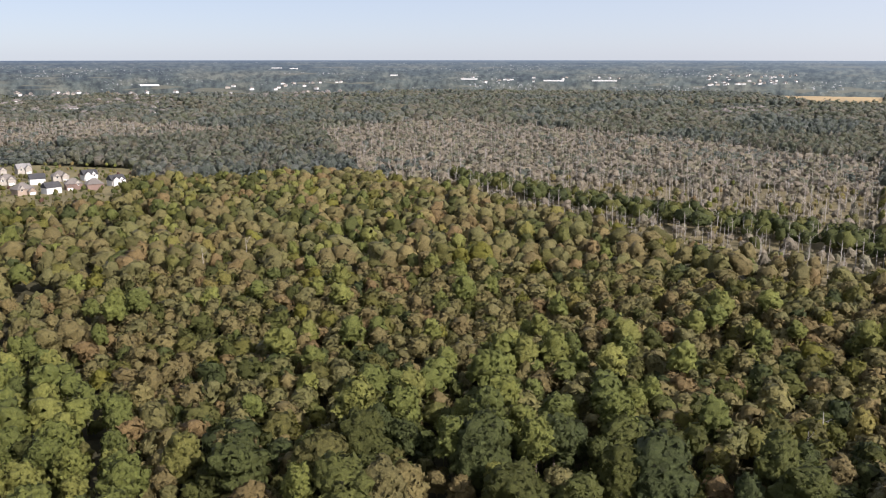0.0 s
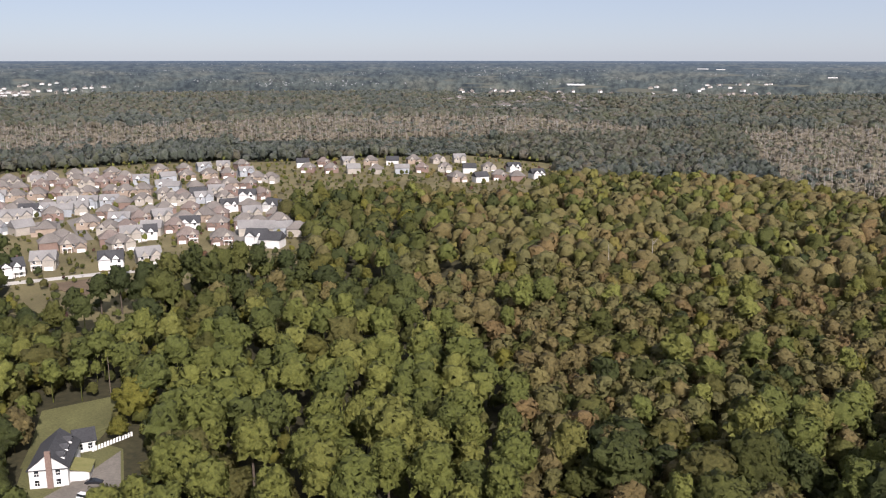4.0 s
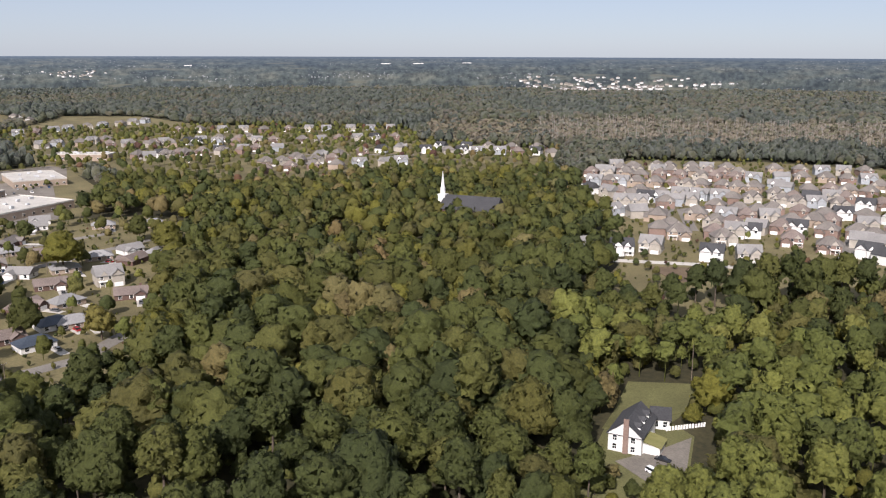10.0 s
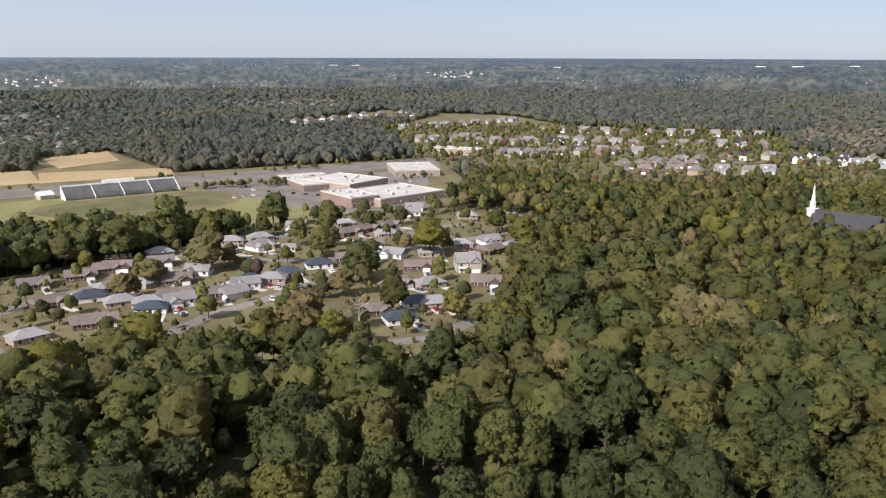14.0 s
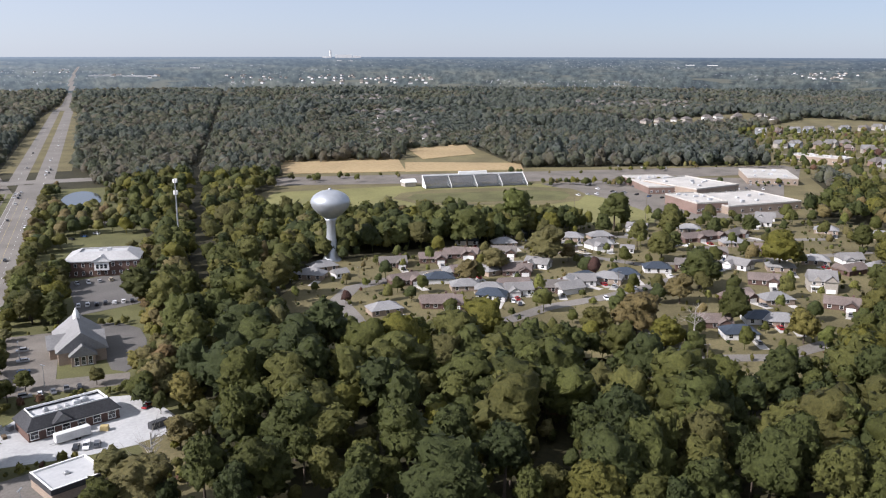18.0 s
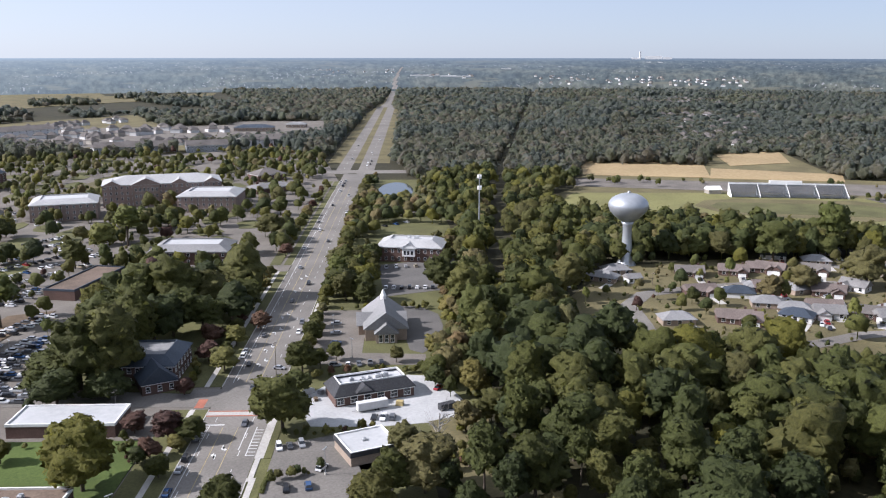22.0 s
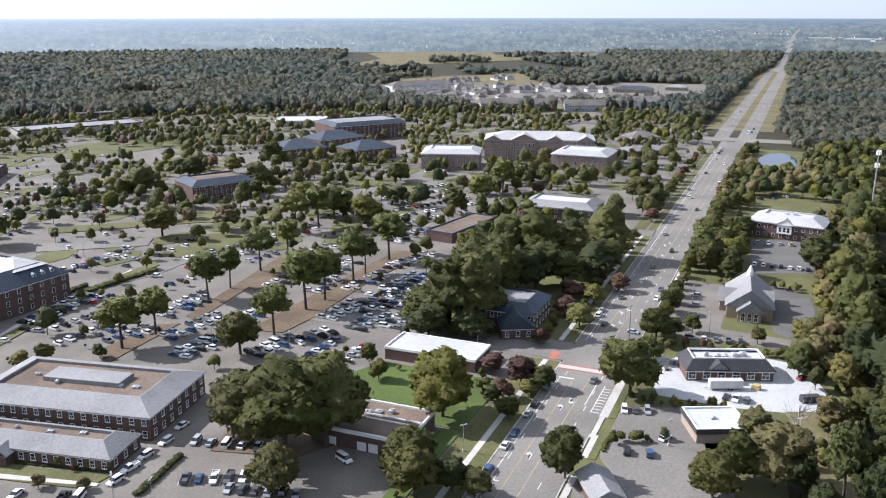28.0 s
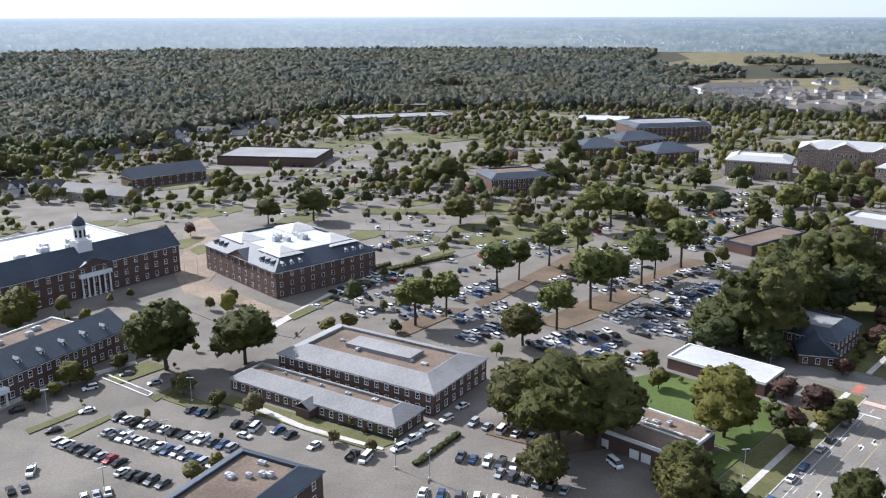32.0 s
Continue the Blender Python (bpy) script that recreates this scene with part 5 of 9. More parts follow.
building("blue_gable", (170.8, -586.1), (128.2, -617.8), 20, 7, "gable", 6, M_BRICK, M_SLATE, "brick hall with a slate gabled roof", storeys=2, front=9)
building("strip_mall", (43, -918), (-72, -944), 40, 6, "flat", 0.8, M_CREAM, M_SHINGLE_DARK, "long low strip of shops", deck=M_ROOF_GREY)
building("strip_mall", (-6, -1062), (-124, -1072), 40, 6, "flat", 0.8, M_BRICK, M_TRIM, "long low strip of shops with a brown roof", deck=M_GRAVEL)
building("gym_hall", (-200, -900), (-249, -883), 40, 6, "flat", 0.6, M_CREAM, M_TRIM, "pale flat-roofed hall among car parks", deck=M_MEMBRANE)
for p, q in (((-396, -1008), (-463, -986)), ((-468, -962), (-550, -919)), ((-553, -904), (-597, -885))):
    building("townhouse_row", p, q, 16, 8, "gable", 6, M_GREY_WALL, M_SHINGLE, "row of grey three-storey townhouses", storeys=2, front=12)
for p, q in (((-450, -1224), (-550, -1233)), ((-617, -897), (-689, -865)), ((-359, -1196), (-431, -1183))):
    building("apartment_block", p, q, 26, 10, "hip", 6, M_WHITE, M_SHINGLE, "pale apartment block with a hipped roof", storeys=3, front=10)
hr2 = np.random.default_rng(77)
ESTATE_ROWS = (((267, -669), (165, -770), 8), ((247, -799), (113, -866), 8), ((241.2, -563.5), (211.7, -570.3), 3), ((143, -848), (113, -910), 3))

# school, stadium and the steepled church beyond the woods
for p, q, d, h, cover, what in (((-642.9, -64.7), (-658.6, -44.8), 45, 8, M_ROOF_GREY, "brick school block with a pale flat roof"), ((-649.8, -43.3), (-695.7, 5.3), 55, 6, M_ROOF_GREY, "long low school wing with a pale flat roof"),
                                ((-720.9, -112.2), (-740.6, -76.0), 70, 6, M_ROOF_GREY, "low brick school wing with a grey flat roof"), ((-717.8, -73.4), (-758.2, -43.9), 60, 7, M_ROOF_GREY, "school block with a pale flat roof"),
                                ((-813.8, -40.1), (-822.1, 2.1), 60, 6, M_ROOF_GREY, "tan school wing with a pale flat roof"), ((-1012, -10), (-986, 45), 20, 7, M_ROOF_GREY, "white commercial block with flat roof")):
    sch, sl = building("school_block", p, q, d, h, "flat", 0.7, M_BRICK_PINK if "brick" in what else M_BRICK_TAN, M_CONCRETE, what, "building", deck=M_CONCRETE, front=8, w=1.8, h=1.5)
    units_on(sch, sl, d, h + 0.02, 6, int(sl), 0.1, 0.9, 0.15, 0.85, 1.3)
m, L = along((-675, -293), (-730, -219))
stand = thing("grandstand", "long grey aluminium grandstand with white side rails", "grandstand", m)
for i in range(14):
    bm = bmesh.new()
    box(bm, 0, L, i * 1.0, i * 1.0 + 0.95, 0.9 + i * 0.62, 1.3 + i * 0.62)
    part("bench", bm, M_BLEACHER, stand)
for x in (0, L * 0.25, L * 0.5, L * 0.75, L):
    bm = bmesh.new()
    v = [bm.verts.new(c) for c in ((x - 0.12, -0.3, 0), (x - 0.12, 14.4, 0), (x - 0.12, 14.4, 10.6), (x - 0.12, -0.3, 2.0), (x + 0.12, -0.3, 0), (x + 0.12, 14.4, 0), (x + 0.12, 14.4, 10.6), (x + 0.12, -0.3, 2.0))]
    for f in ((0, 1, 2, 3), (7, 6, 5, 4), (3, 2, 6, 7), (0, 3, 7, 4), (1, 5, 6, 2)):
        bm.faces.new([v[k] for k in f])
    part("side_frame", bm, M_TRIM, stand, "white raking frame")
bm = bmesh.new()
box(bm, L * 0.36, L * 0.64, 14.4, 17.5, 8.5, 12.2)
part("press_box", bm, M_TRIM, stand, "white press box")
bm = bmesh.new()
box(bm, 0, L, 14.05, 14.35, 9.2, 10.5)
part("back_rail", bm, M_TRIM, stand)
building("ticket_hut", (-678, -314), (-686, -307), 9, 4, "gable", 2.5, M_CREAM, M_TRIM, "small pale hut beside the grandstand")
m, L = along((-542.9, 234.8), (-512.9, 264.1))
church = thing("church", "brick church with dark roof and tall white steeple", "church", m)
bm = bmesh.new()
box(bm, 2, L, 0, 22, -0.4, 9)
part("wall", bm, M_BRICK, church)
bm = bmesh.new()
roof_mesh(bm, "gable", L - 2, 22, 9.1, 8.5, 0.7)
bmesh.ops.translate(bm, verts=bm.verts[:], vec=(2, 0, 0))
part("roof", bm, M_SHINGLE_DARK, church)
bm = bmesh.new()
box(bm, -2.5, 2.5, 8, 13, -0.4, 17.0)
box(bm, -3.0, 3.0, 7.5, 13.5, 17.0, 17.8)
part("tower", bm, M_WHITE, church, "white square tower")
bm = bmesh.new()
cone(bm, 0, 10.5, 17.8, 21.5, 1.9, 1.8, 8)
cone(bm, 0, 10.5, 21.5, 22.0, 2.1, 2.1, 8)
cone(bm, 0, 10.5, 22.0, 34.0, 1.5, 0.08, 8)
part("steeple", bm, M_WHITE, church, "tall white steeple")
for i in range(5):
    simple_window(church, 6 + i * (L - 10) / 4, -0.02, 2.0, 0, 1.6, 4.5)

# telecom mast
mx, my = (-409.5, -339.5)
mast = thing("telecom_mast", "tall slender grey monopole mast with white antennas", "mast", pose(mx, my, 0))
bm = bmesh.new()
cone(bm, 0, 0, 0, 42, 0.6, 0.32, 12)
part("pole", bm, M_STEEL, mast)
for z in (40.5, 33.5):
    for i in range(6):
        a = i * 1.0472
        bm = bmesh.new()
        box(bm, 1.1 * math.cos(a) - 0.2, 1.1 * math.cos(a) + 0.2, 1.1 * math.sin(a) - 0.2, 1.1 * math.sin(a) + 0.2, z - 1.2, z + 1.2)
        part("antenna", bm, M_TRIM, mast, "white panel antenna")
    bm = bmesh.new()
    cone(bm, 0, 0, z - 0.15, z + 0.15, 1.0, 1.0, 12)
    part("platform", bm, M_STEEL, mast)

# the white house in its clearing
m, L = along((-197.4, 140.6), (-189.7, 146.9))
white_house = thing("farmhouse", "white two-storey wooden house with dark roof, brick chimney and dormers", "house", m)
D = 17.0
bm = bmesh.new()
box(bm, 0, L, 0, D, -0.3, 5.6)
for y in (0, D):
    bm.faces.new([bm.verts.new(c) for c in ((0, y, 5.6), (L, y, 5.6), (L / 2, y, 9.6))])
part("wall", bm, M_WHITE, white_house)
bm = bmesh.new()
roof_mesh(bm, "open_gable", L, D, 5.6, 4.3, 0.5)
part("roof", bm, M_SHINGLE_DARK, white_house)
bm = bmesh.new()
box(bm, L * 0.46, L * 0.46 + 1.5, -0.7, 0, 0, 10.8)
part("chimney", bm, M_BRICK_PINK, white_house, "tall red brick chimney")
for x in (0.2, 0.75):
    for z in (0.9, 3.6):
        window(white_house, L * x, -0.02, z, 0, 1.2, 1.6)
for y in (3.5, 8.5, 13.5):
    dormer(white_house, L - 1.2, y, 6.0, 90, 2.2, 1.9, 3.6, cover=M_SHINGLE_DARK)
for y in (3, 8, 13):
    window(white_house, L + 0.02, y, 0.9, 90, 1.2, 1.6)
bm = bmesh.new()
box(bm, L, L + 5, 2, 9, -0.3, 3.0)
part("side_wing", bm, M_WHITE, white_house)
bm = bmesh.new()
v = [bm.verts.new(c) for c in ((L + 0.02, 1.6, 4.2), (L + 5.5, 1.6, 2.9), (L + 5.5, 9.4, 2.9), (L + 0.02, 9.4, 4.2), (L + 0.02, 1.6, 4.0), (L + 5.5, 1.6, 2.7), (L + 5.5, 9.4, 2.7), (L + 0.02, 9.4, 4.0))]
for f in ((0, 1, 2, 3), (4, 7, 6, 5), (0, 4, 5, 1), (1, 5, 6, 2), (2, 6, 7, 3)):
    bm.faces.new([v[i] for i in f])
part("wing_roof", bm, M_TURF, white_house, "mossy green wing roof")
building("back_cottage", (-204.1, 161.5), (-200.9, 165.9), 9, 3.4, "gable", 2.4, M_WHITE, M_SHINGLE_DARK, "white cottage with a dark gabled roof behind the farmhouse", "house", front=2)
fence = thing("garden_fence", "white picket fence beside the cottage", "fence", along((-200.8, 164.5), (-199.5, 172.4))[0])
for i in range(14):
    bm = bmesh.new()
    box(bm, i * 1.0, i * 1.0 + 0.7, -0.04, 0.04, 0.1, 1.6)
    part("fence_board", bm, M_TRIM, fence)


def pole(x, y, h, arms, label):
    root = thing("utility_pole", label, "utility pole", pose(x, y, 0, 0, 0, (x * 7) % 180), "utility poles")
    bm = bmesh.new()
    cone(bm, 0, 0, -0.3, h, 0.17, 0.11, 7)
    part("post", bm, M_WOOD, root)
    for i in range(arms):
        bm = bmesh.new()
        box(bm, -1.3, 1.3, -0.07, 0.07, h - 0.5 - 0.9 * i, h - 0.35 - 0.9 * i)
        part("crossarm", bm, M_WOOD, root)
        for k in (-1.2, -0.6, 0.6, 1.2):
            bm = bmesh.new()
            cone(bm, k, 0, h - 0.35 - 0.9 * i, h - 0.1 - 0.9 * i, 0.06, 0.06, 6)
            part("insulator", bm, M_AIRCON, root)


for a in ((-273.3, 198.1, 8.0, 2), (-229.7, 198.0, 14.3, 0), (-316.0, -24.6, 10.8, 1), (-488.5, -12.5, 10.0, 1), (-177.1, -240.4, 14.9, 1), (-178.8, -140.6, 9.4, 1), (-173.1, -146.3, 11.1, 1), (-387.8, -206.5, 6.1, 1),
          (-420.3, -77.7, 8.5, 1), (-589.7, -25.2, 16.1, 1), (-596.8, -93.9, 19.6, 0), (-600.9, -145.2, 17.6, 0)):
    pole(*a[:3], a[3], "weathered wooden utility pole")


def lamp_post(x, y, h=8.0, heads=2):
    root = thing("lamp_post", "slim dark lamp post with flat heads in the car park", "lamp post", pose(x, y, 0.05, 0, 0, (x * 3) % 90), "car park lamps")
    bm = bmesh.new()
    cone(bm, 0, 0, 0, h, 0.12, 0.07, 8)
    part("post", bm, M_STEEL, root)
    bm = bmesh.new()
    cone(bm, 0, 0, 0, 0.7, 0.35, 0.35, 10)
    part("footing", bm, M_CONCRETE, root)
    for k in range(heads):
        bm = bmesh.new()
        s = 1 if k else -1
        box(bm, min(s * 0.1, s * 1.1), max(s * 0.1, s * 1.1), -0.2, 0.2, h - 0.05, h + 0.12)
        part("lamp_head", bm, M_STEEL, root)


for at in ((70.4, -194.3), (60.6, -247.5), (101.3, -241.4), (61.5, -219.0), (-142.6, -172.9), (-1.0, -203.1), (-9.5, -196.9), (-59.9, -316.8), (-95.6, -307.9), (-39.9, -299.6), (-63.6, -281.2), (19.7, -446.1), (-1.2, -444.7), (11.2, -470.7),
           (-11.4, -489.8), (-89.6, -192.5), (-211.2, -237.9), (-226.5, -266.5), (-500.7, -206.7), (-122.0, -333.2), (-98.9, -384.7)):
    lamp_post(*at)
# hedges in the car parks
for p, q, w, h in (((-6.2, -204.2), (-19.0, -220.7), 2.2, 1.4), ((21.8, -234.1), (-1.2, -218.6), 1.0, 0.8), ((-124.0, -177.5), (-133.4, -185.9), 1.5, 1.0), ((-0.8, -382.4), (-31.1, -404.1), 3.5, 2.0), ((12.1, -378.8), (-0.8, -391.6), 3, 2)):
    m, L = along(p, q)
    rg = np.random.default_rng(int(L * 10))
    bm = bmesh.new()
    n = int(L * 2)
    for i in range(n):
        bmesh.ops.create_icosphere(bm, subdivisions=1, radius=1.0, matrix=Matrix.Translation((L * (i + 0.5) / n, rg.uniform(-0.2, 0.2) * w, h * 0.5)) @ Matrix.Diagonal((0.7, w * 0.5 * rg.uniform(0.7, 1.1), h * 0.55 * rg.uniform(0.8, 1.15), 1)))
    ob = part("hedge", bm, L_DARK)
    ob.matrix_basis = m
    tagged(ob, "clipped dark green hedge along the car park", "hedge", "hedges")

# ---- houses ----
house_window = simple_window
HOUSE_AT = []
DRIVES = []


def house_parts(root, L, D, eave, rise, kind, wall, roof, wing=None, storeys=2, garage=True, chimney=None, few=False, far=False):
    bm = bmesh.new()
    box(bm, -L / 2, L / 2, 0, D, -0.3, eave)
    if kind == "gable":
        a = [bm.verts.new(v) for v in ((-L / 2, 0, eave), (-L / 2, D, eave), (-L / 2, D / 2, eave + rise), (L / 2, 0, eave), (L / 2, D, eave), (L / 2, D / 2, eave + rise))]
        bm.faces.new((a[0], a[2], a[1]))
        bm.faces.new((a[3], a[4], a[5]))
    part("wall", bm, wall, root)
    bm = bmesh.new()
    roof_mesh(bm, kind, L, D, eave + 0.1, rise, 0.5)
    bmesh.ops.translate(bm, verts=bm.verts[:], vec=(-L / 2, 0, 0))
    part("roof", bm, roof, root)
    if wing and not far:
        x, w, d, e, r = wing
        bm = bmesh.new()
        box(bm, x - w / 2, x + w / 2, -d, 0.5, -0.3, e)
        v = [bm.verts.new(c) for c in ((x - w / 2, -d, e), (x + w / 2, -d, e), (x, -d, e + r * 0.93))]
        bm.faces.new(v)
        part("wing_wall", bm, wall, root)
        bm = bmesh.new()
        roof_mesh(bm, "open_gable", w, d + D * 0.5, e + 0.1, r, 0.4)
        bmesh.ops.translate(bm, verts=bm.verts[:], vec=(x - w / 2, -d, 0))
        part("wing_roof", bm, roof, root)
        if garage:
            bm = bmesh.new()
            box(bm, x - w * 0.36, x + w * 0.36, -d - 0.06, -d + 0.02, 0, 2.2)
            for k in range(3):
                box(bm, x - w * 0.36, x + w * 0.36, -d - 0.08, -d - 0.04, 0.5 + k * 0.55, 0.54 + k * 0.55)
            part("garage_door", bm, M_TRIM, root, "white garage door")
        else:
            house_window(root, x, -d - 0.01, e * 0.35, 0, 1.6, 1.5)
    if eave > 4:
        for gx, gw in ((-L * 0.22, L * 0.3), (L * 0.27, L * 0.24)) if not wing else ((-wing[0] * 0.9, L * 0.32),):
            g = gw * 0.62
            bm = bmesh.new()
            a, b, c = (bm.verts.new(v) for v in ((gx - gw / 2, -0.35, eave), (gx + gw / 2, -0.35, eave), (gx, -0.35, eave + g)))
            d, e, f = (bm.verts.new(v) for v in ((gx - gw / 2, 0.4, eave), (gx + gw / 2, 0.4, eave), (gx, D * 0.42, eave + g)))
            front = [bm.faces.new((a, b, c)), bm.faces.new((a, d, e, b))]
            bm.faces.new((a, c, f, d))
            bm.faces.new((b, e, f, c))
            for q in front:
                q.material_index = 1
            gable = part("front_gable", bm, roof, root, "white-faced front gable")
            gable.data.materials.append(M_TRIM if wall in (M_WHITE, M_GREY_WALL) else M_CREAM)
        if not few:
            bm = bmesh.new()
            px = -wing[0] if wing else 0.0
            box(bm, px - 2.6, px + 2.6, -2.2, 0.0, 2.75, 2.95)
            box(bm, px - 2.8, px + 2.8, -2.4, 0.0, 2.95, 3.05)
            for k in (-2.4, 0, 2.4):
                box(bm, px + k - 0.13, px + k + 0.13, -2.1, -1.85, 0, 2.8)
            part("porch", bm, M_TRIM, root, "white front porch")
    if far:
        simple_window(root, 0, -0.01, 2.2, 0, 2.0, 1.6)
        return
    side = 2 if few else 3
    if few:
        storeys = min(storeys, 2)
    for k in range(1 if few and storeys == 2 else 0, storeys):
        z = 0.9 + k * 2.8
        for i in range(side):
            xx = -L / 2 + L * (i + 0.5) / side
            if wing and k == 0 and abs(xx - wing[0]) < wing[1] / 2 + 0.6:
                continue
            house_window(root, xx, -0.01, z, 0, 1.5, 1.7)
        if not few:
            house_window(root, L / 2 + 0.01, D * 0.5, z, 90)
    if not few:
        bm = bmesh.new()
        xx = (wing[0] + (wing[1] / 2 + 1.2) * (-1 if wing[0] > 0 else 1)) if wing else 0.3
        box(bm, xx - 0.5, xx + 0.5, -0.07, 0.02, 0.15, 2.2)
        part("door", bm, M_SHINGLE_RED, root, "dark front door")
    if chimney:
        bm = bmesh.new()
        box(bm, chimney - 0.5, chimney + 0.5, D * 0.5, D * 0.5 + 0.8, eave * 0.6, eave + rise + 1.0)
        part("chimney", bm, M_BRICK, root, "brick chimney")


# estate house styles: size, roof, walls, label
ESTATE = [
    (14, 11, 5.3, 4.6, "hip", M_BRICK_PINK, M_SHINGLE, (-3.5, 6, 2, 3.4, 2.6), "two-storey pale brick house with a grey-brown hipped roof"),
    (13, 11, 5.4, 4.6, "gable", M_CREAM, M_SHINGLE_PALE, (3.2, 6, 2.5, 5.8, 3.0), "pale two-storey house with a pale grey gabled roof"),
    (15, 12, 5.2, 5.0, "hip", M_BRICK_TAN, M_SHINGLE, (3.8, 6.5, 3, 3.2, 2.8), "tan brick house with a broad brown hipped roof"),
    (13, 10, 5.4, 4.4, "gable", M_WHITE, M_SHINGLE_DARK, (-3.0, 6, 2, 5.8, 2.8), "white two-storey house with a dark gabled roof"),
    (14, 11, 5.3, 4.6, "hip", M_CREAM, M_SHINGLE, (3.5, 6, 2.5, 5.6, 2.8), "cream two-storey house with a grey-brown roof"),
    (13, 11, 5.3, 4.5, "hip", M_BRICK_PINK, M_SHINGLE_RED, (-3.4, 6, 2, 3.4, 2.6), "red brick house with a reddish hipped roof"),
    (14, 10, 5.8, 3.8, "gable", M_GREY_WALL, M_SHINGLE_PALE, (3.0, 6, 2, 5.8, 2.8), "grey-sided two-storey house with a pale roof"),
]
RANCH = [
    (15, 9, 2.7, 2.9, "gable", M_BRICK, M_SHINGLE_RED, (4, 5.5, 2.5, 2.8, 1.9), "low brick ranch house with a reddish roof"),
    (14.5, 9.5, 2.7, 2.8, "hip", M_BRICK_TAN, M_ROOF_GREY, None, "low tan brick ranch house with a grey roof"),
    (13, 9, 2.8, 3.0, "gable", M_WHITE, M_SHINGLE_PALE, (-3.2, 5.5, 3, 2.8, 1.9), "low white ranch house with a pale grey roof"),
    (14.5, 9, 2.7, 2.9, "gable", M_BRICK, M_SHINGLE, (4.0, 5.5, 2.4, 2.8, 1.8), "low brick ranch house with a weathered brown roof"),
    (14, 9.5, 2.7, 2.8, "hip", M_WHITE, M_SLATE, None, "low white ranch house with a blue-grey roof"),
    (7.5, 6.5, 2.6, 2.0, "gable", M_WHITE, M_SHINGLE_PALE, None, "small white garage with a pale roof"),
]
MADE = {}


def place_house(style_set, index, x, y, turn, few=False, group="", far=False):
    HOUSE_AT.append((x, y))
    key = (id(style_set), index, few, far)
    m = pose(*settle(x, y), 0, 0, turn)
    if style_set is RANCH and index < 5:
        DRIVES.append((m, (5.2, -1) if index in (1, 4) else ((-3.2, -3.2) if index == 2 else (4, -2.6))))
    if key in MADE:
        return copy_thing(MADE[key], m)
    L, D, eave, rise, kind, wall, roof, wing, label = style_set[index]
    root = thing("house", label, "house", m, group)
    house_parts(root, L, D, eave, rise, kind, wall, roof, wing, 2 if eave > 4 else 1, True, L * 0.3 if index % 3 == 0 and not few else None, few, far)
    MADE[key] = root
    return root


def facing(x, y):
    """The turn at which a front looks at the eye."""
    return math.degrees(math.atan2(-x, y))


def house_row(style_set, p, q, n, rng, few=False, spread=14, group="estate houses", flip=0.25, jitter=3.0, far=False):
    for i in range(n):
        k = (i + 0.5) / n
        x = p[0] + (q[0] - p[0]) * k + rng.uniform(-jitter, jitter)
        y = p[1] + (q[1] - p[1]) * k + rng.uniform(-jitter, jitter)
        turn = math.degrees(math.atan2(q[1] - p[1], q[0] - p[0])) + rng.uniform(-spread, spread) + (180 if rng.uniform() < flip else 0)
        if far:
            speck_house(x, y, turn, rng)
            continue
        place_house(style_set, int(rng.integers(0, min(7, len(style_set)))), x, y, turn, few, group, far)


# the corners of far towns, and how many houses each shows
TOWNS = (((-1370, 2718), (-846, 2720), (-531, 1697), (-860, 1696), 40),
         ((-1049, 3376), (-356, 3380), (-221, 2093), (-653, 2092), 30),
         ((47, 4566), (1101, 4573), (900, 3732), (38, 3728), 14),
         ((583, 1938), (821, 1939), (677, 1595), (481, 1594), 16),
         ((1526, 5228), (2097, 5232), (1414, 3520), (1029, 3518), 36),
         ((-3748, 2038), (-3045, 2696), (-1962, 1736), (-2427, 1316), 60),
         ((-2117, -524), (-2077, -226), (-1798, -197), (-1836, -456), 26),
         ((-5355, -121), (-5340, 276), (-4052, 209), (-4075, -93), 24),
         ((-3601, -2631), (-4060, -1680), (-2984, -1235), (-2656, -1942), 64),
         ((-1968, -1212), (-2082, -957), (-1828, -840), (-1728, -1065), 24),
         ((-1584, -804), (-1644, -668), (-1063, -432), (-1025, -521), 16),
         ((-3398, -3294), (-3554, -2970), (-3104, -2596), (-2969, -2880), 10),
         ((-3050, 1698), (-2987, 2319), (-2013, 1567), (-2067, 1154), 30),
         ((-3918, -4685), (-4488, -4425), (-3684, -3630), (-3215, -3842), 10))
SHEDS = ((18.42, 3558, 70), (10.64, 8036, 90), (9.58, 7681, 70), (3.19, 5077, 45), (358.31, 4250, 80), (355.75, 4164, 50), (352.84, 4005, 90), (349.61, 4041, 110), (333.35, 1332, 40), (96.73, 8155, 80), (95.39, 8143, 90), (82.32, 7283, 60), (69.96, 8405, 90), (67.83, 8539, 100), (64.7, 9190, 90), (133.48, 4499, 120), (130.89, 4340, 90), (128.01, 6470, 70), (118.31, 11487, 60), (119.03, 11480, 50), (139.76, 5932, 90), (135.54, 6074, 60), (133.16, 4526, 120), (131.79, 4378, 80))  # bearing, distance, length
SPECKS = bmesh.new()


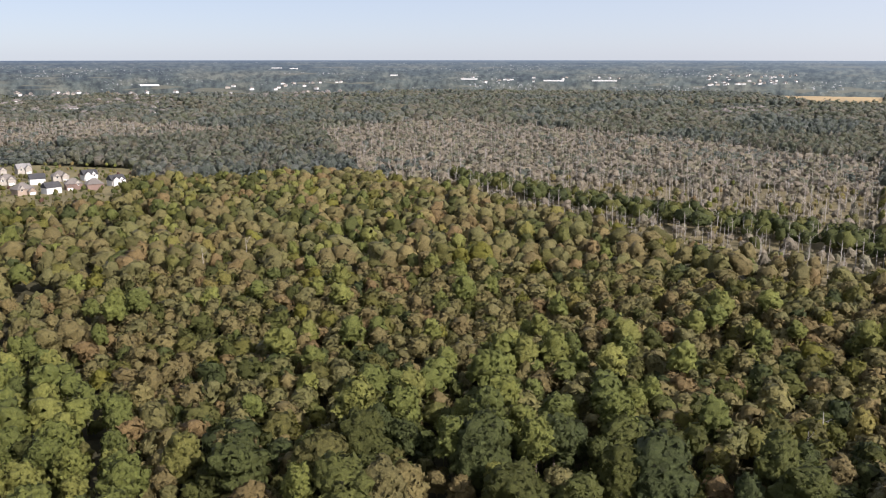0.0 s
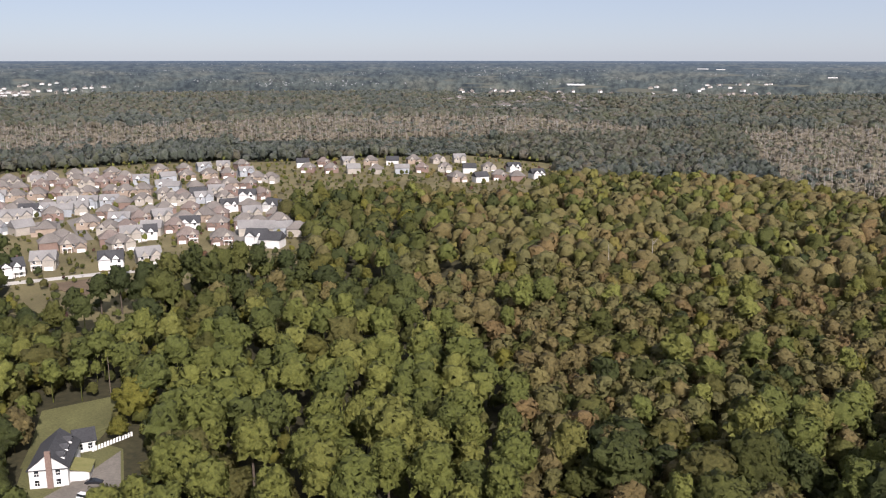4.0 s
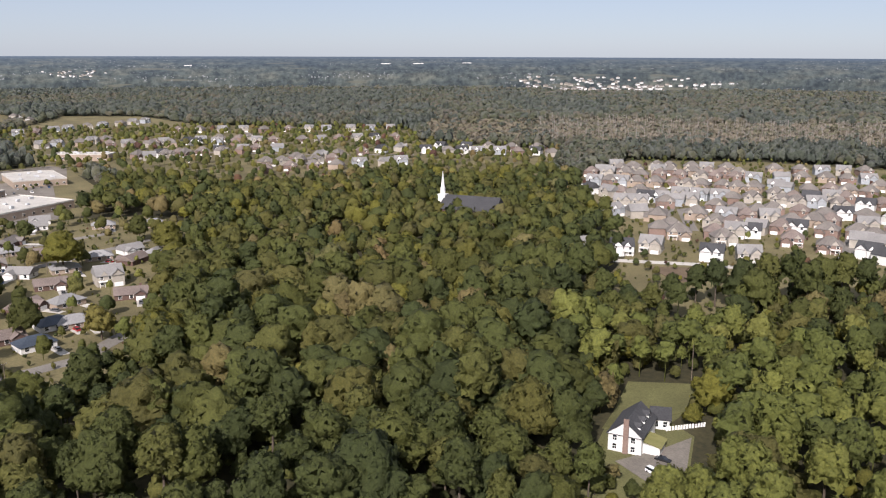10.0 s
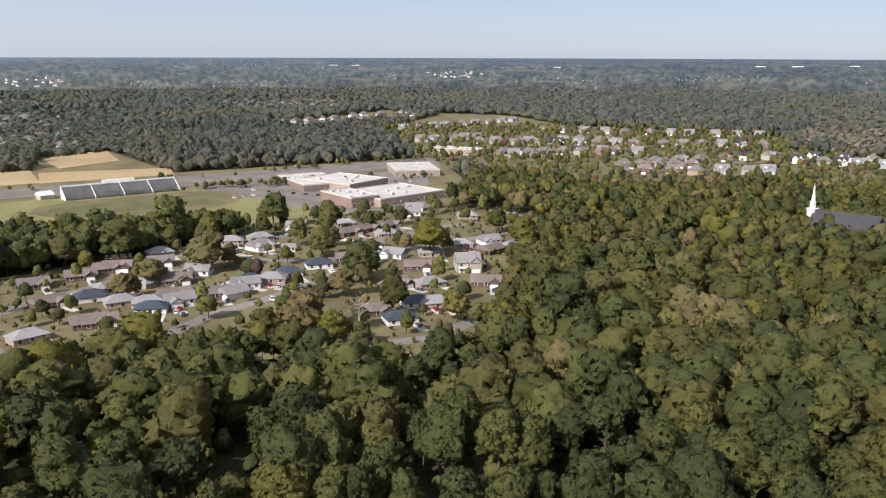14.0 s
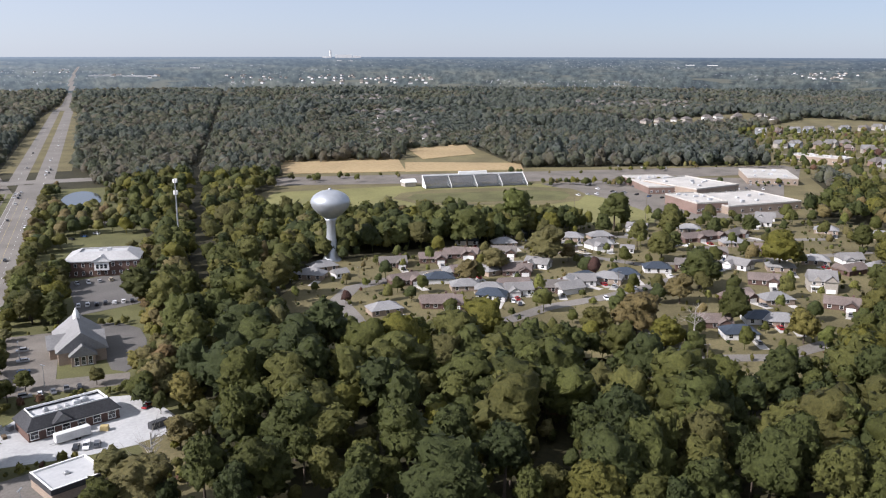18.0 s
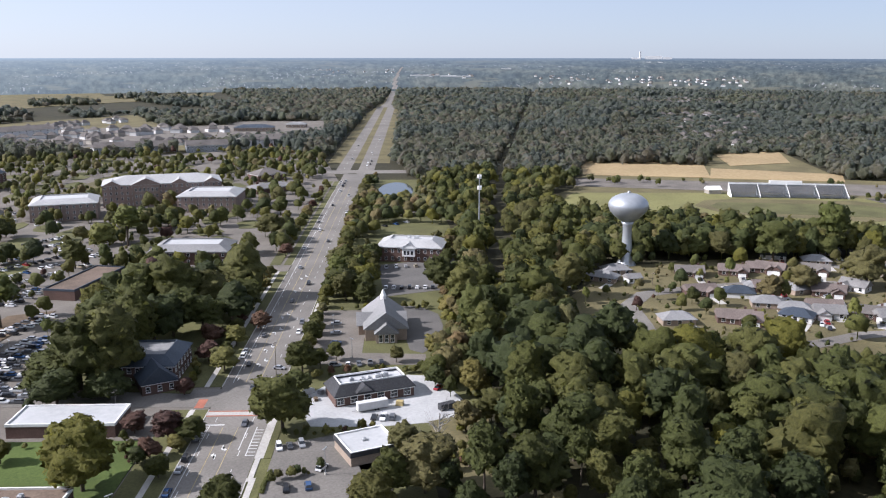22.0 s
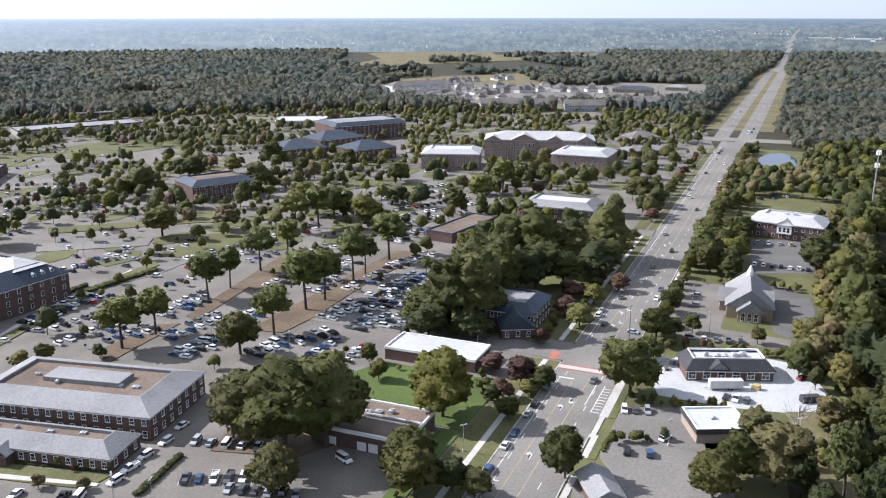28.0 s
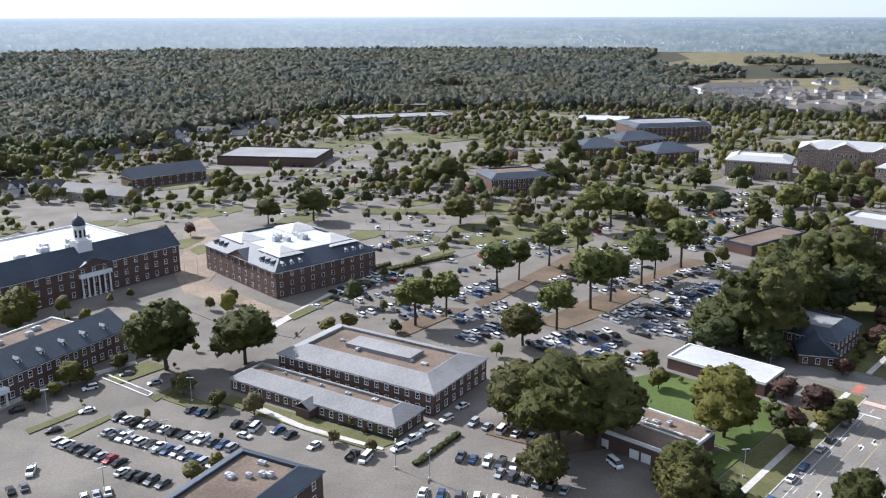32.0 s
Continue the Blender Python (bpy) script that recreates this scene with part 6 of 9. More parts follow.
def speck_house(x, y, turn, rg):
    """A house too far off to be picked apart: walls and a hipped roof in one joined mesh."""
    L, D, e, r = rg.uniform(11, 17), rg.uniform(9, 12), rg.uniform(4.5, 6.0), rg.uniform(3.5, 4.5)
    bm = bmesh.new()
    box(bm, 0, L, 0, D, -1.0, e)
    k = len(bm.faces)
    roof_mesh(bm, "hip", L, D, e, r, 0.5)
    bm.faces.ensure_lookup_table()
    wall = int(rg.choice([0, 0, 1]))
    for i, f in enumerate(bm.faces):
        f.material_index = wall if i < k else 2
    bmesh.ops.transform(bm, matrix=pose(*settle(x, y), 0, 0, turn) @ Matrix.Scale(shrink(x, y), 4), verts=bm.verts[:])
    me = bpy.data.meshes.new("speck")
    bm.to_mesh(me)
    SPECKS.from_mesh(me)
    bm.free()
    bpy.data.meshes.remove(me)


hr = np.random.default_rng(21)
for args in ((3, (-405.1, 292.3), 8), (1, (-404.8, 311.1), -10), (3, (-373.2, 329.5), -4), (1, (-361.0, 346.5), 10), (2, (-426.4, 349.8), 5), (4, (-402.1, 365.7), 20),
             (5, (-383.8, 400.5), 0), (0, (-360.9, 406.0), 0), (6, (-418.6, 281.2), 40), (1, (-307.1, 303.5), 60)):
    place_house(ESTATE, args[0], args[1][0], args[1][1], facing(*args[1]) + args[2], False, "estate houses")
for p, q, n in (((-480.4, 361.4), (-501.8, 385.3), 1), ((-455.2, 389.6), (-390.6, 445.5), 6), ((-547, 381), (-515, 417), 3), ((-500, 430), (-428, 506), 7), ((-587, 412), (-509, 496), 8),
                ((-500, 494), (-450, 545), 5), ((-649, 424), (-547, 533), 11), ((-564, 399), (-521, 445), 5), ((-468.1, 416.8), (-410.9, 474.2), 6), ((-710, 475), (-621, 588), 9), ((-521, 514), (-481, 561), 5), ((-562, 547), (-491, 601), 6), ((-695, 448), (-591, 575), 10), ((-602, 593), (-543, 664), 5),
                ((-729, 501), (-652, 602), 7), ((-642, 625), (-582, 711), 5), ((-525, 704), (-322, 814), 10), ((-557, 737), (-402, 860), 8), ((-360, 713), (-287, 780), 5),
                ((-373.3, 437.0), (-334.9, 460.1), 4), ((-388.4, 448.6), (-359.9, 475.3), 3), ((-400.4, 474.1), (-377.5, 491.8), 2), ((-429, 513), (-404, 515), 2), ((-453, 552), (-447, 569), 1), ((-453.1, 344.2), (-441.2, 367.7), 2),
                ((-507.0, 354.2), (-506.6, 378.4), 2), ((-432.7, 373.0), (-405.5, 401.4), 3), ((-522, 627), (-498, 637), 2), ((-482.5, 396.5), (-467.1, 410.4), 1), ((-614, 399), (-577, 399), 2), ((-347.8, 413.0), (-326.3, 421.3), 2)):
    house_row(ESTATE, p, q, n, hr, math.hypot(*p) > 520)
# the distant suburb, in rows
for p, q, n in (((-1301, 140), (-1209, 465), 11), ((-1125, 40), (-1096, 264), 9), ((-1096, 272), (-1086, 422), 6), ((-838, 169), (-839, 336), 7), ((-931, 379), (-844, 519), 8),
                ((-902, 218), (-963, 385), 6), ((-1313, -63), (-1500, 142), 9), ((-990, 67), (-1019, 246), 8), ((-1143, -26), (-1191, 66), 5), ((-962, 405), (-890, 527), 5),
                ((-1108, 67), (-1159, 242), 8), ((-985, 79), (-1006, 197), 6), ((-879, 182), (-882, 268), 5)):
    house_row(ESTATE, p, q, n, hr, True, 30, "suburb houses")
# scattered far houses among the woods
for p, q, n in (((-1864, -413), (-1894, -220), 9), ((-2067, 1149), (-2296, 1785), 14), ((-2331, 1416), (-2566, 2320), 16), ((-878, 1778), (-730, 1871), 8), ((-884, 2163), (-576, 2458), 12),
                ((-608, 2458), (-287, 2718), 9), ((521, 1731), (675, 1565), 11), ((989, 3380), (1444, 3653), 14), ((-660, 3501), (-399, 3794), 6), ((-1096, -550), (-1193, -524), 5),
                ((-1479, -388), (-1718, -239), 10), ((-1381, -834), (-1532, -721), 8), ((-1059, 2271), (-1124, 2714), 6), ((-824, 1886), (-770, 2127), 7), ((-689, 2159), (-312, 2863), 9), ((-449, -1235), (-631, -1342), 14), ((-535, -1334), (-749, -1403), 12), ((-475, -995), (-625, -1008), 12), ((-505, -1131), (-668, -1160), 12),
                ((-420, -1222), (-780, -1103), 22), ((-409, -1151), (-718, -988), 18), ((-481, -1303), (-765, -1173), 14), ((-1403, -269), (-1709, -58), 14), ((-1339, -224), (-1583, -36), 11)):
    house_row(ESTATE, p, q, n, hr, True, 40, "distant houses", 0.4, 14.0, True)
TOWN_AT = []
for a, b, c, d, n in TOWNS:
    for i in range(n):
        u, v = hr.uniform(0.0, 1.0, 2)
        p = [(a[j] * (1 - u) + b[j] * u) * (1 - v) + (d[j] * (1 - u) + c[j] * u) * v for j in (0, 1)]
        TOWN_AT.append(p)
        speck_house(*p, hr.uniform(0, 360), hr)
# long white sheds and a plant on the skyline
for yaw, far, wide in SHEDS:
    a = radians(yaw)
    m = pose(*settle(-far * math.sin(a), far * math.cos(a)), 0, 0, yaw) @ Matrix.Scale(shrink(-far * math.sin(a), far * math.cos(a)), 4)
    v0 = len(SPECKS.verts)
    SPECKS.verts.ensure_lookup_table()
    box(SPECKS, -wide / 2, wide / 2, -12, 12, -4, 5)
    SPECKS.verts.ensure_lookup_table()
    bmesh.ops.transform(SPECKS, matrix=m, verts=SPECKS.verts[v0:])
specks = part("distant_houses", SPECKS, M_WHITE)
specks.data.materials.append(M_CREAM)
specks.data.materials.append(M_SHINGLE)
tagged(specks, "pale houses scattered far off among the woods", "houses", "", "stuff")
# pale works with a tall tower on the skyline
a = radians(119.04)
works = thing("far_works", "pale industrial works with a tall tower on the skyline", "factory", pose(-4850 * math.sin(a), 4850 * math.cos(a), rise(4850), 0, 0, 119.04))
for name, x0, x1, z1 in (("hall", -20, 70, 16), ("shed", 74, 120, 10), ("low_shed", -90, -40, 7)):
    bm = bmesh.new()
    box(bm, x0, x1, -15, 15, -6, z1)
    part(name, bm, M_WHITE, works)
bm = bmesh.new()
cone(bm, -45, 0, -6, 40, 6, 5, 14)
part("tower", bm, M_WHITE, works, "tall pale tower")
# ranch houses
for i, at, t in ((2, (-367.1, -239.9), 10), (1, (-373.4, -228.2), -20), (1, (-392.1, -228.9), 20), (5, (-383.8, -213.8), 30), (3, (-414.1, -198.8), 10), (0, (-431.6, -182.9), 5), (0, (-449.9, -171.6), -10), (1, (-484.8, -158.3), 15),
                 (0, (-383.4, -176.7), 25), (1, (-333.7, -163.6), 20), (0, (-352.6, -147.0), 10), (4, (-372.8, -128.9), -10), (0, (-423.1, -131.5), 10), (2, (-441.7, -127.1), -20), (2, (-387.1, -118.4), 15), (3, (-398.6, -105.3), 5),
                 (2, (-415.9, -94.5), 10), (1, (-425.9, -84.9), -10), (4, (-437.4, -77.0), 15), (5, (-498.4, -87.9), 0), (4, (-457.2, -63.8), 10), (1, (-516.5, -125.9), 0), (1, (-527.5, -109.0), 20), (2, (-561.9, -94.2), -10),
                 (1, (-571.9, -61.5), 5), (1, (-539.2, -30.5), 20), (2, (-482.5, -26.7), -30), (0, (-527.6, -11.3), 5), (1, (-485.0, -2.9), 10), (4, (-383.7, -7.8), 20), (2, (-330.8, -43.7), -10), (0, (-370.3, -26.6), 15),
                 (2, (-634.5, -17.6), 0), (0, (-447.6, -174.1), 10), (3, (-462.1, -152.0), 0), (1, (-513.9, -163.1), 10), (0, (-425.7, -132.8), -10), (0, (-452.7, -10.3), 5), (0, (-419.9, 24.2), 0), (1, (-382.6, -0.1), 15),
                 (4, (-358.6, -14.7), 20), (1, (-602.3, 20.9), 0), (1, (-595.6, 52.4), 10), (2, (-519.6, 33.5), 30), (2, (-614.1, -19.1), 0), (3, (-506.8, -39.5), 10), (1, (-506.2, -104.9), 0), (3, (-471.1, -49.3), 5),
                 (1, (-508.5, 14.1), 5), (0, (-526.0, -6.3), 0), (1, (-384.5, -145.2), 10), (0, (-353.0, -143.1), 5), (4, (-482.1, -182.2), 0), (3, (-526.0, -201.0), 10), (2, (-374.4, 74.5), 20), (1, (-428.0, 99.7), 0), (2, (-406.5, 156.9), 10), (2, (-345.5, -55.7), 0)):
    place_house(RANCH, i, at[0], at[1], facing(*at) + t, False, "ranch houses")
for p, q, n in (((-393.8, -171.4), (-428.6, -141.0), 4), ((-519.9, -72.1), (-577.1, -24.4), 4), ((-476.8, -133.7), (-507.0, -101.9), 3), ((-399.0, -107.3), (-432.6, -87.9), 3), ((-383.4, -132.7), (-395.2, -116.4), 2), ((-411.2, -21.9), (-424.9, 3.0), 2), ((-493.0, 20.2), (-522.1, 42.4), 2)):
    house_row(RANCH, p, q, n, hr, True, 20, "ranch houses", 0.2, 4.0)
wx, wy = (-450.4, 16.9)
place_house(ESTATE, 1, wx, wy, facing(wx, wy) + 12, False, "ranch houses")
OLD_TOWN = [ESTATE[1], ESTATE[3], ESTATE[6], ESTATE[3]]
for p, q, n in ESTATE_ROWS:
    house_row(OLD_TOWN, p, q, n, hr2, True, 35, "old town houses")

# concrete drives in front of the ranch houses
bm = bmesh.new()
for i, (m, (dx, dy)) in enumerate(DRIVES):
    corners = [m @ Vector((dx + a, dy + b, 0)) for a, b in ((-1.9, -10.5), (1.9, -10.5), (1.9, 0), (-1.9, 0))]
    slab(bm, [c.xy[:] for c in corners], 0.0, 0.2 + 0.004 * (i % 6))
tagged(part("driveways", bm, M_CONCRETE), "short pale concrete drives of the ranch houses", "driveway", "", "structure")

# ---- cars ----
CAR_PAINT = {"white": paint("car_white", (0.72, 0.72, 0.72), 0.25), "silver": paint("car_silver", (0.42, 0.43, 0.45), 0.3, 0.4), "grey": paint("car_grey", (0.12, 0.125, 0.135), 0.28, 0.3),
             "black": paint("car_black", (0.018, 0.018, 0.02), 0.22), "blue": paint("car_blue", (0.03, 0.07, 0.16), 0.25), "red": paint("car_red", (0.28, 0.02, 0.022), 0.25), "tan": paint("car_tan", (0.33, 0.28, 0.2), 0.3)}
CAR_SHAPE = {  # length, width, belt height, roof height, cabin from-to at the belt and at the roof
    "saloon": (4.7, 1.8, 0.88, 1.44, (-1.85, 1.25), (-1.15, 0.45)),
    "suv": (4.7, 1.88, 1.0, 1.72, (-2.25, 1.2), (-2.0, 0.55)),
    "pickup": (5.7, 1.95, 1.05, 1.82, (-0.55, 1.55), (-0.35, 0.95)),
    "van": (5.3, 1.98, 1.15, 2.1, (-2.55, 2.0), (-2.45, 1.3)),
}
CAR_MADE = {}
WHEEL = []


def wheel_mesh():
    if not WHEEL:
        bm = bmesh.new()
        bmesh.ops.create_cone(bm, cap_ends=True, segments=12, radius1=0.34, radius2=0.34, depth=0.24, matrix=Matrix.Rotation(math.pi / 2, 4, "X"))
        WHEEL.append(mesh_of("wheel", bm, M_TYRE))
    return WHEEL[0]


def car(shape, colour, m, near=True, group="parked cars"):
    key = (shape, colour, near)
    if key in CAR_MADE:
        return tagged(copy_thing(CAR_MADE[key], m), group=group)
    L, W, belt, top, low, high = CAR_SHAPE[shape]
    bm = bmesh.new()
    w, h = W / 2, L / 2
    prof = [(-h, 0.32), (-h, 0.7), (-h + 0.08, belt - 0.04), (low[0], belt), (low[1], belt), (h - 0.35, belt - 0.16), (h - 0.04, belt - 0.32), (h, 0.32)]
    if shape == "pickup":
        prof = [(-h, 0.36), (-h, belt - 0.02), (low[0], belt), (low[1], belt), (h - 0.3, belt - 0.12), (h, belt - 0.3), (h, 0.36)]
    sides = [[bm.verts.new((x, s * (w - (0.06 if z > 0.65 else 0.0)), z)) for x, z in prof] for s in (-1, 1)]
    bm.faces.new(sides[0])
    bm.faces.new(sides[1][::-1])
    n = len(prof)
    for i in range(n):
        j = (i + 1) % n
        bm.faces.new((sides[0][j], sides[0][i], sides[1][i], sides[1][j]))
    box(bm, high[0], high[1], -w + 0.24, w - 0.24, top - 0.05, top)
    if shape == "pickup":
        for b in ((-h, low[0], -w + 0.06, -w + 0.14), (-h, low[0], w - 0.14, w - 0.06), (-h, -h + 0.08, -w + 0.14, w - 0.14)):
            box(bm, *b, belt - 0.05, belt + 0.28)
    bmesh.ops.recalc_face_normals(bm, faces=bm.faces[:])
    body = part("car", bm, CAR_PAINT[colour])
    tagged(body, f"{colour} {shape} standing on the asphalt", "car", group)
    bm = bmesh.new()
    v = [bm.verts.new(c) for c in ((low[0], -w + 0.09, belt - 0.02), (low[1], -w + 0.09, belt - 0.02), (low[1], w - 0.09, belt - 0.02), (low[0], w - 0.09, belt - 0.02),
                                   (high[0], -w + 0.25, top - 0.04), (high[1], -w + 0.25, top - 0.04), (high[1], w - 0.25, top - 0.04), (high[0], w - 0.25, top - 0.04))]
    for f in ((0, 1, 5, 4), (1, 2, 6, 5), (2, 3, 7, 6), (3, 0, 4, 7), (4, 5, 6, 7)):
        bm.faces.new([v[i] for i in f])
    part("glazing", bm, M_GLASS, body, "dark glass")
    if near:
        for x in (-h + 0.85, h - 0.9):
            for y in (-w + 0.1, w - 0.1):
                shared("wheel", wheel_mesh(), body, pose(x, y, 0.34))
    body.matrix_basis = m
    CAR_MADE[key] = body
    return body


CAR_KINDS = [("saloon", "white"), ("saloon", "silver"), ("saloon", "black"), ("saloon", "blue"), ("saloon", "grey"), ("saloon", "red"), ("suv", "white"), ("suv", "silver"), ("suv", "black"),
             ("suv", "grey"), ("suv", "blue"), ("pickup", "white"), ("pickup", "grey"), ("pickup", "black"), ("suv", "tan"), ("van", "white")]
CAR_SHARE = [0.13, 0.13, 0.1, 0.06, 0.1, 0.015, 0.17, 0.1, 0.08, 0.07, 0.03, 0.05, 0.02, 0.015, 0.01, 0.015]
cr = np.random.default_rng(5)


FAR_CARS = {c: bmesh.new() for c in CAR_PAINT}


def far_car(colour, m, tall):
    """A car a few lengths of road away from being a speck: hull, cabin glass and roof, joined by colour."""
    bm = FAR_CARS[colour]
    a = len(bm.verts)
    box(bm, -2.3, 2.3, -0.9, 0.9, 0.25, 0.95)
    bm.faces.ensure_lookup_table()
    k = len(bm.faces)
    box(bm, -1.7, 1.0, -0.78, 0.78, 0.95, 1.36 + tall)
    bm.faces.ensure_lookup_table()
    for f in bm.faces[k:]:
        f.material_index = 1
    box(bm, -1.5, 0.6, -0.72, 0.72, 1.36 + tall, 1.42 + tall)
    bm.verts.ensure_lookup_table()
    bmesh.ops.transform(bm, matrix=m, verts=bm.verts[a:])


def car_row(p, q, n, full=0.92, group="parked cars"):
    """Cars side by side from p to q."""
    along_deg = math.degrees(math.atan2(q[1] - p[1], q[0] - p[0]))
    for i in range(n):
        if cr.uniform() > full:
            continue
        k = i / max(1, n - 1)
        x, y = p[0] + (q[0] - p[0]) * k, p[1] + (q[1] - p[1]) * k
        shape, colour = CAR_KINDS[cr.choice(len(CAR_KINDS), p=np.array(CAR_SHARE) / sum(CAR_SHARE))]
        turn = along_deg + 90 + cr.uniform(-3, 3) + (180 if cr.uniform() < 0.4 else 0)
        if math.hypot(x, y) > 318:
            far_car(colour, pose(x, y, 0.1, 0, 0, turn), 0.25 if shape != "saloon" else 0.0)
            continue
        car(shape, colour, pose(x + cr.uniform(-0.15, 0.15), y + cr.uniform(-0.15, 0.15), 0.1, 0, 0, turn), math.hypot(x, y) < 285, group)


def facing_row(p, q, n):
    """The row nose to nose with the one from p to q, simpler cars."""
    m, length = along(p, q)
    for i in range(n):
        if fr.uniform() < 0.85:
            far_car(str(fr.choice(list(CAR_PAINT), p=[0.3, 0.2, 0.16, 0.2, 0.1, 0.02, 0.02])), m @ pose(length * i / max(1, n - 1), -5.3, 0.1, 0, 0, 90 + fr.uniform(-3, 3)), float(fr.choice([0.0, 0.25])))


fr = np.random.default_rng(12)


for p, q, n in (((79.6, -237.3), (43.2, -216.8), 13), ((79.8, -228.2), (46.7, -207.9), 13), ((91.7, -223.3), (71.6, -210.4), 8), ((69.4, -205.6), (57.7, -198.7), 5), ((75.4, -193.6), (70.2, -195.9), 3), ((94.7, -198.1), (92.0, -199.5), 2),
                ((59.6, -241.2), (52.9, -237.7), 3), ((46.8, -231.5), (38.7, -228.1), 4), ((32.1, -225.9), (21.1, -216.2), 4), ((10.3, -209.9), (6.8, -208.1), 2), ((-23.8, -226.6), (-42.6, -214.4), 6),
                ((-18.3, -207.3), (-35.4, -200.2), 6), ((-27.7, -197.9), (-42.8, -189.2), 6), ((-7.5, -190.3), (-38.2, -183.1), 8), ((-24.4, -316.0), (-46.3, -331.3), 7), ((-5.8, -317.3), (-19.6, -327.6), 5),
                ((-25.9, -294.8), (-44.9, -312.6), 8), ((-0.4, -331.0), (-13.2, -337.2), 4), ((-34.3, -350.7), (-45.4, -361.9), 4), ((-50.4, -286.4), (-66.9, -296.5), 6), ((-67.2, -293.0), (-81.0, -297.9), 4),
                ((-66.9, -273.2), (-83.7, -288.0), 7), ((-76.0, -262.8), (-89.2, -275.2), 5), ((-83.4, -311.9), (-99.2, -324.1), 5), ((-90.1, -296.1), (-115.1, -316.2), 8), ((-102.8, -292.3), (-121.7, -309.2), 6),
                ((-105.9, -327.2), (-138.2, -351.4), 9), ((-103.1, -342.0), (-130.1, -364.5), 7), ((-132.8, -368.7), (-154.5, -380.8), 6), ((-115.2, -294.3), (-123.8, -305.9), 2), ((-72.7, -360.0), (-91.9, -377.8), 5),
                ((-94.2, -399.7), (-114.6, -413.9), 5), ((-2.8, -341.5), (-17.5, -354.2), 5), ((-26.2, -339.9), (-41.8, -352.5), 5), ((29.2, -333.0), (11.6, -356.2), 6), ((-99.7, -366.6), (-116.9, -381.6), 5), ((-87.3, -347.0), (-102.9, -359.6), 5), ((-46.7, -317.7), (-62.3, -330.2), 5), ((-35.8, -299.8), (-46.5, -308.1), 4), ((-97.4, -314.2), (-116.2, -330.0), 6), ((-116.2, -326.4), (-139.0, -343.4), 6), ((18.5, -412.7), (-22.4, -449.2), 9), ((61.5, -502.3), (28.9, -512.0), 6), ((-15.3, -420.9), (-53.3, -453.2), 6), ((-79.7, -427.5), (-116.0, -455.2), 7), ((-148.7, -411.5), (-171.9, -426.7), 5), ((23.3, -350.8), (1.8, -378.1), 7), ((-18.9, -381.1), (-30.4, -394.3), 3), ((6.8, -361.5), (-4.5, -373.3), 3)):
    car_row(p, q, n)
    if math.hypot(*p) > 290 and n > 3:
        facing_row(p, q, n)
for row in range(7):
    k = row / 6
    a, b = (67.9, -560.0), (71.0, -665.1)
    c, d = (-27.1, -540.8), (-23.9, -643.4)
    car_row((a[0] + (b[0] - a[0]) * k, a[1] + (b[1] - a[1]) * k), (c[0] + (d[0] - c[0]) * k, c[1] + (d[1] - c[1]) * k), 17, 0.72, "far parked cars")
for row in range(6):
    k = row / 5
    a, b = (-171.0, -444.9), (-185.2, -529.5)
    c, d = (-227.1, -460.6), (-236.9, -538.3)
    car_row((a[0] + (b[0] - a[0]) * k, a[1] + (b[1] - a[1]) * k), (c[0] + (d[0] - c[0]) * k, c[1] + (d[1] - c[1]) * k), 13, 0.85, "far parked cars")
for p, q, n in (((-235.1, -274.6), (-201.1, -236.0), 5), ((-204.7, -233.2), (-214.6, -225.3), 4), ((-290.7, -301.0), (-306.8, -283.9), 7), ((-320.2, -331.0), (-341.7, -314.4), 6), ((-130.0, -174.2), (-134.8, -170.8), 2),
                ((-380.7, -416.1), (-420.3, -413.9), 5), ((-178.3, -190.9), (-181.9, -186.2), 3), ((-144.2, -195.9), (-149.9, -192.5), 3), ((-889, -242), (-893, -123), 6), ((-722.1, -142.0), (-704.5, -98.5), 5)):
    car_row(p, q, n, 1.0)
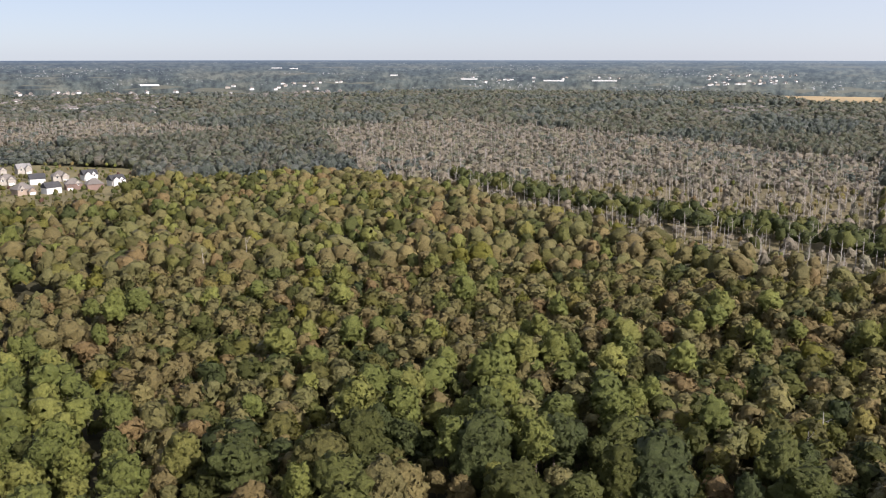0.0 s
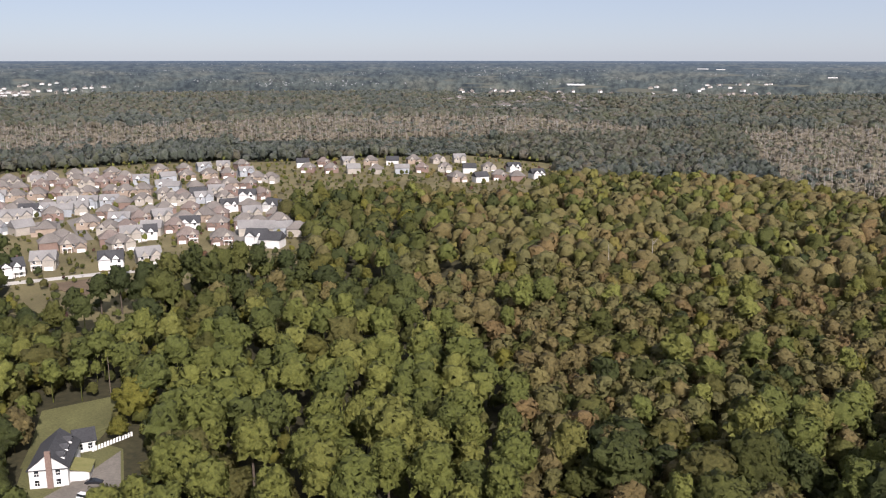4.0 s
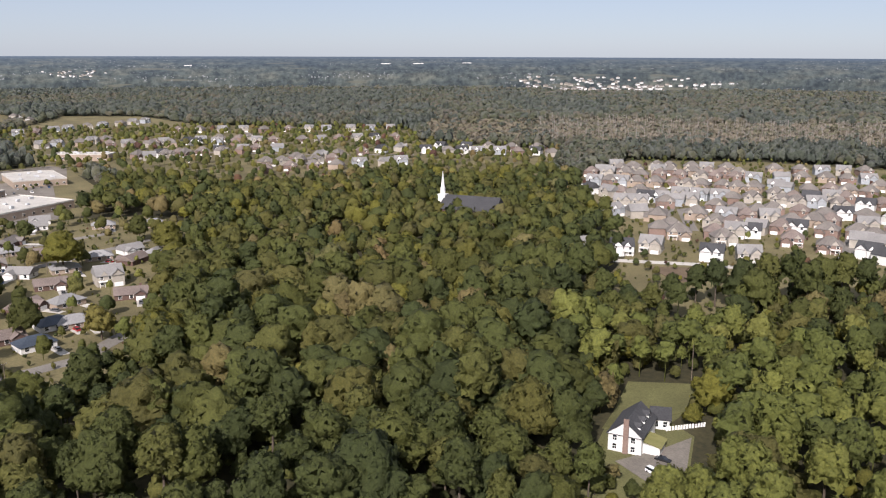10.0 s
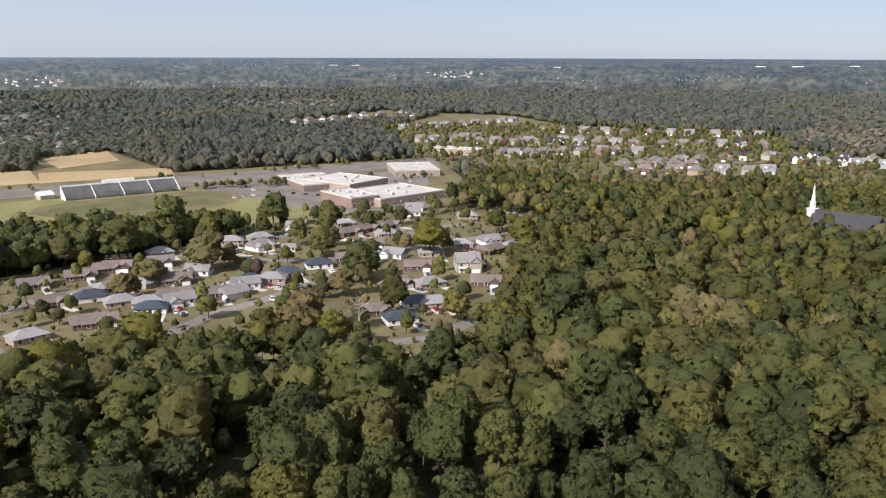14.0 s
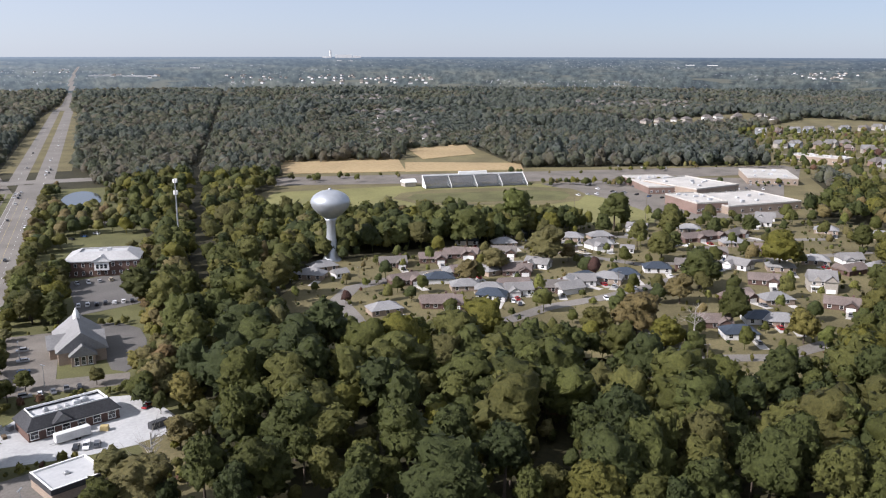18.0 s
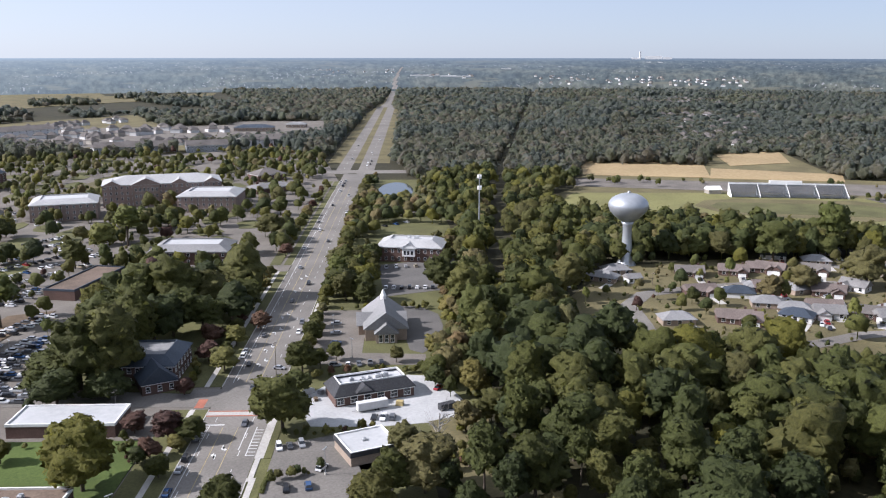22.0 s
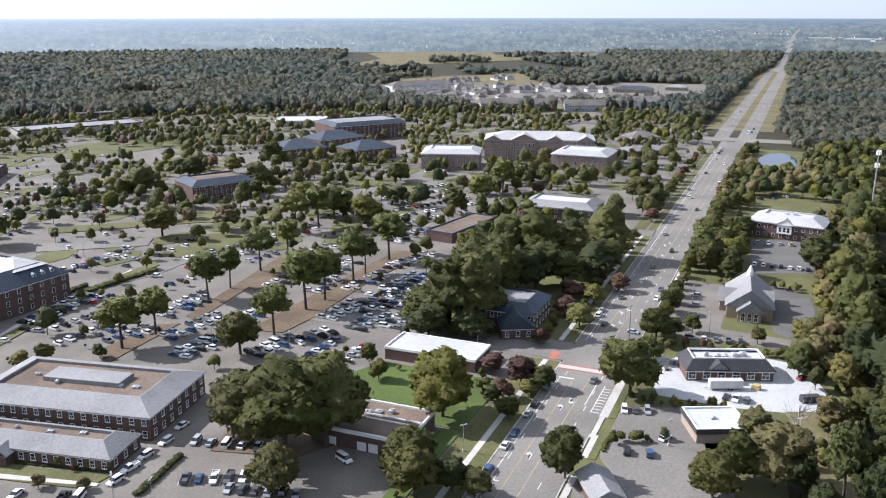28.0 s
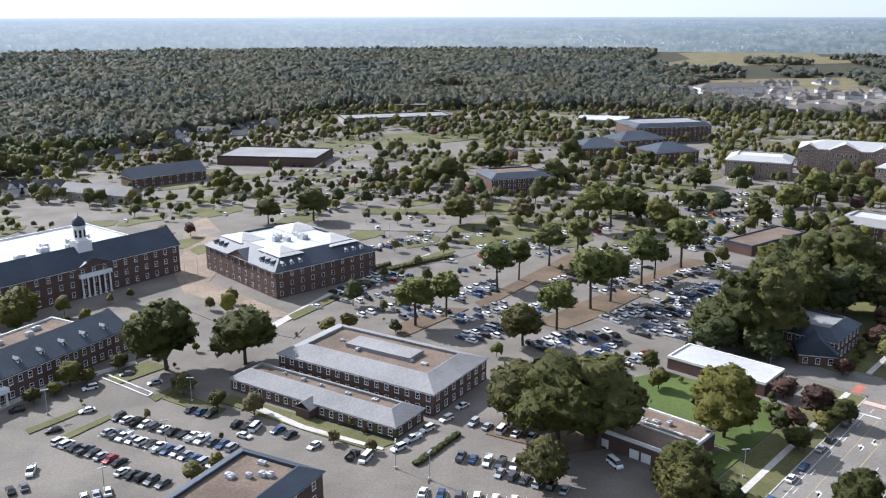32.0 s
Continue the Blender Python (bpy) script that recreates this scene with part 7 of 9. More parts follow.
# the far car parks of the campus and the school
for a, b, c, d, rows, n, full in (((-101.2, -547.9), (-135.0, -640.2), (-179.1, -533.5), (-195.3, -623.9), 5, 13, 0.6), ((-198.7, -594.3), (-233, -672), (-294.5, -587.4), (-323, -665), 4, 14, 0.6), ((55.8, -692.8), (43.1, -802.3), (-35.3, -700.2), (-40.6, -803.5), 4, 14, 0.45),
                                  ((13.2, -422.9), (8.2, -481.3), (-33.6, -436.5), (-34.3, -488.2), 4, 11, 0.35), ((154.9, -487.6), (170.0, -576.6), (88.1, -504.1), (109.7, -591.6), 4, 11, 0.4), ((-86.4, -741.6), (-113, -870), (-209, -717), (-236, -853), 5, 17, 0.45),
                                  ((156.9, -686.8), (158, -760), (76.7, -722.8), (84.1, -798.1), 3, 10, 0.5), ((-34.5, -380.0), (-46.5, -418.7), (-88.0, -410.5), (-94.9, -444.1), 3, 12, 0.6), ((-98.7, -462.9), (-114.2, -505.0), (-148.9, -459.4), (-161.0, -498.5), 3, 11, 0.6), ((10.7, -321.7), (21.0, -350.7), (-22.0, -347.7), (-13.5, -374.4), 3, 10, 0.6), ((-736, -189), (-692.4, -164.3), (-788, -128), (-746.1, -107.4), 3, 10, 0.4), ((-779.9, -45.5), (-835.6, -40.3), (-788.4, -12.1), (-832.0, -13.4), 3, 6, 0.6),
                                  ((-954, 40), (-1008, 56), (-935, 163), (-977, 170), 2, 13, 0.6), ((-448, -1217), (-502, -1336), (-758, -1071), (-817, -1155), 3, 24, 0.4)):
    for row in range(rows):
        k = row / (rows - 1)
        car_row((a[0] + (b[0] - a[0]) * k, a[1] + (b[1] - a[1]) * k), (c[0] + (d[0] - c[0]) * k, c[1] + (d[1] - c[1]) * k), n, full, "far parked cars")
dv = np.random.default_rng(5)
for m, (dx, dy) in DRIVES:
    if dv.uniform() < 0.7:
        far_car(str(dv.choice(list(CAR_PAINT))), m @ pose(dx, dy - dv.uniform(3.5, 8), 0.2, 0, 0, 90), float(dv.choice([0.0, 0.25])))
# cars in the road and at the kerb: distance along, across, kind, towards the eye or away
for s, o, kind, way in ((-8, 8.6, 10, 0), (6, 8.7, 0, 0), (14, 8.6, 3, 0), (27, 8.7, 1, 0), (34, 8.6, 8, 0), (47, 8.7, 9, 0), (58, -3.8, 4, 180), (88, -1.0, 4, 180), (97, -8.4, 1, 180), (112, 4.6, 2, 0),
                        (121, 8.6, 6, 0), (127, 8.6, 1, 0), (146, 4.8, 4, 0), (150, -9.0, 0, 180), (163, -8.8, 9, 180), (196, 0.0, 2, 180), (228, -4.0, 8, 180), (262, 4.5, 1, 0), (310, 8.0, 0, 0),
                        (330, -4.2, 2, 180), (365, 4.5, 6, 0), (392, 8.0, 4, 0), (430, -8.0, 0, 180), (460, 4.6, 2, 0), (505, -4.5, 6, 180), (530, 4.6, 0, 0), (560, 4.6, 8, 0), (566, 8.2, 0, 0), (574, 4.4, 2, 0),
                        (582, 8.2, 6, 0), (590, 4.5, 1, 0), (700, -9, 0, 180), (712, -12, 2, 180), (724, -9, 6, 180), (735, -12.5, 8, 180), (760, 10, 1, 0), (820, -9, 0, 180), (900, 12, 2, 0), (980, -12, 6, 180)):
    shape, colour = CAR_KINDS[kind]
    car(shape, colour, pose(*R(s, o), 0.13, 0, 0, ROAD_TURN + way), math.hypot(*R(s, o)) < 285, "cars on the road")
for at, kind, turn in (((-144.3, -176.4), 6, 200), ((-210.7, -192.2), 5, 190), ((93.1, -207.3), 11, 100), ((41.1, -223.2), 0, 150), ((-1.9, -213.1), 6, 40), ((-5.9, -218.3), 11, 40), ((-10.2, -223.7), 6, 40),
                       ((-16.1, -229.7), 6, 40), ((-21.5, -237.9), 0, 40), ((-58.4, -200.7), 15, 110), ((-185.2, -249.3), 1, 120), ((-179.5, 143.6), 6, 10), ((-184.6, 150.9), 2, 30), ((90.2, -242.5), 0, 30),
                       ((94.6, -258.9), 6, 30), ((86.1, -269.3), 4, 30), ((75.2, -261.8), 1, 30), ((95.7, -230.3), 2, 30), ((111.2, -244.0), 8, 30), ((-420.3, -69.3), 1, 20), ((-396.5, -78.6), 6, 30), ((-375.5, -118.3), 0, 20), ((-371.9, -113.7), 2, 20)):
    shape, colour = CAR_KINDS[kind]
    car(shape, colour, pose(*at, 0.1, 0, 0, turn), True)
for colour, bm in FAR_CARS.items():
    ob = part("far_cars", bm, CAR_PAINT[colour])
    ob.data.materials.append(M_GLASS)
    tagged(ob, f"distant {colour} parked cars in the car parks", "cars", "", "stuff")

# ---- woods ----
def ball_arrays(count):
    """An even ball of that many points, without the faces of its underside."""
    i = np.arange(count) + 0.5
    z, a = 1 - 2 * i / count, i * 2.39996
    r = np.sqrt(1 - z * z)
    v = np.stack([r * np.cos(a), r * np.sin(a), z], 1)
    bm = bmesh.new()
    for p in v:
        bm.verts.new(p)
    bm.verts.index_update()
    bmesh.ops.convex_hull(bm, input=bm.verts[:])
    f = np.array([[p.index for p in q.verts] for q in bm.faces if q.calc_center_median().z > -0.62])
    bm.free()
    flip = (np.cross(v[f[:, 1]] - v[f[:, 0]], v[f[:, 2]] - v[f[:, 0]]) * v[f[:, 0]]).sum(1) < 0
    f[flip] = f[flip][:, ::-1]
    return v, f


BALL = {1: ball_arrays(13), 2: ball_arrays(56), 3: ball_arrays(100), 4: ball_arrays(400), 5: ball_arrays(620)}


def unit(v):
    return v / (np.linalg.norm(v, axis=-1, keepdims=True) + 1e-9)


def merge(chunks):
    """Joins (points, triangles, normals); a piece without normals gets upright ones."""
    vs, fs, ns, k = [], [], [], 0
    for c in chunks:
        v, f = c[0], c[1]
        vs.append(v)
        fs.append(f + k)
        ns.append(c[2] if len(c) > 2 else unit(np.concatenate([v[:, :2] - v[:, :2].mean(0), np.full((len(v), 1), 0.2)], 1)))
        k += len(v)
    return np.concatenate(vs), np.concatenate(fs), np.concatenate(ns)


def mesh_arrays(name, v, f, material, tint=None, smooth=True, nrm=None):
    me = bpy.data.meshes.new(name)
    me.vertices.add(len(v))
    me.vertices.foreach_set("co", v.astype(np.float32).ravel())
    me.loops.add(f.size)
    me.loops.foreach_set("vertex_index", f.astype(np.int32).ravel())
    me.polygons.add(len(f))
    me.polygons.foreach_set("loop_start", np.arange(0, f.size, 3, dtype=np.int32))
    me.polygons.foreach_set("use_smooth", np.full(len(f), smooth))
    if tint is not None:
        me.attributes.new("tint", "FLOAT", "FACE").data.foreach_set("value", tint.astype(np.float32))
    me.update(calc_edges=True)
    me.materials.append(material)
    if nrm is not None:
        me.normals_split_custom_set_from_vertices(nrm.astype(np.float32))
    return me


def leaves(rng, centres, normals, size):
    """Leaf sprays: one ragged triangle each, loosely facing outwards and up."""
    k = len(centres)
    nrm = normals + rng.normal(size=(k, 3)) * 0.45 + np.array((0, 0, 0.1))
    soft = unit(normals + rng.normal(size=(k, 3)) * 0.6)
    nrm /= np.linalg.norm(nrm, axis=1, keepdims=True)
    t = np.cross(nrm, rng.normal(size=(k, 3)))
    t /= np.linalg.norm(t, axis=1, keepdims=True) + 1e-9
    b = np.cross(nrm, t)
    s = size * rng.uniform(0.55, 1.4, (k, 1))
    v = np.stack([centres - t * s * 0.9 - b * s * 0.5, centres + t * s * rng.uniform(0.5, 1.0, (k, 1)) - b * s * 0.45, centres + b * s * 0.95], 1).reshape(-1, 3)
    return v, np.arange(k * 3).reshape(-1, 3), np.repeat(soft, 3, 0)


def lobes_for(kind, rng, count):
    """Centres and radii of a full inner crown and the leaf clumps standing proud of it, for a tree 1 high."""
    out, sq = [], {"pine": 0.95, "cone": 1.6}.get(kind, 0.92)
    if kind == "pine":
        core = [(rng.uniform(-0.03, 0.03), rng.uniform(-0.03, 0.03), z, r) for z, r in ((0.54, 0.18), (0.68, 0.19), (0.82, 0.13))]
    elif kind == "cone":
        core = [(0, 0, 0.25, 0.14), (0, 0, 0.45, 0.11), (0, 0, 0.65, 0.075), (0, 0, 0.8, 0.045)]
    else:
        core = [(rng.uniform(-0.08, 0.08), rng.uniform(-0.08, 0.08), z + rng.uniform(-0.03, 0.03), r) for z, r in ((0.31, 0.21), (0.48, 0.26), (0.67, 0.2), (0.42, 0.24))]
    for x, y, z, r in core:
        out.append((x, y, z, r, sq))
    for i in range(count):
        x, y, z, r = core[i % len(core)]
        u, a = rng.uniform(-0.35, 1.0), i * 2.4 + rng.uniform(0, 0.8)
        w = math.sqrt(1 - u * u)
        out.append((x + r * w * math.cos(a), y + r * w * math.sin(a), z + r * u * sq, rng.uniform(0.045, 0.085) * (1.0 if kind != "cone" else 0.7), sq))
    return out


def crown_arrays(kind, rng, h, count, spray, size, level):
    """The outer skin of a crown's overlapping clumps, roughened, with loose leaf sprays standing off it."""
    bv, bf = BALL[level]
    lobes = np.array(lobes_for(kind, rng, count))
    sq = lobes[0, 4]
    flat = np.array((1, 1, 1 / sq))
    mid = np.array((0, 0, {"pine": 0.68, "cone": 0.4}.get(kind, 0.5)))
    c, r = (lobes[:, :3] - mid) * flat, lobes[:, 3]
    b = bv @ c.T
    disc = b * b - (c * c).sum(1) + r * r
    reach = np.where(disc > 0, b + np.sqrt(np.maximum(disc, 0)), 0).max(1)
    reach = np.maximum(reach, 0.09) * (1 + rng.uniform(-0.2, 0.14, len(bv)) * (0.6 if level > 4 else 0.85))
    v = (bv * reach[:, None] / flat + mid) * h
    fn = np.cross(v[bf[:, 1]] - v[bf[:, 0]], v[bf[:, 2]] - v[bf[:, 0]])
    vn = np.zeros_like(v)
    for i in range(3):
        np.add.at(vn, bf[:, i], fn)
    vn = unit(vn)
    chunks = [(v, bf, vn)]
    if spray:
        area = np.linalg.norm(fn, axis=1)
        pick = rng.choice(len(bf), spray, p=area / area.sum())
        w = rng.dirichlet((1, 1, 1), spray)[:, :, None]
        at, nn = (v[bf[pick]] * w).sum(1), unit((vn[bf[pick]] * w).sum(1))
        chunks.append(leaves(rng, at + nn * size * rng.uniform(-0.1, 1.0, (spray, 1)), nn, size))
    return merge(chunks)


def limb(p, q, r0, r1, seg=5):
    p, q = np.array(p, float), np.array(q, float)
    d = (q - p) / (np.linalg.norm(q - p) + 1e-9)
    a = np.cross(d, (0.3, 0.9, 0.2))
    a /= np.linalg.norm(a)
    b = np.cross(d, a)
    t = np.arange(seg) * 6.2832 / seg
    ring = np.cos(t)[:, None] * a + np.sin(t)[:, None] * b
    v = np.concatenate([p + ring * r0, q + ring * r1])
    i = np.arange(seg)
    j = (i + 1) % seg
    return v, np.concatenate([np.stack([i, j, j + seg], 1), np.stack([i, j + seg, i + seg], 1)]), np.concatenate([ring, ring])


def trunk_arrays(kind, rng, h, bare=False):
    r = h * 0.016
    lean = rng.uniform(-0.03, 0.03, 2) * h
    top = (lean[0], lean[1], h * (0.9 if kind == "pine" or bare else 0.68))
    mid = (lean[0] * 0.4, lean[1] * 0.4, h * 0.42)
    out = [limb((0, 0, -0.3), mid, r * 1.25, r * 0.85, 7), limb(mid, top, r * 0.85, r * 0.3, 6)]
    for i in range(16 if bare else 6):
        k = rng.uniform(0.0, 1.0) if bare else rng.uniform(0.2, 0.8)
        a, L = rng.uniform(0, 6.283), h * rng.uniform(0.1, 0.24) * (1.1 - 0.5 * k)
        s = np.array(mid) * (1 - k) + np.array(top) * k
        e = s + np.array((math.cos(a) * L, math.sin(a) * L, L * rng.uniform(0.4, 1.0)))
        out.append(limb(s, e, r * 0.4, r * 0.12, 4))
        if bare:
            for _ in range(3):
                e2 = e + rng.normal(size=3) * L * 0.35 + np.array((0, 0, L * 0.3))
                out.append(limb(s * 0.4 + e * 0.6, e2, r * 0.18, r * 0.06, 3))
    return merge(out)


def stake_arrays(rng):
    """A dead trunk with a few snapped limbs, 1 high."""
    out = [limb((0, 0, 0), (rng.uniform(-0.04, 0.04), rng.uniform(-0.04, 0.04), 1.0), 0.016, 0.005, 4)]
    for _ in range(4):
        z, a, L = rng.uniform(0.4, 0.92), rng.uniform(0, 6.283), rng.uniform(0.08, 0.2)
        out.append(limb((0, 0, z), (math.cos(a) * L, math.sin(a) * L, z + L * rng.uniform(0.4, 1.2)), 0.006, 0.002, 3))
    return merge(out)


def inside(poly, x, y):
    hit = np.zeros(len(x), bool)
    for (x0, y0), (x1, y1) in zip(poly, list(poly[1:]) + [poly[0]]):
        if y0 == y1:
            continue
        cross = ((y0 > y) != (y1 > y)) & (x < (x1 - x0) * (y - y0) / (y1 - y0) + x0)
        hit ^= cross
    return hit


def scatter(rng, r0, r1, a0, a1, gap):
    """Jittered grid points in a ring sector; yaw in degrees, 0 ahead (y), to the left."""
    n = int(2 * r1 / gap) + 1
    gx, gy = np.meshgrid(np.arange(n) * gap - r1, np.arange(n) * gap - r1)
    x = (gx + (np.arange(n)[:, None] % 2) * gap * 0.5 + rng.uniform(-0.38, 0.38, gx.shape) * gap).ravel()
    y = (gy + rng.uniform(-0.38, 0.38, gy.shape) * gap).ravel()
    d = np.hypot(x, y)
    yaw = np.degrees(np.arctan2(-x, y)) % 360
    ok = (d > r0) & (d < r1) & (((yaw - a0) % 360) < (a1 - a0))
    return x[ok], y[ok]


def free(x, y):
    ok = np.ones(len(x), bool)
    for p in OPEN:
        ok &= ~inside(p, x, y)
    return ok


def kind_of(x, y, rng):
    """0 pine, 1 broad, 2 turning, 3 yellow, 4 pale scrub, 5 dead, 6 cone: by where the tree stands."""
    yaw = (np.degrees(np.arctan2(-x, y)) + 180) % 360 - 180
    d = np.hypot(x, y)
    big = np.array([noise.noise((a * 0.012, b * 0.012, 3.1)) for a, b in zip(x, y)])
    u = rng.uniform(size=len(x)) + big * 0.3
    swamp = (yaw + big * 9 < 21 + np.clip((d - 200) * 0.04, 0, 8)) & (yaw > -60)
    pines = (yaw > 15) & (yaw + big * 7 < 57) & (d < 350)
    dim = np.where((yaw > 57) & (yaw < 100), 0.8, 0.62)
    k = np.where(u < 0.22, 9, np.where(u < dim, 8, np.where(u < 0.98, 1, np.where(u < 1.08, 2, 3))))
    k = np.where((yaw > 60) & (d > 330) & (u > 0.42) & (u < 0.8), 1, k)
    grove = np.hypot(x - GROVE[0], y - GROVE[1]) < 48
    k = np.where(swamp, np.where(u < 0.1, 0, np.where(u < np.where(d < 330, 0.3, 0.16), 8, np.where(u < np.where(d < 330, 0.55, 0.36), 1, np.where(u < 1.0, 2, np.where(u < 1.08, 3, 5))))), k)
    k = np.where(pines & ~swamp, np.where(u < 0.9, 0, np.where(u < 1.1, 1, 3)), k)
    k = np.where(grove, np.where(u < 0.4, 0, np.where(u < 0.6, 9, 8)), k)
    return k


LEAF = [L_PINE, L_BROAD, L_AUTUMN, L_YELLOW, L_SCRUB, M_PALE_BARK, L_BROAD, L_RED, L_DARK, L_DARK]
SHAPE = ["pine", "broad", "broad", "broad", "broad", "bare", "cone", "broad", "broad", "pine"]
TREE_LABEL = ["tall dark green pine with a clumped crown", "leafy green broadleaf tree in full crown", "broadleaf tree turning olive and brown", "broadleaf tree turning yellow",
              "pale tan scrub tree", "bare grey dead tree", "dense dark conical evergreen tree", "small tree with dark red leaves", "dark green broadleaf tree with a dense crown", "tall dark pine with a dense clumped crown"]
TREE_NAME = ["pine_tree", "broadleaf_tree", "autumn_tree", "yellow_tree", "scrub_tree", "dead_tree", "conifer", "red_tree", "dark_tree", "dark_pine"]
FULL = {}


def tree_meshes(kind, variant, small=False):
    if (kind, variant, small) not in FULL:
        rng = np.random.default_rng(100 * kind + variant)
        sh = SHAPE[kind]
        tv, tf, tn = trunk_arrays(sh, rng, 18.0, sh == "bare")
        tr = mesh_arrays("trunk", tv, tf, M_PALE_BARK if sh == "bare" else M_BARK)
        cr = None
        if sh != "bare":
            cv, cf, cn = crown_arrays(sh, rng, 18.0, 60 if not small else 36, 480 if not small else 130, 0.56 if not small else 0.75, 5 if not small else 4)
            cr = mesh_arrays("crown", cv, cf, LEAF[kind], None, True, cn)
        FULL[(kind, variant, small)] = (tr, cr)
    return FULL[(kind, variant, small)]


def tree(x, y, h, kind, variant=0, turn=0.0, wide=1.0, group="woodland trees", label=""):
    tr, cr = tree_meshes(kind, variant, h < 10.5 or math.hypot(x, y) > 370)
    root = thing(TREE_NAME[kind], label or TREE_LABEL[kind], "tree", pose(x, y, 0, 0, 0, turn) @ Matrix.Diagonal((h / 18 * wide, h / 18 * wide, h / 18, 1)), group)
    shared("trunk", tr, root, Matrix())
    if cr:
        shared("crown", cr, root, Matrix())
    return root


def forest(name, label, x, y, k, h, rng, count, spray, size, level, material_of=None, keep_trunk=False):
    """Joined woods: prototypes of each kind set down at many places, one object for each kind."""
    for kind in range(len(LEAF)):
        at = np.nonzero(k == kind)[0]
        if not len(at):
            continue
        protos = []
        for v in range(5):
            if SHAPE[kind] == "bare":
                protos.append(stake_arrays(np.random.default_rng(v)))
                continue
            a = crown_arrays(SHAPE[kind], np.random.default_rng(900 + 10 * kind + v), 1.0, count, spray, size, level)
            protos.append(merge([a, limb((0, 0, 0), (0, 0, 0.6), 0.014, 0.01, 4)]) if keep_trunk else a)
        vs, fs, ts, ns, off = [], [], [], [], 0
        pick, turn, tint = rng.integers(0, 5, len(at)), rng.uniform(0, 6.283, len(at)), rng.uniform(0, 1, len(at))
        for n, i in enumerate(at):
            pv, pf, pn = protos[pick[n]]
            c, s = math.cos(turn[n]), math.sin(turn[n])
            w = h[i] * (rng.uniform(0.9, 1.2) if SHAPE[kind] == "pine" else rng.uniform(0.85, 1.3))
            v = np.empty_like(pv)
            v[:, 0] = (pv[:, 0] * c - pv[:, 1] * s) * w + x[i]
            v[:, 1] = (pv[:, 0] * s + pv[:, 1] * c) * w + y[i]
            v[:, 2] = pv[:, 2] * h[i]
            nn = pn.copy()
            nn[:, 0], nn[:, 1] = pn[:, 0] * c - pn[:, 1] * s, pn[:, 0] * s + pn[:, 1] * c
            vs.append(v)
            ns.append(nn)
            fs.append(pf + off)
            ts.append(np.full(len(pf), tint[n]))
            off += len(pv)
        me = mesh_arrays(name, np.concatenate(vs), np.concatenate(fs), material_of or LEAF[kind], np.concatenate(ts), True, np.concatenate(ns))
        tagged(new(name, me), label, "woodland", "", "stuff")


rng = np.random.default_rng(7)
NEAR, MIDDLE, FAR = 238, 440, 800
x, y = scatter(rng, 188, NEAR, -32, 206, 11.0)
ok = free(x, y) & (rng.uniform(size=len(x)) < 0.92)
x, y = x[ok], y[ok]
k = kind_of(x, y, rng)
for i in range(len(x)):
    tree(x[i], y[i], rng.choice([10, 14, 19, 24]) * rng.uniform(0.9, 1.1) if k[i] not in (0, 9) else rng.uniform(15, 25), int(k[i]), int(rng.integers(0, 4)), rng.uniform(0, 360), rng.uniform(0.85, 1.25) if k[i] not in (0, 9) else rng.uniform(0.85, 1.12))
x, y = scatter(rng, NEAR, MIDDLE, -33, 207, 9.6)
ok = free(x, y)
x, y = x[ok], y[ok]
k = kind_of(x, y, rng)
k[inside(MARSH, x, y) & (rng.uniform(size=len(x)) < 0.7)] = 4
yaw = (np.degrees(np.arctan2(-x, y)) + 180) % 360 - 180
swamp = (yaw < 24) & (yaw > -60) & (k != 0)
tall = np.where((yaw > 57) | (yaw < -100), rng.uniform(12, 27, len(x)), np.where(k == 0, rng.uniform(13, 21, len(x)), rng.uniform(7, 19, len(x))))
short = rng.uniform(size=len(x)) < np.where((yaw > 57) | (yaw < -100), 0.28, 0.15)
tall[short] *= 0.5
forest("woods_near", "mixed woods of pines and dark broadleaf trees", x[~swamp], y[~swamp], k[~swamp], tall[~swamp], rng, 44, 110, 0.046, 4, keep_trunk=True)
sx, sy = scatter(rng, 200, MIDDLE, -33, 22, 9.0)
ok = free(sx, sy)
sx, sy = np.concatenate([x[swamp], sx[ok]]), np.concatenate([y[swamp], sy[ok]])
sk = kind_of(sx, sy, rng)
sk[sk == 0] = 2
sk[inside(MARSH, sx, sy) & (rng.uniform(size=len(sx)) < 0.7)] = 4
forest("swamp_woods", "low wet woods of turning broadleaf trees", sx, sy, sk, rng.uniform(7, 15, len(sx)), rng, 24, 110, 0.07, 3, keep_trunk=True)
ux, uy = scatter(rng, 186, MIDDLE, -33, 207, 8.6)
ok = free(ux, uy) & (rng.uniform(size=len(ux)) < 0.8)
ux, uy = ux[ok], uy[ok]
uk = kind_of(ux, uy, rng)
uk[uk == 0] = 1
uk[uk == 9] = 8
forest("undergrowth", "saplings and undergrowth filling the gaps of the woods", ux, uy, uk, rng.uniform(4, 9, len(ux)), rng, 10, 16, 0.07, 2)
x, y = scatter(rng, MIDDLE, FAR, -34, 208, 10.8)
ok = free(x, y)
x, y = x[ok], y[ok]
k = kind_of(x, y, rng)
h = rng.uniform(11, 20, len(x))
m = inside(MARSH, x, y) | inside(MARSH_FAR, x, y)
h[m] *= rng.uniform(0.25, 0.7, m.sum())
k[m & (rng.uniform(size=len(x)) < 0.72)] = 4
hedge = inside(HEDGE, x, y)
k[hedge], h[hedge] = 8, rng.uniform(12, 18, hedge.sum())
forest("woods_middle", "mixed woods of pines and turning broadleaf trees", x, y, k, h, rng, 22, 34, 0.075, 3)


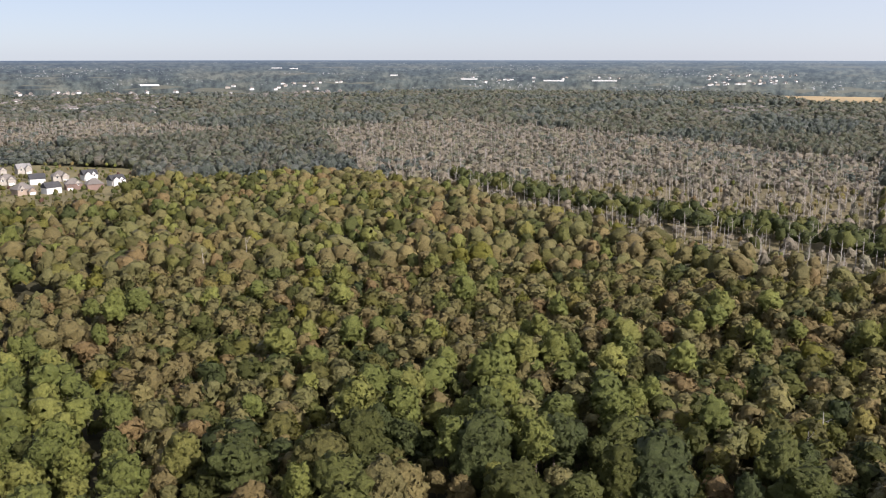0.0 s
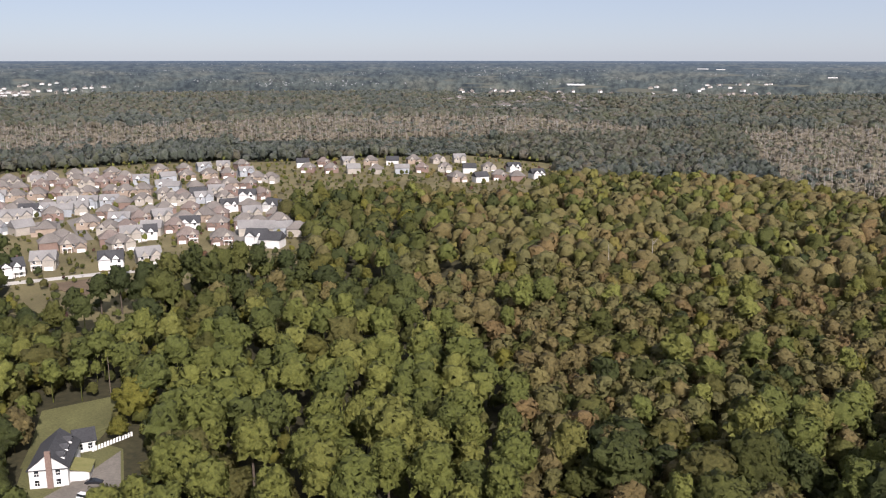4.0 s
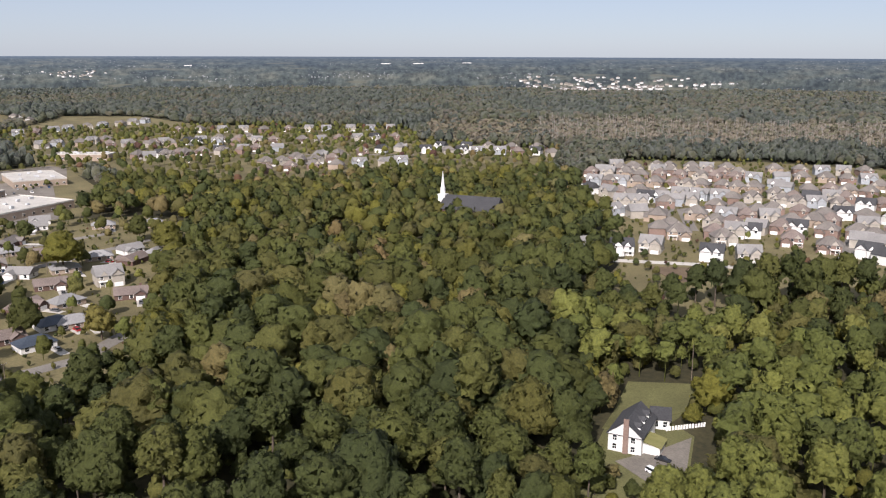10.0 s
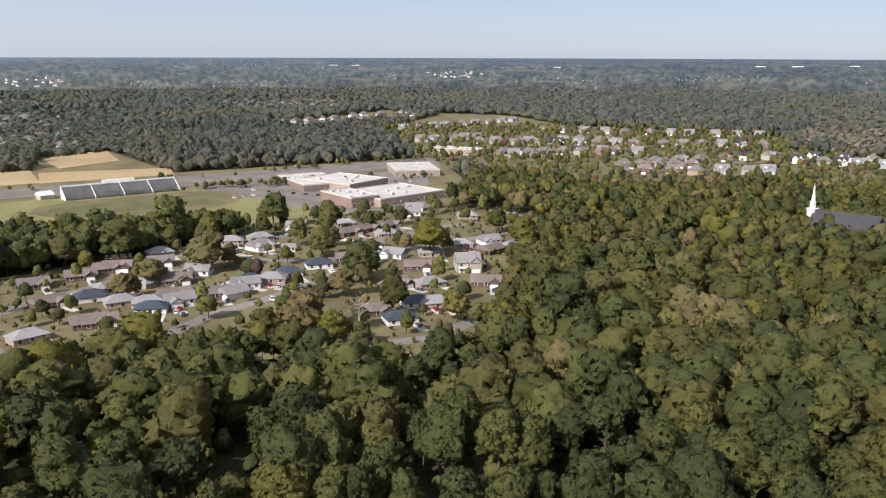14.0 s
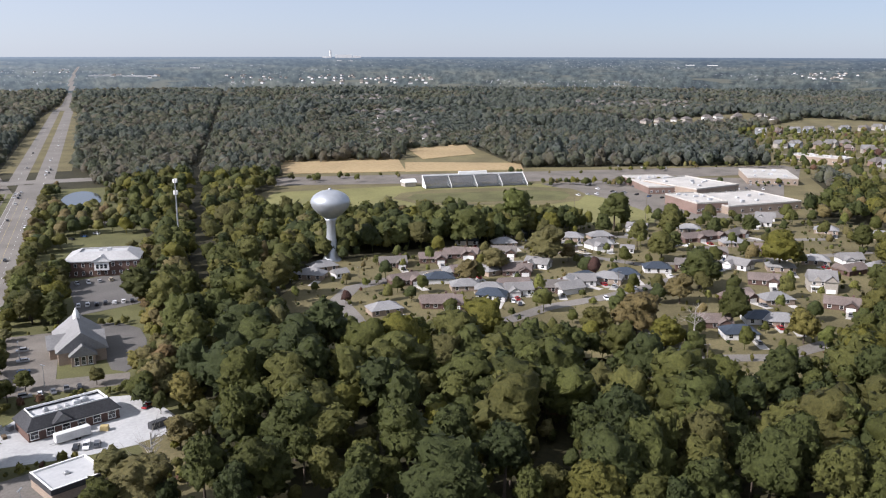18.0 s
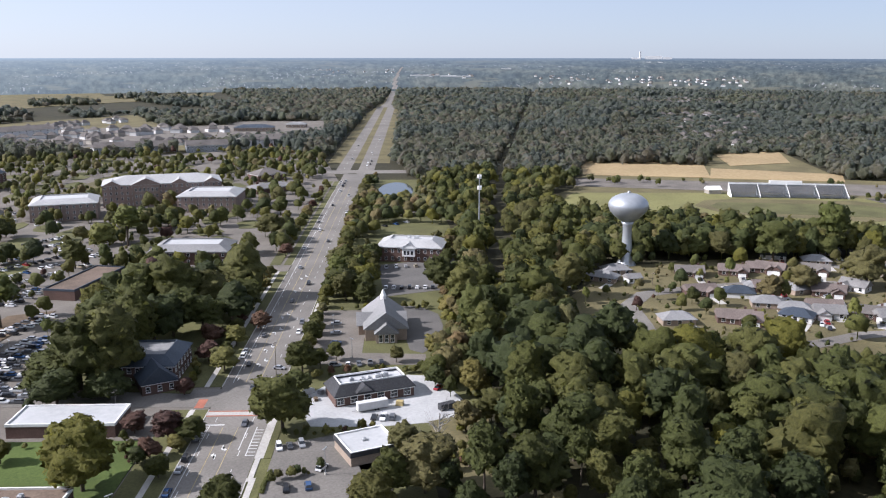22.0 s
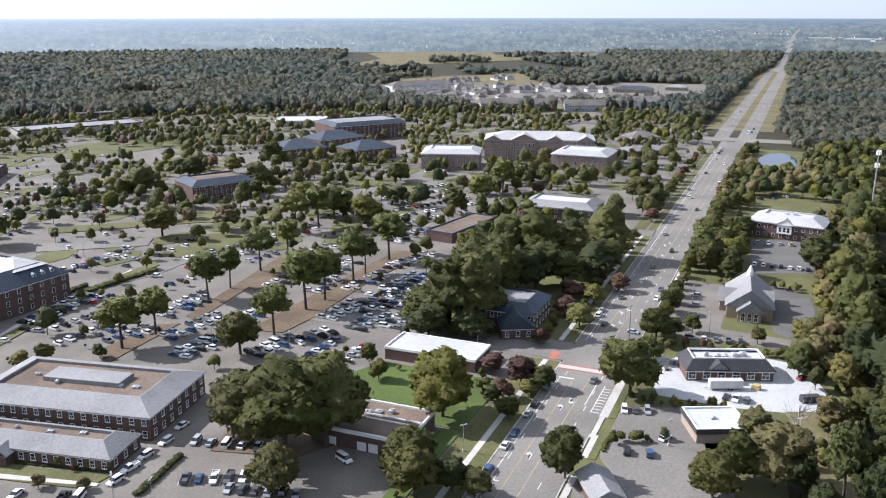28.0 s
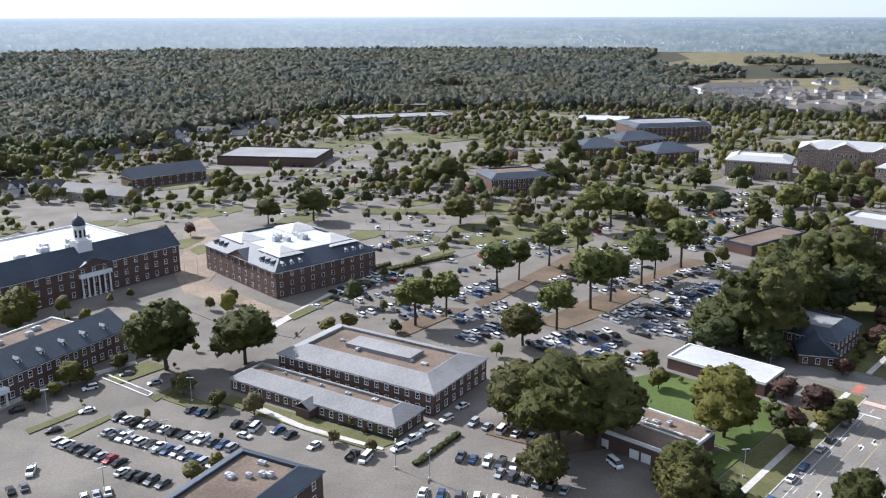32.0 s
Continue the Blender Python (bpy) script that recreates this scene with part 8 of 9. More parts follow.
def canopy(name, label, x, y, h, material, rng, wide, spray=5):
    """Far woods: one lumpy crown mass a point, roughened by loose leaf clumps."""
    bv, bf = BALL[1]
    bf = bf[bv[bf][:, :, 2].mean(1) > -0.3]
    n = len(x)
    v = bv[None] * (0.86 + rng.uniform(-0.35, 0.3, (n, len(bv), 1)))
    size = np.stack([wide * rng.uniform(0.75, 1.25, n), wide * rng.uniform(0.75, 1.25, n), h * 0.58], 1)
    at = np.stack([x, y, h * 0.4], 1)
    v = v * size[:, None] + at[:, None]
    f = (bf[None] + (np.arange(n) * len(bv))[:, None, None]).reshape(-1, 3)
    tint = rng.uniform(0, 1, n)
    d = rng.normal(size=(n, spray, 3))
    d[:, :, 2] = np.abs(d[:, :, 2]) + 0.2
    d /= np.linalg.norm(d, axis=2, keepdims=True)
    lv, lf, ln = leaves(rng, (at[:, None] + d * size[:, None] * rng.uniform(0.75, 1.15, (n, spray, 1))).reshape(-1, 3), d.reshape(-1, 3), wide * 0.36)
    av, af, an = merge([(v.reshape(-1, 3), f, unit(np.tile(bv, (n, 1)) + rng.normal(size=(n * len(bv), 3)) * 0.25)), (lv, lf, ln)])
    lt = np.repeat(tint, spray)
    me = mesh_arrays(name, av, af, material, np.concatenate([np.repeat(tint, len(bf)), lt]), True, an)
    return tagged(new(name, me), label, "woodland", "", "stuff")


for r0, r1, gap in ((FAR, 1450, 10.5), (1450, 2660, 15.5)):
    x, y = scatter(rng, r0, r1, -30, 206, gap)
    ok = free(x, y)
    for p in FAR_FIELDS:
        ok &= ~inside(p, x, y)
    # open grass with clumps and lines of trees
    ok &= ~(inside(GOLF, x, y) & np.array([noise.noise((a * 0.005, b * 0.005, 6.1)) + 0.4 * noise.noise((a * 0.02, b * 0.02, 2.2)) < 0.27 for a, b in zip(x, y)]))
    x, y = x[ok], y[ok]
    h = rng.uniform(9, 20, len(x))
    town = {(int(a // 60), int(b // 60)) for a, b in TOWN_AT}
    town = {(a + i, b + j) for a, b in town for i in (-1, 0, 1) for j in (-1, 0, 1)}
    h[np.array([(int(a // 60), int(b // 60)) in town for a, b in zip(x, y)])] *= 0.5
    m = inside(MARSH, x, y) | inside(MARSH_FAR, x, y)
    h[m] *= 0.5
    m &= rng.uniform(size=len(x)) < 0.72
    h[inside(YOUNG, x, y)] *= 0.4
    stand = np.array([noise.noise((a * 0.0045, b * 0.0045, 1.7)) + 0.6 * noise.noise((a * 0.016, b * 0.016, 4.2)) for a, b in zip(x, y)])
    # fewer dark stands past bearing 130, in place of backlit haze
    dk = stand + rng.normal(size=len(x)) * 0.12 > 0.02 + 0.22 * ((np.degrees(np.arctan2(-x, y)) + 60) % 360 < 125) + 0.18 * ((np.degrees(np.arctan2(-x, y)) + 60) % 360 > 190)
    h *= np.where(dk, 1.1, 0.95)
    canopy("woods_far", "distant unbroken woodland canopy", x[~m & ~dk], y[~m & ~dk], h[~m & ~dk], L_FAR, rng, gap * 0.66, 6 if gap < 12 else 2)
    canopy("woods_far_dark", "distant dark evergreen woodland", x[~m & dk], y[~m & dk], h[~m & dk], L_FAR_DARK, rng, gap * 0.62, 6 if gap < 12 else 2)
    if m.any():
        canopy("marsh_scrub", "pale scrub of the dead-tree marsh", x[m], y[m], h[m], L_SCRUB, rng, gap * 0.64, 7)
# standing dead trunks in the marsh
x, y = scatter(rng, 400, 1700, -36, 60, 12.0)
m = (inside(MARSH, x, y) | inside(MARSH_FAR, x, y)) & free(x, y)
x, y = x[m], y[m]
forest("dead_stand", "grey trunks of drowned dead trees standing in the marsh", x, y, np.full(len(x), 5), rng.uniform(9, 17, len(x)), rng, 1, 0, 0.1, 1)
# trees along the school lots and the highway beyond
x, y = rng.uniform(size=90), rng.uniform(size=90)
a, b, c, d = (-736, -209), (-816.5, -9.5), (-960, -13), (-669, -429)
sx = np.concatenate([a[0] + (b[0] - a[0]) * x[:45], d[0] + (c[0] - d[0]) * x[45:]]) + rng.normal(size=90) * 7
sy = np.concatenate([a[1] + (b[1] - a[1]) * x[:45], d[1] + (c[1] - d[1]) * x[45:]]) + rng.normal(size=90) * 7
forest("school_trees", "small rounded trees dotted about the school lots", sx, sy, rng.choice([1, 8, 2], 90), rng.uniform(4, 10, 90), rng, 7, 24, 0.06, 2, keep_trunk=True)
# garden trees among the houses
house_x, house_y = np.array([a for a, b in HOUSE_AT]), np.array([b for a, b in HOUSE_AT])
for area, gap, lo, hi in ((RANCHES, 17.5, 5, 14), (NEIGHBOURHOOD, 14.5, 3, 8), (SUBURB, 15.0, 6, 13)):
    x, y = scatter(rng, 200, 1400, -36, 210, gap)
    m = inside(area, x, y)
    x, y = x[m], y[m]
    m = np.array([np.hypot(house_x - a, house_y - b).min() > 10.5 for a, b in zip(x, y)])
    x, y = x[m], y[m]
    k = rng.choice([0, 1, 8, 2, 7], len(x), p=[0.12, 0.4, 0.36, 0.09, 0.03])
    forest("garden_trees", "assorted garden trees among the houses", x, y, k, rng.uniform(lo, hi, len(x)), rng, 12, 30 if area is RANCHES else 14, 0.05, 3 if area is RANCHES else 2, keep_trunk=True)
for area, gap in ((RANCHES, 9.0), (NEIGHBOURHOOD, 11.0)):
    x, y = scatter(rng, 200, 900, -36, 210, gap)
    m = inside(area, x, y)
    x, y = x[m], y[m]
    m = np.array([np.hypot(house_x - a, house_y - b).min() > 8.5 for a, b in zip(x, y)]) & (rng.uniform(size=len(x)) < 0.75)
    x, y = x[m], y[m]
    forest("garden_shrubs", "low shrubs and hedges in the gardens", x, y, rng.choice([1, 8, 2, 7], len(x), p=[0.42, 0.42, 0.12, 0.04]), rng.uniform(1.4, 4.2, len(x)), rng, 4, 14, 0.1, 1)
belt_x, belt_y = scatter(rng, 300, 700, 90, 130, 9.0)
m = inside(BELT, belt_x, belt_y)
forest("field_edge_trees", "row of tall trees between the playing field and the houses", belt_x[m], belt_y[m], rng.choice([8, 9, 1, 2], m.sum(), p=[0.45, 0.2, 0.3, 0.05]), rng.uniform(13, 20, m.sum()), rng, 44, 70, 0.035, 4, keep_trunk=True)

# large trees standing between the ranch houses
for a in ((-542.9, -111.4, 16.2, 8, 1.1), (-555.4, -71.0, 19.4, 8, 1.1), (-462.9, -43.8, 17.7, 8, 1.1), (-569.1, -109.8, 28.0, 8, 1.2), (-585.4, -75.3, 19.3, 8, 1.2), (-515.3, -161.9, 31.9, 0, 1.2), (-475.5, -179.8, 27.9, 8, 1.3),
          (-452.5, -123.4, 25.5, 2, 1.2), (-486.0, -66.6, 20.2, 8, 1.2), (-434.1, -40.1, 23.6, 8, 1.3), (-403.2, -45.6, 16.6, 2, 1.2), (-373.8, -20.2, 22.1, 1, 0.9), (-347.2, -32.9, 15.8, 5, 1.6), (-487.8, -4.4, 26.4, 1, 1.3),
          (-581.4, -25.8, 15.5, 8, 1.0), (-363.0, 8.4, 16.6, 3, 1.2), (-339.7, -70.5, 15.3, 1, 1.3), (-345.5, -55.7, 21.6, 2, 1.3), (-330.4, -41.5, 17.4, 1, 1.3), (-421.5, -143.5, 16.8, 2, 1.2), (-398.0, -149.9, 14.6, 2, 1.2),
          (-516.6, -85.4, 18.9, 8, 1.0), (-463.8, -114.5, 12.4, 2, 1.1), (-514.8, -63.5, 13.8, 8, 1.1), (-505.5, 51.3, 24.2, 1, 1.1), (-557.1, 39.7, 18.8, 1, 1.0), (-563.9, -45.4, 15.0, 8, 1.0)):
    tree(*a[:4], len(HOUSE_AT) % 4, a[0] * 7 % 360, a[4], "garden trees")

# a dense evergreen beside the white house
tree(-159.2, 141.8, 13.0, 8, 1, 40, 1.35, "garden trees", "dense dark round evergreen beside the white house")
tree(-181.0, 131.0, 5.5, 2, 2, 90, 1.4, "garden trees")
tree(-200.1, 69.3, 17.0, 3, 1, 10, 1.25, "garden trees", "full round tree with bright yellow-green leaves")
for i, (bx, by) in enumerate(((-168, 122), (-176, 122), (-160, 128), (-170, 130), (-161, 119), (-155, 125), (-186, 127), (-164, 136), (-177, 127))):
    tree(bx, by, 5.0 + (i * 7) % 4, 8 if i % 2 else 1, i % 4, i * 50, 1.4, "garden trees")
# tall pines standing in front of the estate
for i, a in enumerate(((-319.0, 259.4, 15.2), (-304.9, 261.9, 20.4), (-302.0, 270.9, 23.0), (-293.4, 277.8, 26.4), (-291.0, 289.7, 26.7), (-284.3, 299.1, 28.6), (-281.7, 311.4, 28.4), (-278.8, 324.5, 25.9), (-276.6, 336.8, 22.4), (-278.6, 274.0, 26.9), (-270.4, 293.5, 28.0))):
    tree(*a, 9 if i % 3 else 8, i % 4, i * 67, 0.95, "pines before the estate")

# ---- single trees of the campus and the roadside ----
CAMPUS_TREES = 0


def set_tree(x, y, h, kind, wide=1.0, label=""):
    global CAMPUS_TREES
    CAMPUS_TREES += 1
    n = CAMPUS_TREES
    if kind == 8 and n % 3:
        kind = 1
    return tree(x, y, h, kind, n % 4, (n * 77) % 360, wide, "campus trees", label)


for a in ((74.3, -273.2, 28.4, 8, 1.35), (48.7, -276.2, 23.5, 8, 1.4), (-9.9, -308.8, 19.7, 0, 1.5), (-22.3, -318.1, 18.4, 0, 1.4), (-47.4, -286.6, 18.5, 8, 1.3), (-62.5, -301.0, 18.8, 0, 1.5),
          (-46.6, -352.2, 20.6, 0, 1.3), (-57.7, -363.6, 18.6, 0, 1.2), (-75.2, -384.5, 20.9, 0, 1.4), (-92.6, -402.8, 19.0, 0, 1.3), (-80.5, -323.4, 25.3, 0, 1.3), (-90.7, -331.8, 21.6, 0, 1.3),
          (-110.0, -353.3, 23.6, 0, 1.2), (-118.1, -361.1, 18.1, 0, 1.2), (-135.7, -377.5, 24.2, 0, 1.5), (-37.7, -219.4, 24.7, 8, 1.3), (-44.6, -209.2, 30.3, 8, 1.35), (-56.4, -210.0, 28.5, 8, 1.3),
          (-33.7, -224.9, 18.4, 8, 1.2), (-92.7, -214.0, 24.0, 1, 1.25), (-36.9, -191.7, 14.7, 1, 1.4), (-69.9, -182.2, 17.9, 8, 1.25), (-124.2, -279.7, 31.1, 8, 1.2), (-132.1, -276.5, 33.8, 8, 1.25),
          (-152.7, -300.8, 29.8, 8, 1.2), (-186.8, -352.1, 24.1, 8, 1.2), (-206.0, -359.2, 24.5, 8, 1.2), (-119.9, -189.4, 3.9, 1, 1.4), (-40.9, -469.7, 20.3, 8, 1.5), (-39.1, -584.9, 22.7, 8, 1.5),
          (-80.2, -632.2, 19.0, 8, 1.5), (-109.4, -642.1, 15.0, 8, 1.4), (41.9, -483.7, 21.9, 8, 1.4), (66.7, -478.6, 17.8, 8, 1.3), (149.2, -641.7, 24.2, 8, 1.4), (-74.7, -471.4, 16.3, 2, 1.4),
          (-108.4, -449.4, 23.4, 0, 1.4), (-122.2, -454.7, 23.6, 0, 1.4), (-124.2, -489.1, 20.2, 0, 1.4), (-136.9, -473.8, 21.3, 8, 1.4), (-148.1, -446.6, 20.2, 8, 1.5), (-115.9, -575.4, 21.4, 8, 1.3),
          (-139.2, -639.9, 25.7, 8, 1.2), (-193.2, -624.0, 18.9, 8, 1.2), (-213.9, -568.4, 15.5, 1, 1.3), (-205.3, -455.4, 19.1, 8, 1.2), (-221.0, -454.3, 23.8, 0, 1.3), (-253.5, -487.4, 25.3, 0, 1.3),
          (138.1, -311.9, 19.5, 8, 1.3), (101.6, -261.5, 10.0, 1, 1.3), (90.3, -274.3, 6.0, 1, 1.2), (96.9, -263.3, 6.1, 1, 1.3), (64.2, -252.6, 8.4, 2, 1.5), (52.1, -243.0, 6.8, 1, 1.3),
          (40.3, -237.2, 8.1, 2, 1.3), (50.1, -201.0, 5.5, 3, 1.5), (45.4, -206.3, 4.9, 3, 1.5), (-84.3, -246.6, 8.6, 1, 1.2), (-86.3, -262.1, 8.0, 8, 1.2), (-110.7, -217.9, 6.1, 8, 1.4),
          (5.8, -212.6, 4.2, 2, 1.3), (16.0, -218.1, 4.3, 2, 1.3), (-2.3, -302.2, 5.6, 8, 1.4), (22.8, -303.9, 6.7, 3, 1.5), (14.6, -306.3, 7.8, 1, 1.4),
          (-152.2, -204.5, 21.4, 8, 1.35), (-107.5, -169.3, 15.8, 1, 1.1), (-187.6, -238.8, 15.0, 1, 1.2), (-174.5, -224.4, 10.2, 8, 1.3), (-211.5, -261.7, 11.7, 1, 1.1), (-195.9, -238.3, 8.7, 1, 1.2),
          (-205.4, -240.5, 8.8, 1, 1.1), (-219.4, -222.0, 7.5, 1, 1.2), (-303.5, -275.7, 22.1, 1, 1.2), (-144.9, -149.4, 15.4, 1, 1.3), (-154.0, -145.4, 19.1, 2, 1.3), (-167.3, -165.7, 11.0, 2, 1.4),
          (-136.1, -147.4, 13.6, 1, 1.4), (-161.1, -146.8, 22.4, 5, 1.0), (-129.3, -219.0, 9.6, 1, 1.4), (-125.7, -225.3, 10.7, 7, 1.5), (-120.6, -237.4, 8.0, 7, 1.5), (-115.0, -218.4, 7.5, 7, 1.5),
          (-123.2, -217.1, 5.7, 3, 1.5), (-110.3, -205.7, 8.1, 8, 1.5), (-147.7, -253.2, 7.5, 7, 1.4), (-126.1, -259.6, 7.5, 5, 1.2), (-82.6, -170.7, 9.3, 1, 1.5), (-69.0, -176.1, 16.4, 8, 1.3),
          (-78.5, -175.3, 10.9, 8, 1.3), (-68.2, -191.9, 6.5, 8, 1.3), (-170.1, -262.4, 10.1, 3, 1.5), (-189.5, -282.6, 9.6, 3, 1.4), (-184.9, -292.5, 9.8, 7, 1.5), (-171.8, -275.4, 9.3, 7, 1.4),
          (-185.7, -346.8, 28.6, 8, 1.2), (-194.5, -332.8, 32.0, 8, 1.25), (-206.5, -327.6, 25.4, 8, 1.2), (-230.2, -337.9, 29.2, 8, 1.3), (-323.3, -437.5, 19.6, 8, 1.4), (-343.6, -447.4, 12.9, 8, 1.2),
          (-184.7, -368.8, 18.6, 8, 1.3), (-167.4, -354.8, 19.2, 8, 1.3), (-242.7, -349.3, 8.7, 7, 1.5), (-247.4, -499.2, 13.1, 0, 1.4), (-261.8, -503.0, 20.9, 0, 1.3), (-206.7, -559.4, 15.9, 1, 1.3)):
    set_tree(*a)
for i, (bx, by) in enumerate(((105.1, -269.2), (97.4, -265.1), (90.3, -275.7), (81.5, -284.9), (104.4, -255.3), (108.4, -249.5))):
    set_tree(bx, by, 4.2 + i % 3, 8, 1.5, "round clipped dark shrub beside the brick hall")
# dark trees shading the slate-roofed office
for a in ((-179, -312, 22, 8, 1.5), (-189, -306, 20, 8, 1.5), (-207, -311, 19, 8, 1.5), (-167, -306, 24, 8, 1.5), (-222, -322, 17, 1, 1.5), (-209, -293, 9, 7, 1.6), (-117, -288, 17, 8, 1.8), (-128, -268, 14, 8, 1.8),
          (-114, -276, 15, 8, 1.8), (-140, -290, 20, 8, 1.6), (-196, -345, 22, 8, 1.5), (-215, -345, 21, 8, 1.5), (-226, -352, 20, 8, 1.5), (-160, -330, 22, 8, 1.5)):
    tree(a[0], a[1], a[2], a[3], int(-a[0]) % 4, (a[1] * 53) % 360, a[4], "campus trees")
# street trees in rows along the kerbs
tr = np.random.default_rng(31)
for i in range(34):
    s = 112 + i * 13.5
    if 250 < s < 275:
        continue
    set_tree(*R(s + tr.uniform(-3, 3), 18.5 + tr.uniform(-2.5, 2.5)), tr.uniform(5, 9), int(tr.choice([1, 2, 3, 7, 8], p=[0.4, 0.2, 0.15, 0.1, 0.15])), 1.5)
for i in range(48):
    s = 108 + i * 9.8
    if 228 < s < 246:
        continue
    set_tree(*R(s, -15.0 - tr.uniform(0, 2.5)), tr.uniform(5, 9) if s < 190 else tr.uniform(7, 13), int(tr.choice([1, 8, 2, 3], p=[0.5, 0.25, 0.15, 0.1])), 1.3)
for i in range(30):
    set_tree(*R(tr.uniform(188, 285), tr.uniform(-36, -18)), tr.uniform(10, 17), int(tr.choice([1, 8, 0, 6], p=[0.4, 0.3, 0.15, 0.15])), 1.2)
for i in range(26):
    s = tr.uniform(20, 330)
    set_tree(*R(s, -62 - tr.uniform(8, 20)), tr.uniform(6, 14), int(tr.choice([1, 8, 2, 3])), 1.2)
far_s, far_o = np.concatenate([tr.uniform(330, 480, 40), tr.uniform(385, 475, 60), tr.uniform(470, 625, 70)]), np.concatenate([tr.uniform(-34, -18, 40), tr.uniform(-78, -32, 60), np.where(tr.uniform(size=70) < 0.65, tr.uniform(-80, -60, 70), tr.uniform(-24, -17, 70))])
forest("roadside_trees", "roadside trees beside the office lots", -103 + far_s * U[0] + far_o * N[0], -180 + far_s * U[1] + far_o * N[1], tr.choice([1, 8, 2, 3], 170, p=[0.4, 0.25, 0.25, 0.1]), np.concatenate([tr.uniform(8, 14, 100), tr.uniform(4, 10, 70)]), tr, 12, 30, 0.04, 3, keep_trunk=True)
# groves before the halls and between the lots
px, py = [], []
for (cx, cy), n, rad in (((-178, -494), 9, 20), ((-152, -482), 6, 14), ((-282, -576), 8, 20), ((-255, -508), 10, 22), ((-293, -523), 10, 20), ((-206, -432), 8, 14), ((-228, -411), 8, 14), ((-250, -392), 8, 14), ((-304, -416), 7, 14), ((-359, -504), 8, 20), ((-332, -436), 7, 14), ((-357, -553), 8, 16), ((-363, -601), 7, 12),
                         ((-307, -628), 7, 14), ((-258, -598), 7, 16), ((-522, -683), 9, 22), ((-596, -740), 8, 20), ((-424, -603), 8, 18), ((-395, -560), 8, 18), ((-335, -575), 8, 18), ((-110, -560), 8, 20), ((-60, -520), 7, 20), ((-20, -560), 8, 24), ((-160, -600), 8, 20)):
    px.append(cx + tr.normal(size=n) * rad * 0.7)
    py.append(cy + tr.normal(size=n) * rad * 0.7)
GROVES = np.concatenate(px), np.concatenate(py)
# the planted lots and the built-up ground behind, as loose stuff
CORES = [((57.2, -654.1), 70), ((-1.4, -469.8), 48), ((-203.7, -483.4), 40), ((60.8, -219.6), 75), ((-70.1, -322.7), 130), ((54.2, -436.9), 60), ((143.1, -411.3), 80), ((-22.4, -196.0), 40)]


def off_buildings(x, y, room):
    m = np.ones(len(x), bool)
    for ob in bpy.data.objects:
        if ob.name.split(".")[0] == "wall" and ob.parent and ob.parent.get("category") == "building":
            inv = ob.parent.matrix_basis.inverted()
            lx = inv[0][0] * x + inv[0][1] * y + inv[0][3]
            ly = inv[1][0] * x + inv[1][1] * y + inv[1][3]
            c = np.array([v.co[:2] for v in ob.data.vertices])
            m &= ~((lx > c[:, 0].min() - room) & (lx < c[:, 0].max() + room) & (ly > c[:, 1].min() - room) & (ly < c[:, 1].max() + room))
    return m


m = off_buildings(*GROVES, 6) & ((GROVES[0] + 103) * N[0] + (GROVES[1] + 180) * N[1] > 17)
forest("grove_trees", "groves of dark broadleaf trees between the lots and the halls", GROVES[0][m], GROVES[1][m], tr.choice([8, 1, 2, 0], m.sum(), p=[0.5, 0.35, 0.08, 0.07]), tr.uniform(8, 17, m.sum()), tr, 24, 60, 0.05, 3, keep_trunk=True)
# worn grass between the far lots
x, y = scatter(tr, 430, 1150, 120, 212, 30.0)
m = inside(CAMPUS, x, y) & ((x + 103) * N[0] + (y + 180) * N[1] > 45) & off_buildings(x, y, 10) & (tr.uniform(size=len(x)) < 0.62)
bm = bmesh.new()
for i, (a, b) in enumerate(zip(x[m], y[m])):
    turn, n = tr.uniform(0, 6.283), 9
    pts = []
    for j in range(n):
        t = 6.2832 * j / n
        u, v = tr.uniform(12, 20) * math.cos(t), tr.uniform(5, 11) * math.sin(t)
        pts.append((a + u * math.cos(0.9) - v * math.sin(0.9), b + u * math.sin(0.9) + v * math.cos(0.9)))
    slab(bm, pts, 0.0, 0.26 + 0.004 * (i % 9))
tagged(part("lot_grass", bm, M_GRASS), "worn grass beds between the far car parks", "grass", "", "stuff")
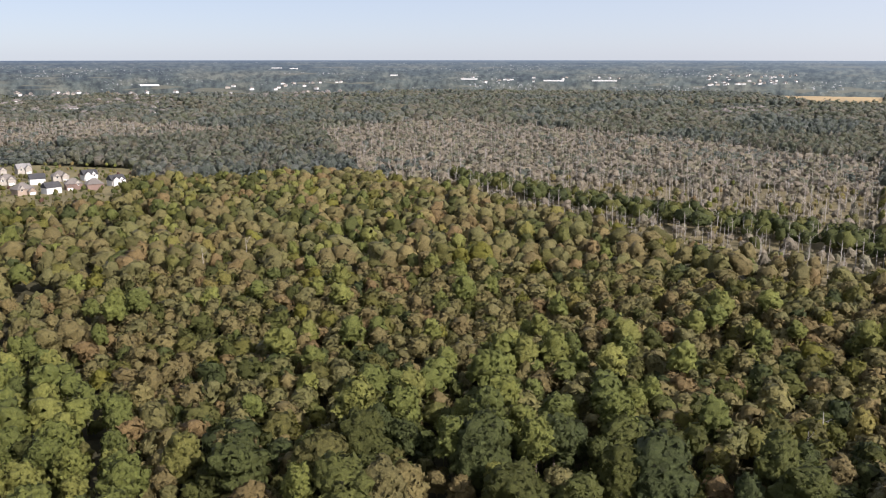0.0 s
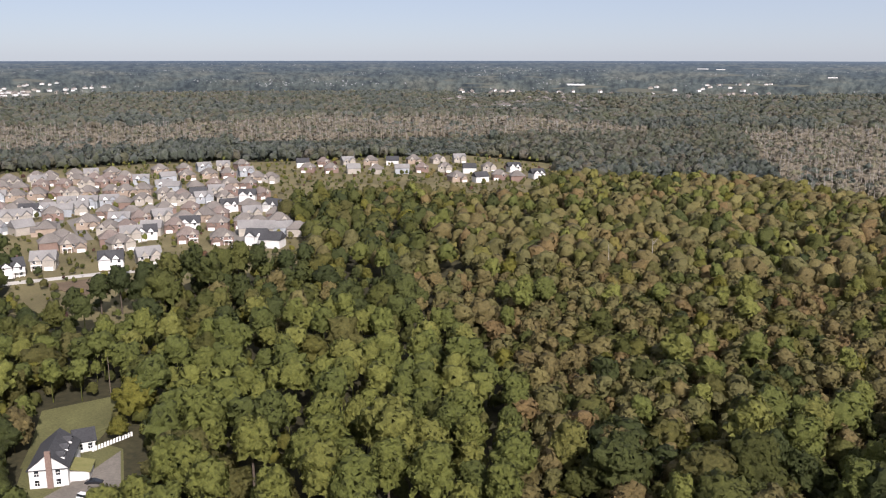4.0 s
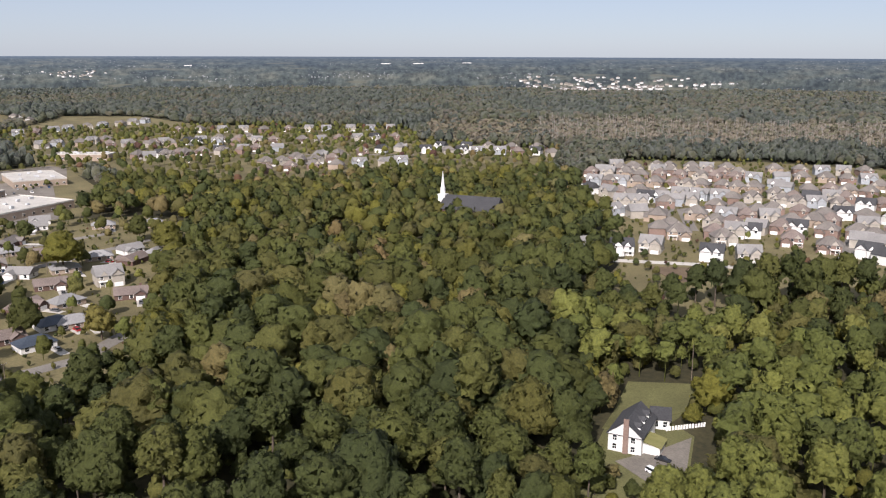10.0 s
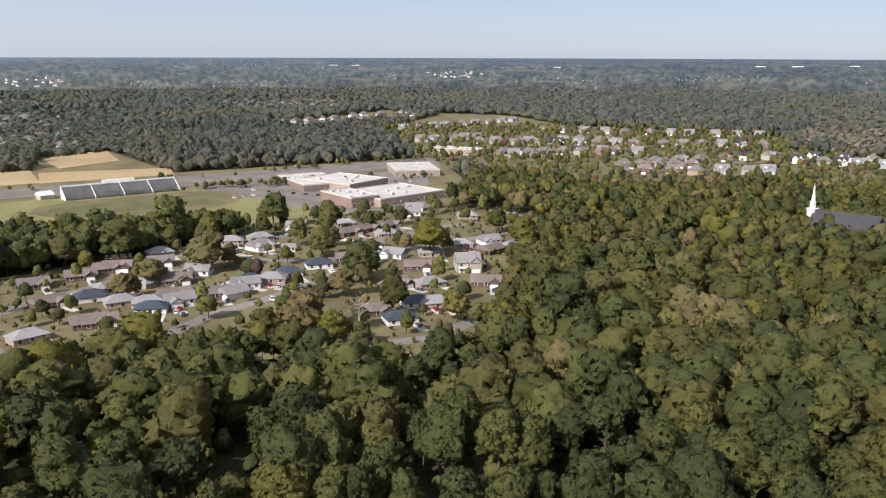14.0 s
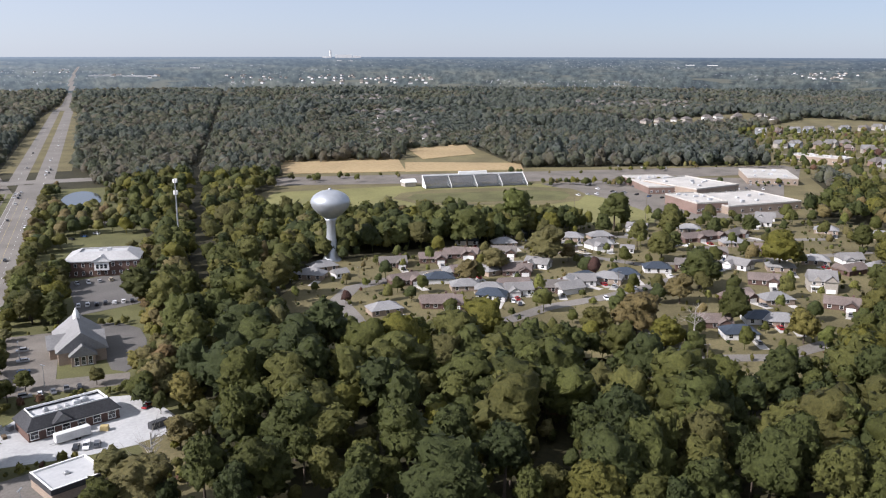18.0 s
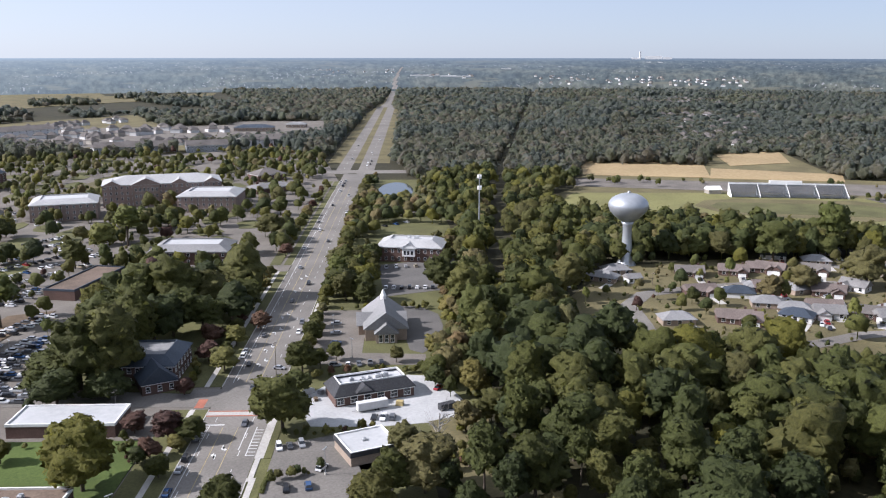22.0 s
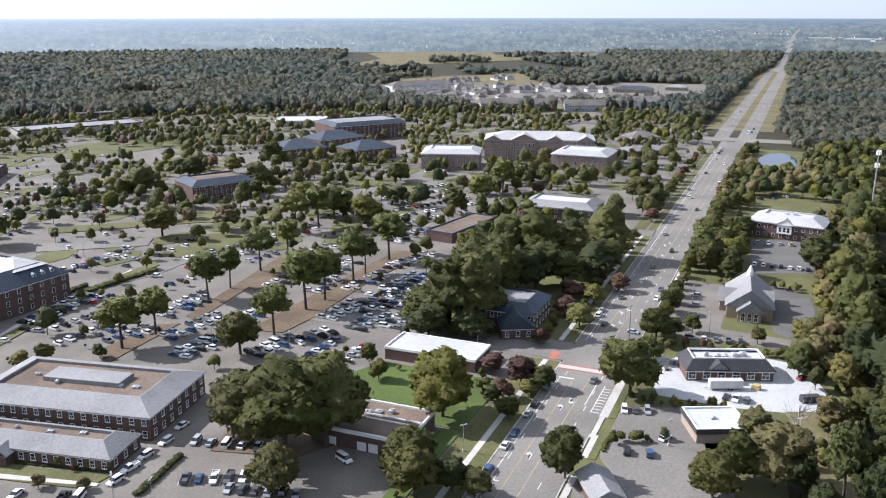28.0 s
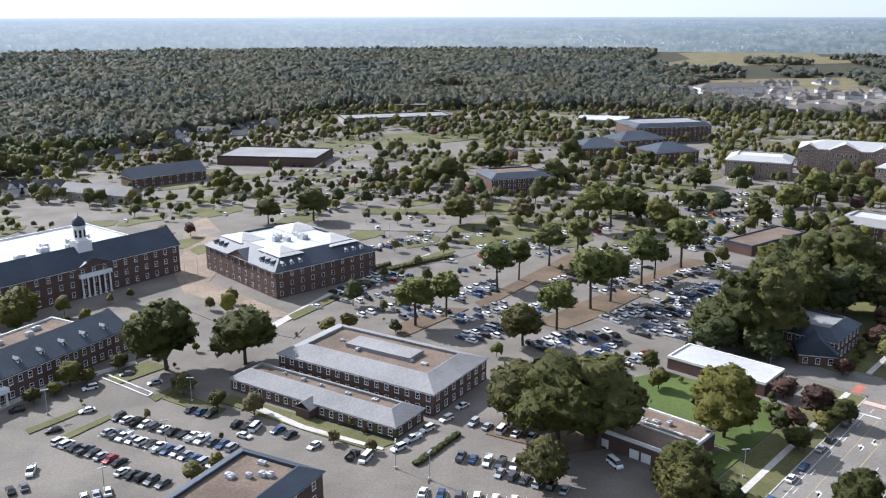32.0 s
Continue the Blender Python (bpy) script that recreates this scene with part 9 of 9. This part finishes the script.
for gap, r0, r1, lo, hi in ((14.0, 225, 330, 2.0, 6.5), (11.5, 330, 560, 4.0, 13), (10.8, 560, 1100, 5, 15)):
    x, y = scatter(tr, r0, r1, 120, 212, gap)
    s = (x + 103) * U[0] + (y + 180) * U[1]
    o = (x + 103) * N[0] + (y + 180) * N[1]
    m = inside(CAMPUS, x, y) & (o > 28)
    for (cx, cy), rad in CORES:
        m &= ~((np.hypot(x - cx, y - cy) < rad) & (tr.uniform(size=len(x)) < 0.75))
    m &= off_buildings(x, y, 4)
    m &= np.array([noise.noise((a * 0.018, b * 0.018, 8.3)) for a, b in zip(x, y)]) > -0.2
    x, y = x[m], y[m]
    k = tr.choice([1, 8, 2, 0, 7, 3], len(x), p=[0.7, 0.12, 0.09, 0.03, 0.03, 0.03])
    forest("planted_trees", "small planted trees among the car parks", x, y, k, lo + (hi - lo) * tr.uniform(0, 1, len(x)) ** 1.7, tr, 8, 30, 0.055, 2, keep_trunk=True)
# the line of turning trees beside the straight clearing
q = tr.uniform(-0.16, 1, 170)
lx, ly = -246 - 240 * q + tr.normal(size=170) * 3.0, -217 - 184 * q + tr.normal(size=170) * 3.0
forest("clearing_edge_trees", "narrow line of olive and yellowing trees beside the straight clearing", lx, ly, tr.choice([1, 2, 3, 8], 170, p=[0.35, 0.35, 0.15, 0.15]), tr.uniform(7, 14, 170), tr, 40, 60, 0.04, 4, keep_trunk=True)
# shrubs along the edges of the lots
SHRUB_BEDS = [(R(-20, -66), R(60, -74), 26), (R(60, -79), R(185, -76), 40), (R(185, -80), R(330, -86), 34), (R(98, -20), R(104, -62), 22), (R(48, -18), R(54, -44), 16), (R(182, -18), R(186, -70), 20),
              (R(20, -18), R(28, -36), 9), (R(88, 22), R(128, 24), 16), (R(30, 25), R(60, 33), 14), (R(-60, 24), R(0, 28), 14), ((-173.9, -155.8), (-176.2, -135.7), 30), ((22.2, -238.6), (0.4, -220.4), 18), ((117.8, -256.3), (88.6, -281.4), 16)]
sx, sy = [], []
for p, q, n in SHRUB_BEDS:
    k = tr.uniform(0, 1, n)
    sx.append(p[0] + (q[0] - p[0]) * k + tr.uniform(-2.5, 2.5, n))
    sy.append(p[1] + (q[1] - p[1]) * k + tr.uniform(-2.5, 2.5, n))
sx, sy = np.concatenate(sx), np.concatenate(sy)
forest("shrubs", "clumps of shrubs along lot edges and walls", sx, sy, tr.choice([1, 8, 3, 7], len(sx), p=[0.55, 0.25, 0.12, 0.08]), tr.uniform(1.6, 5.0, len(sx)), tr, 6, 50, 0.07, 2)
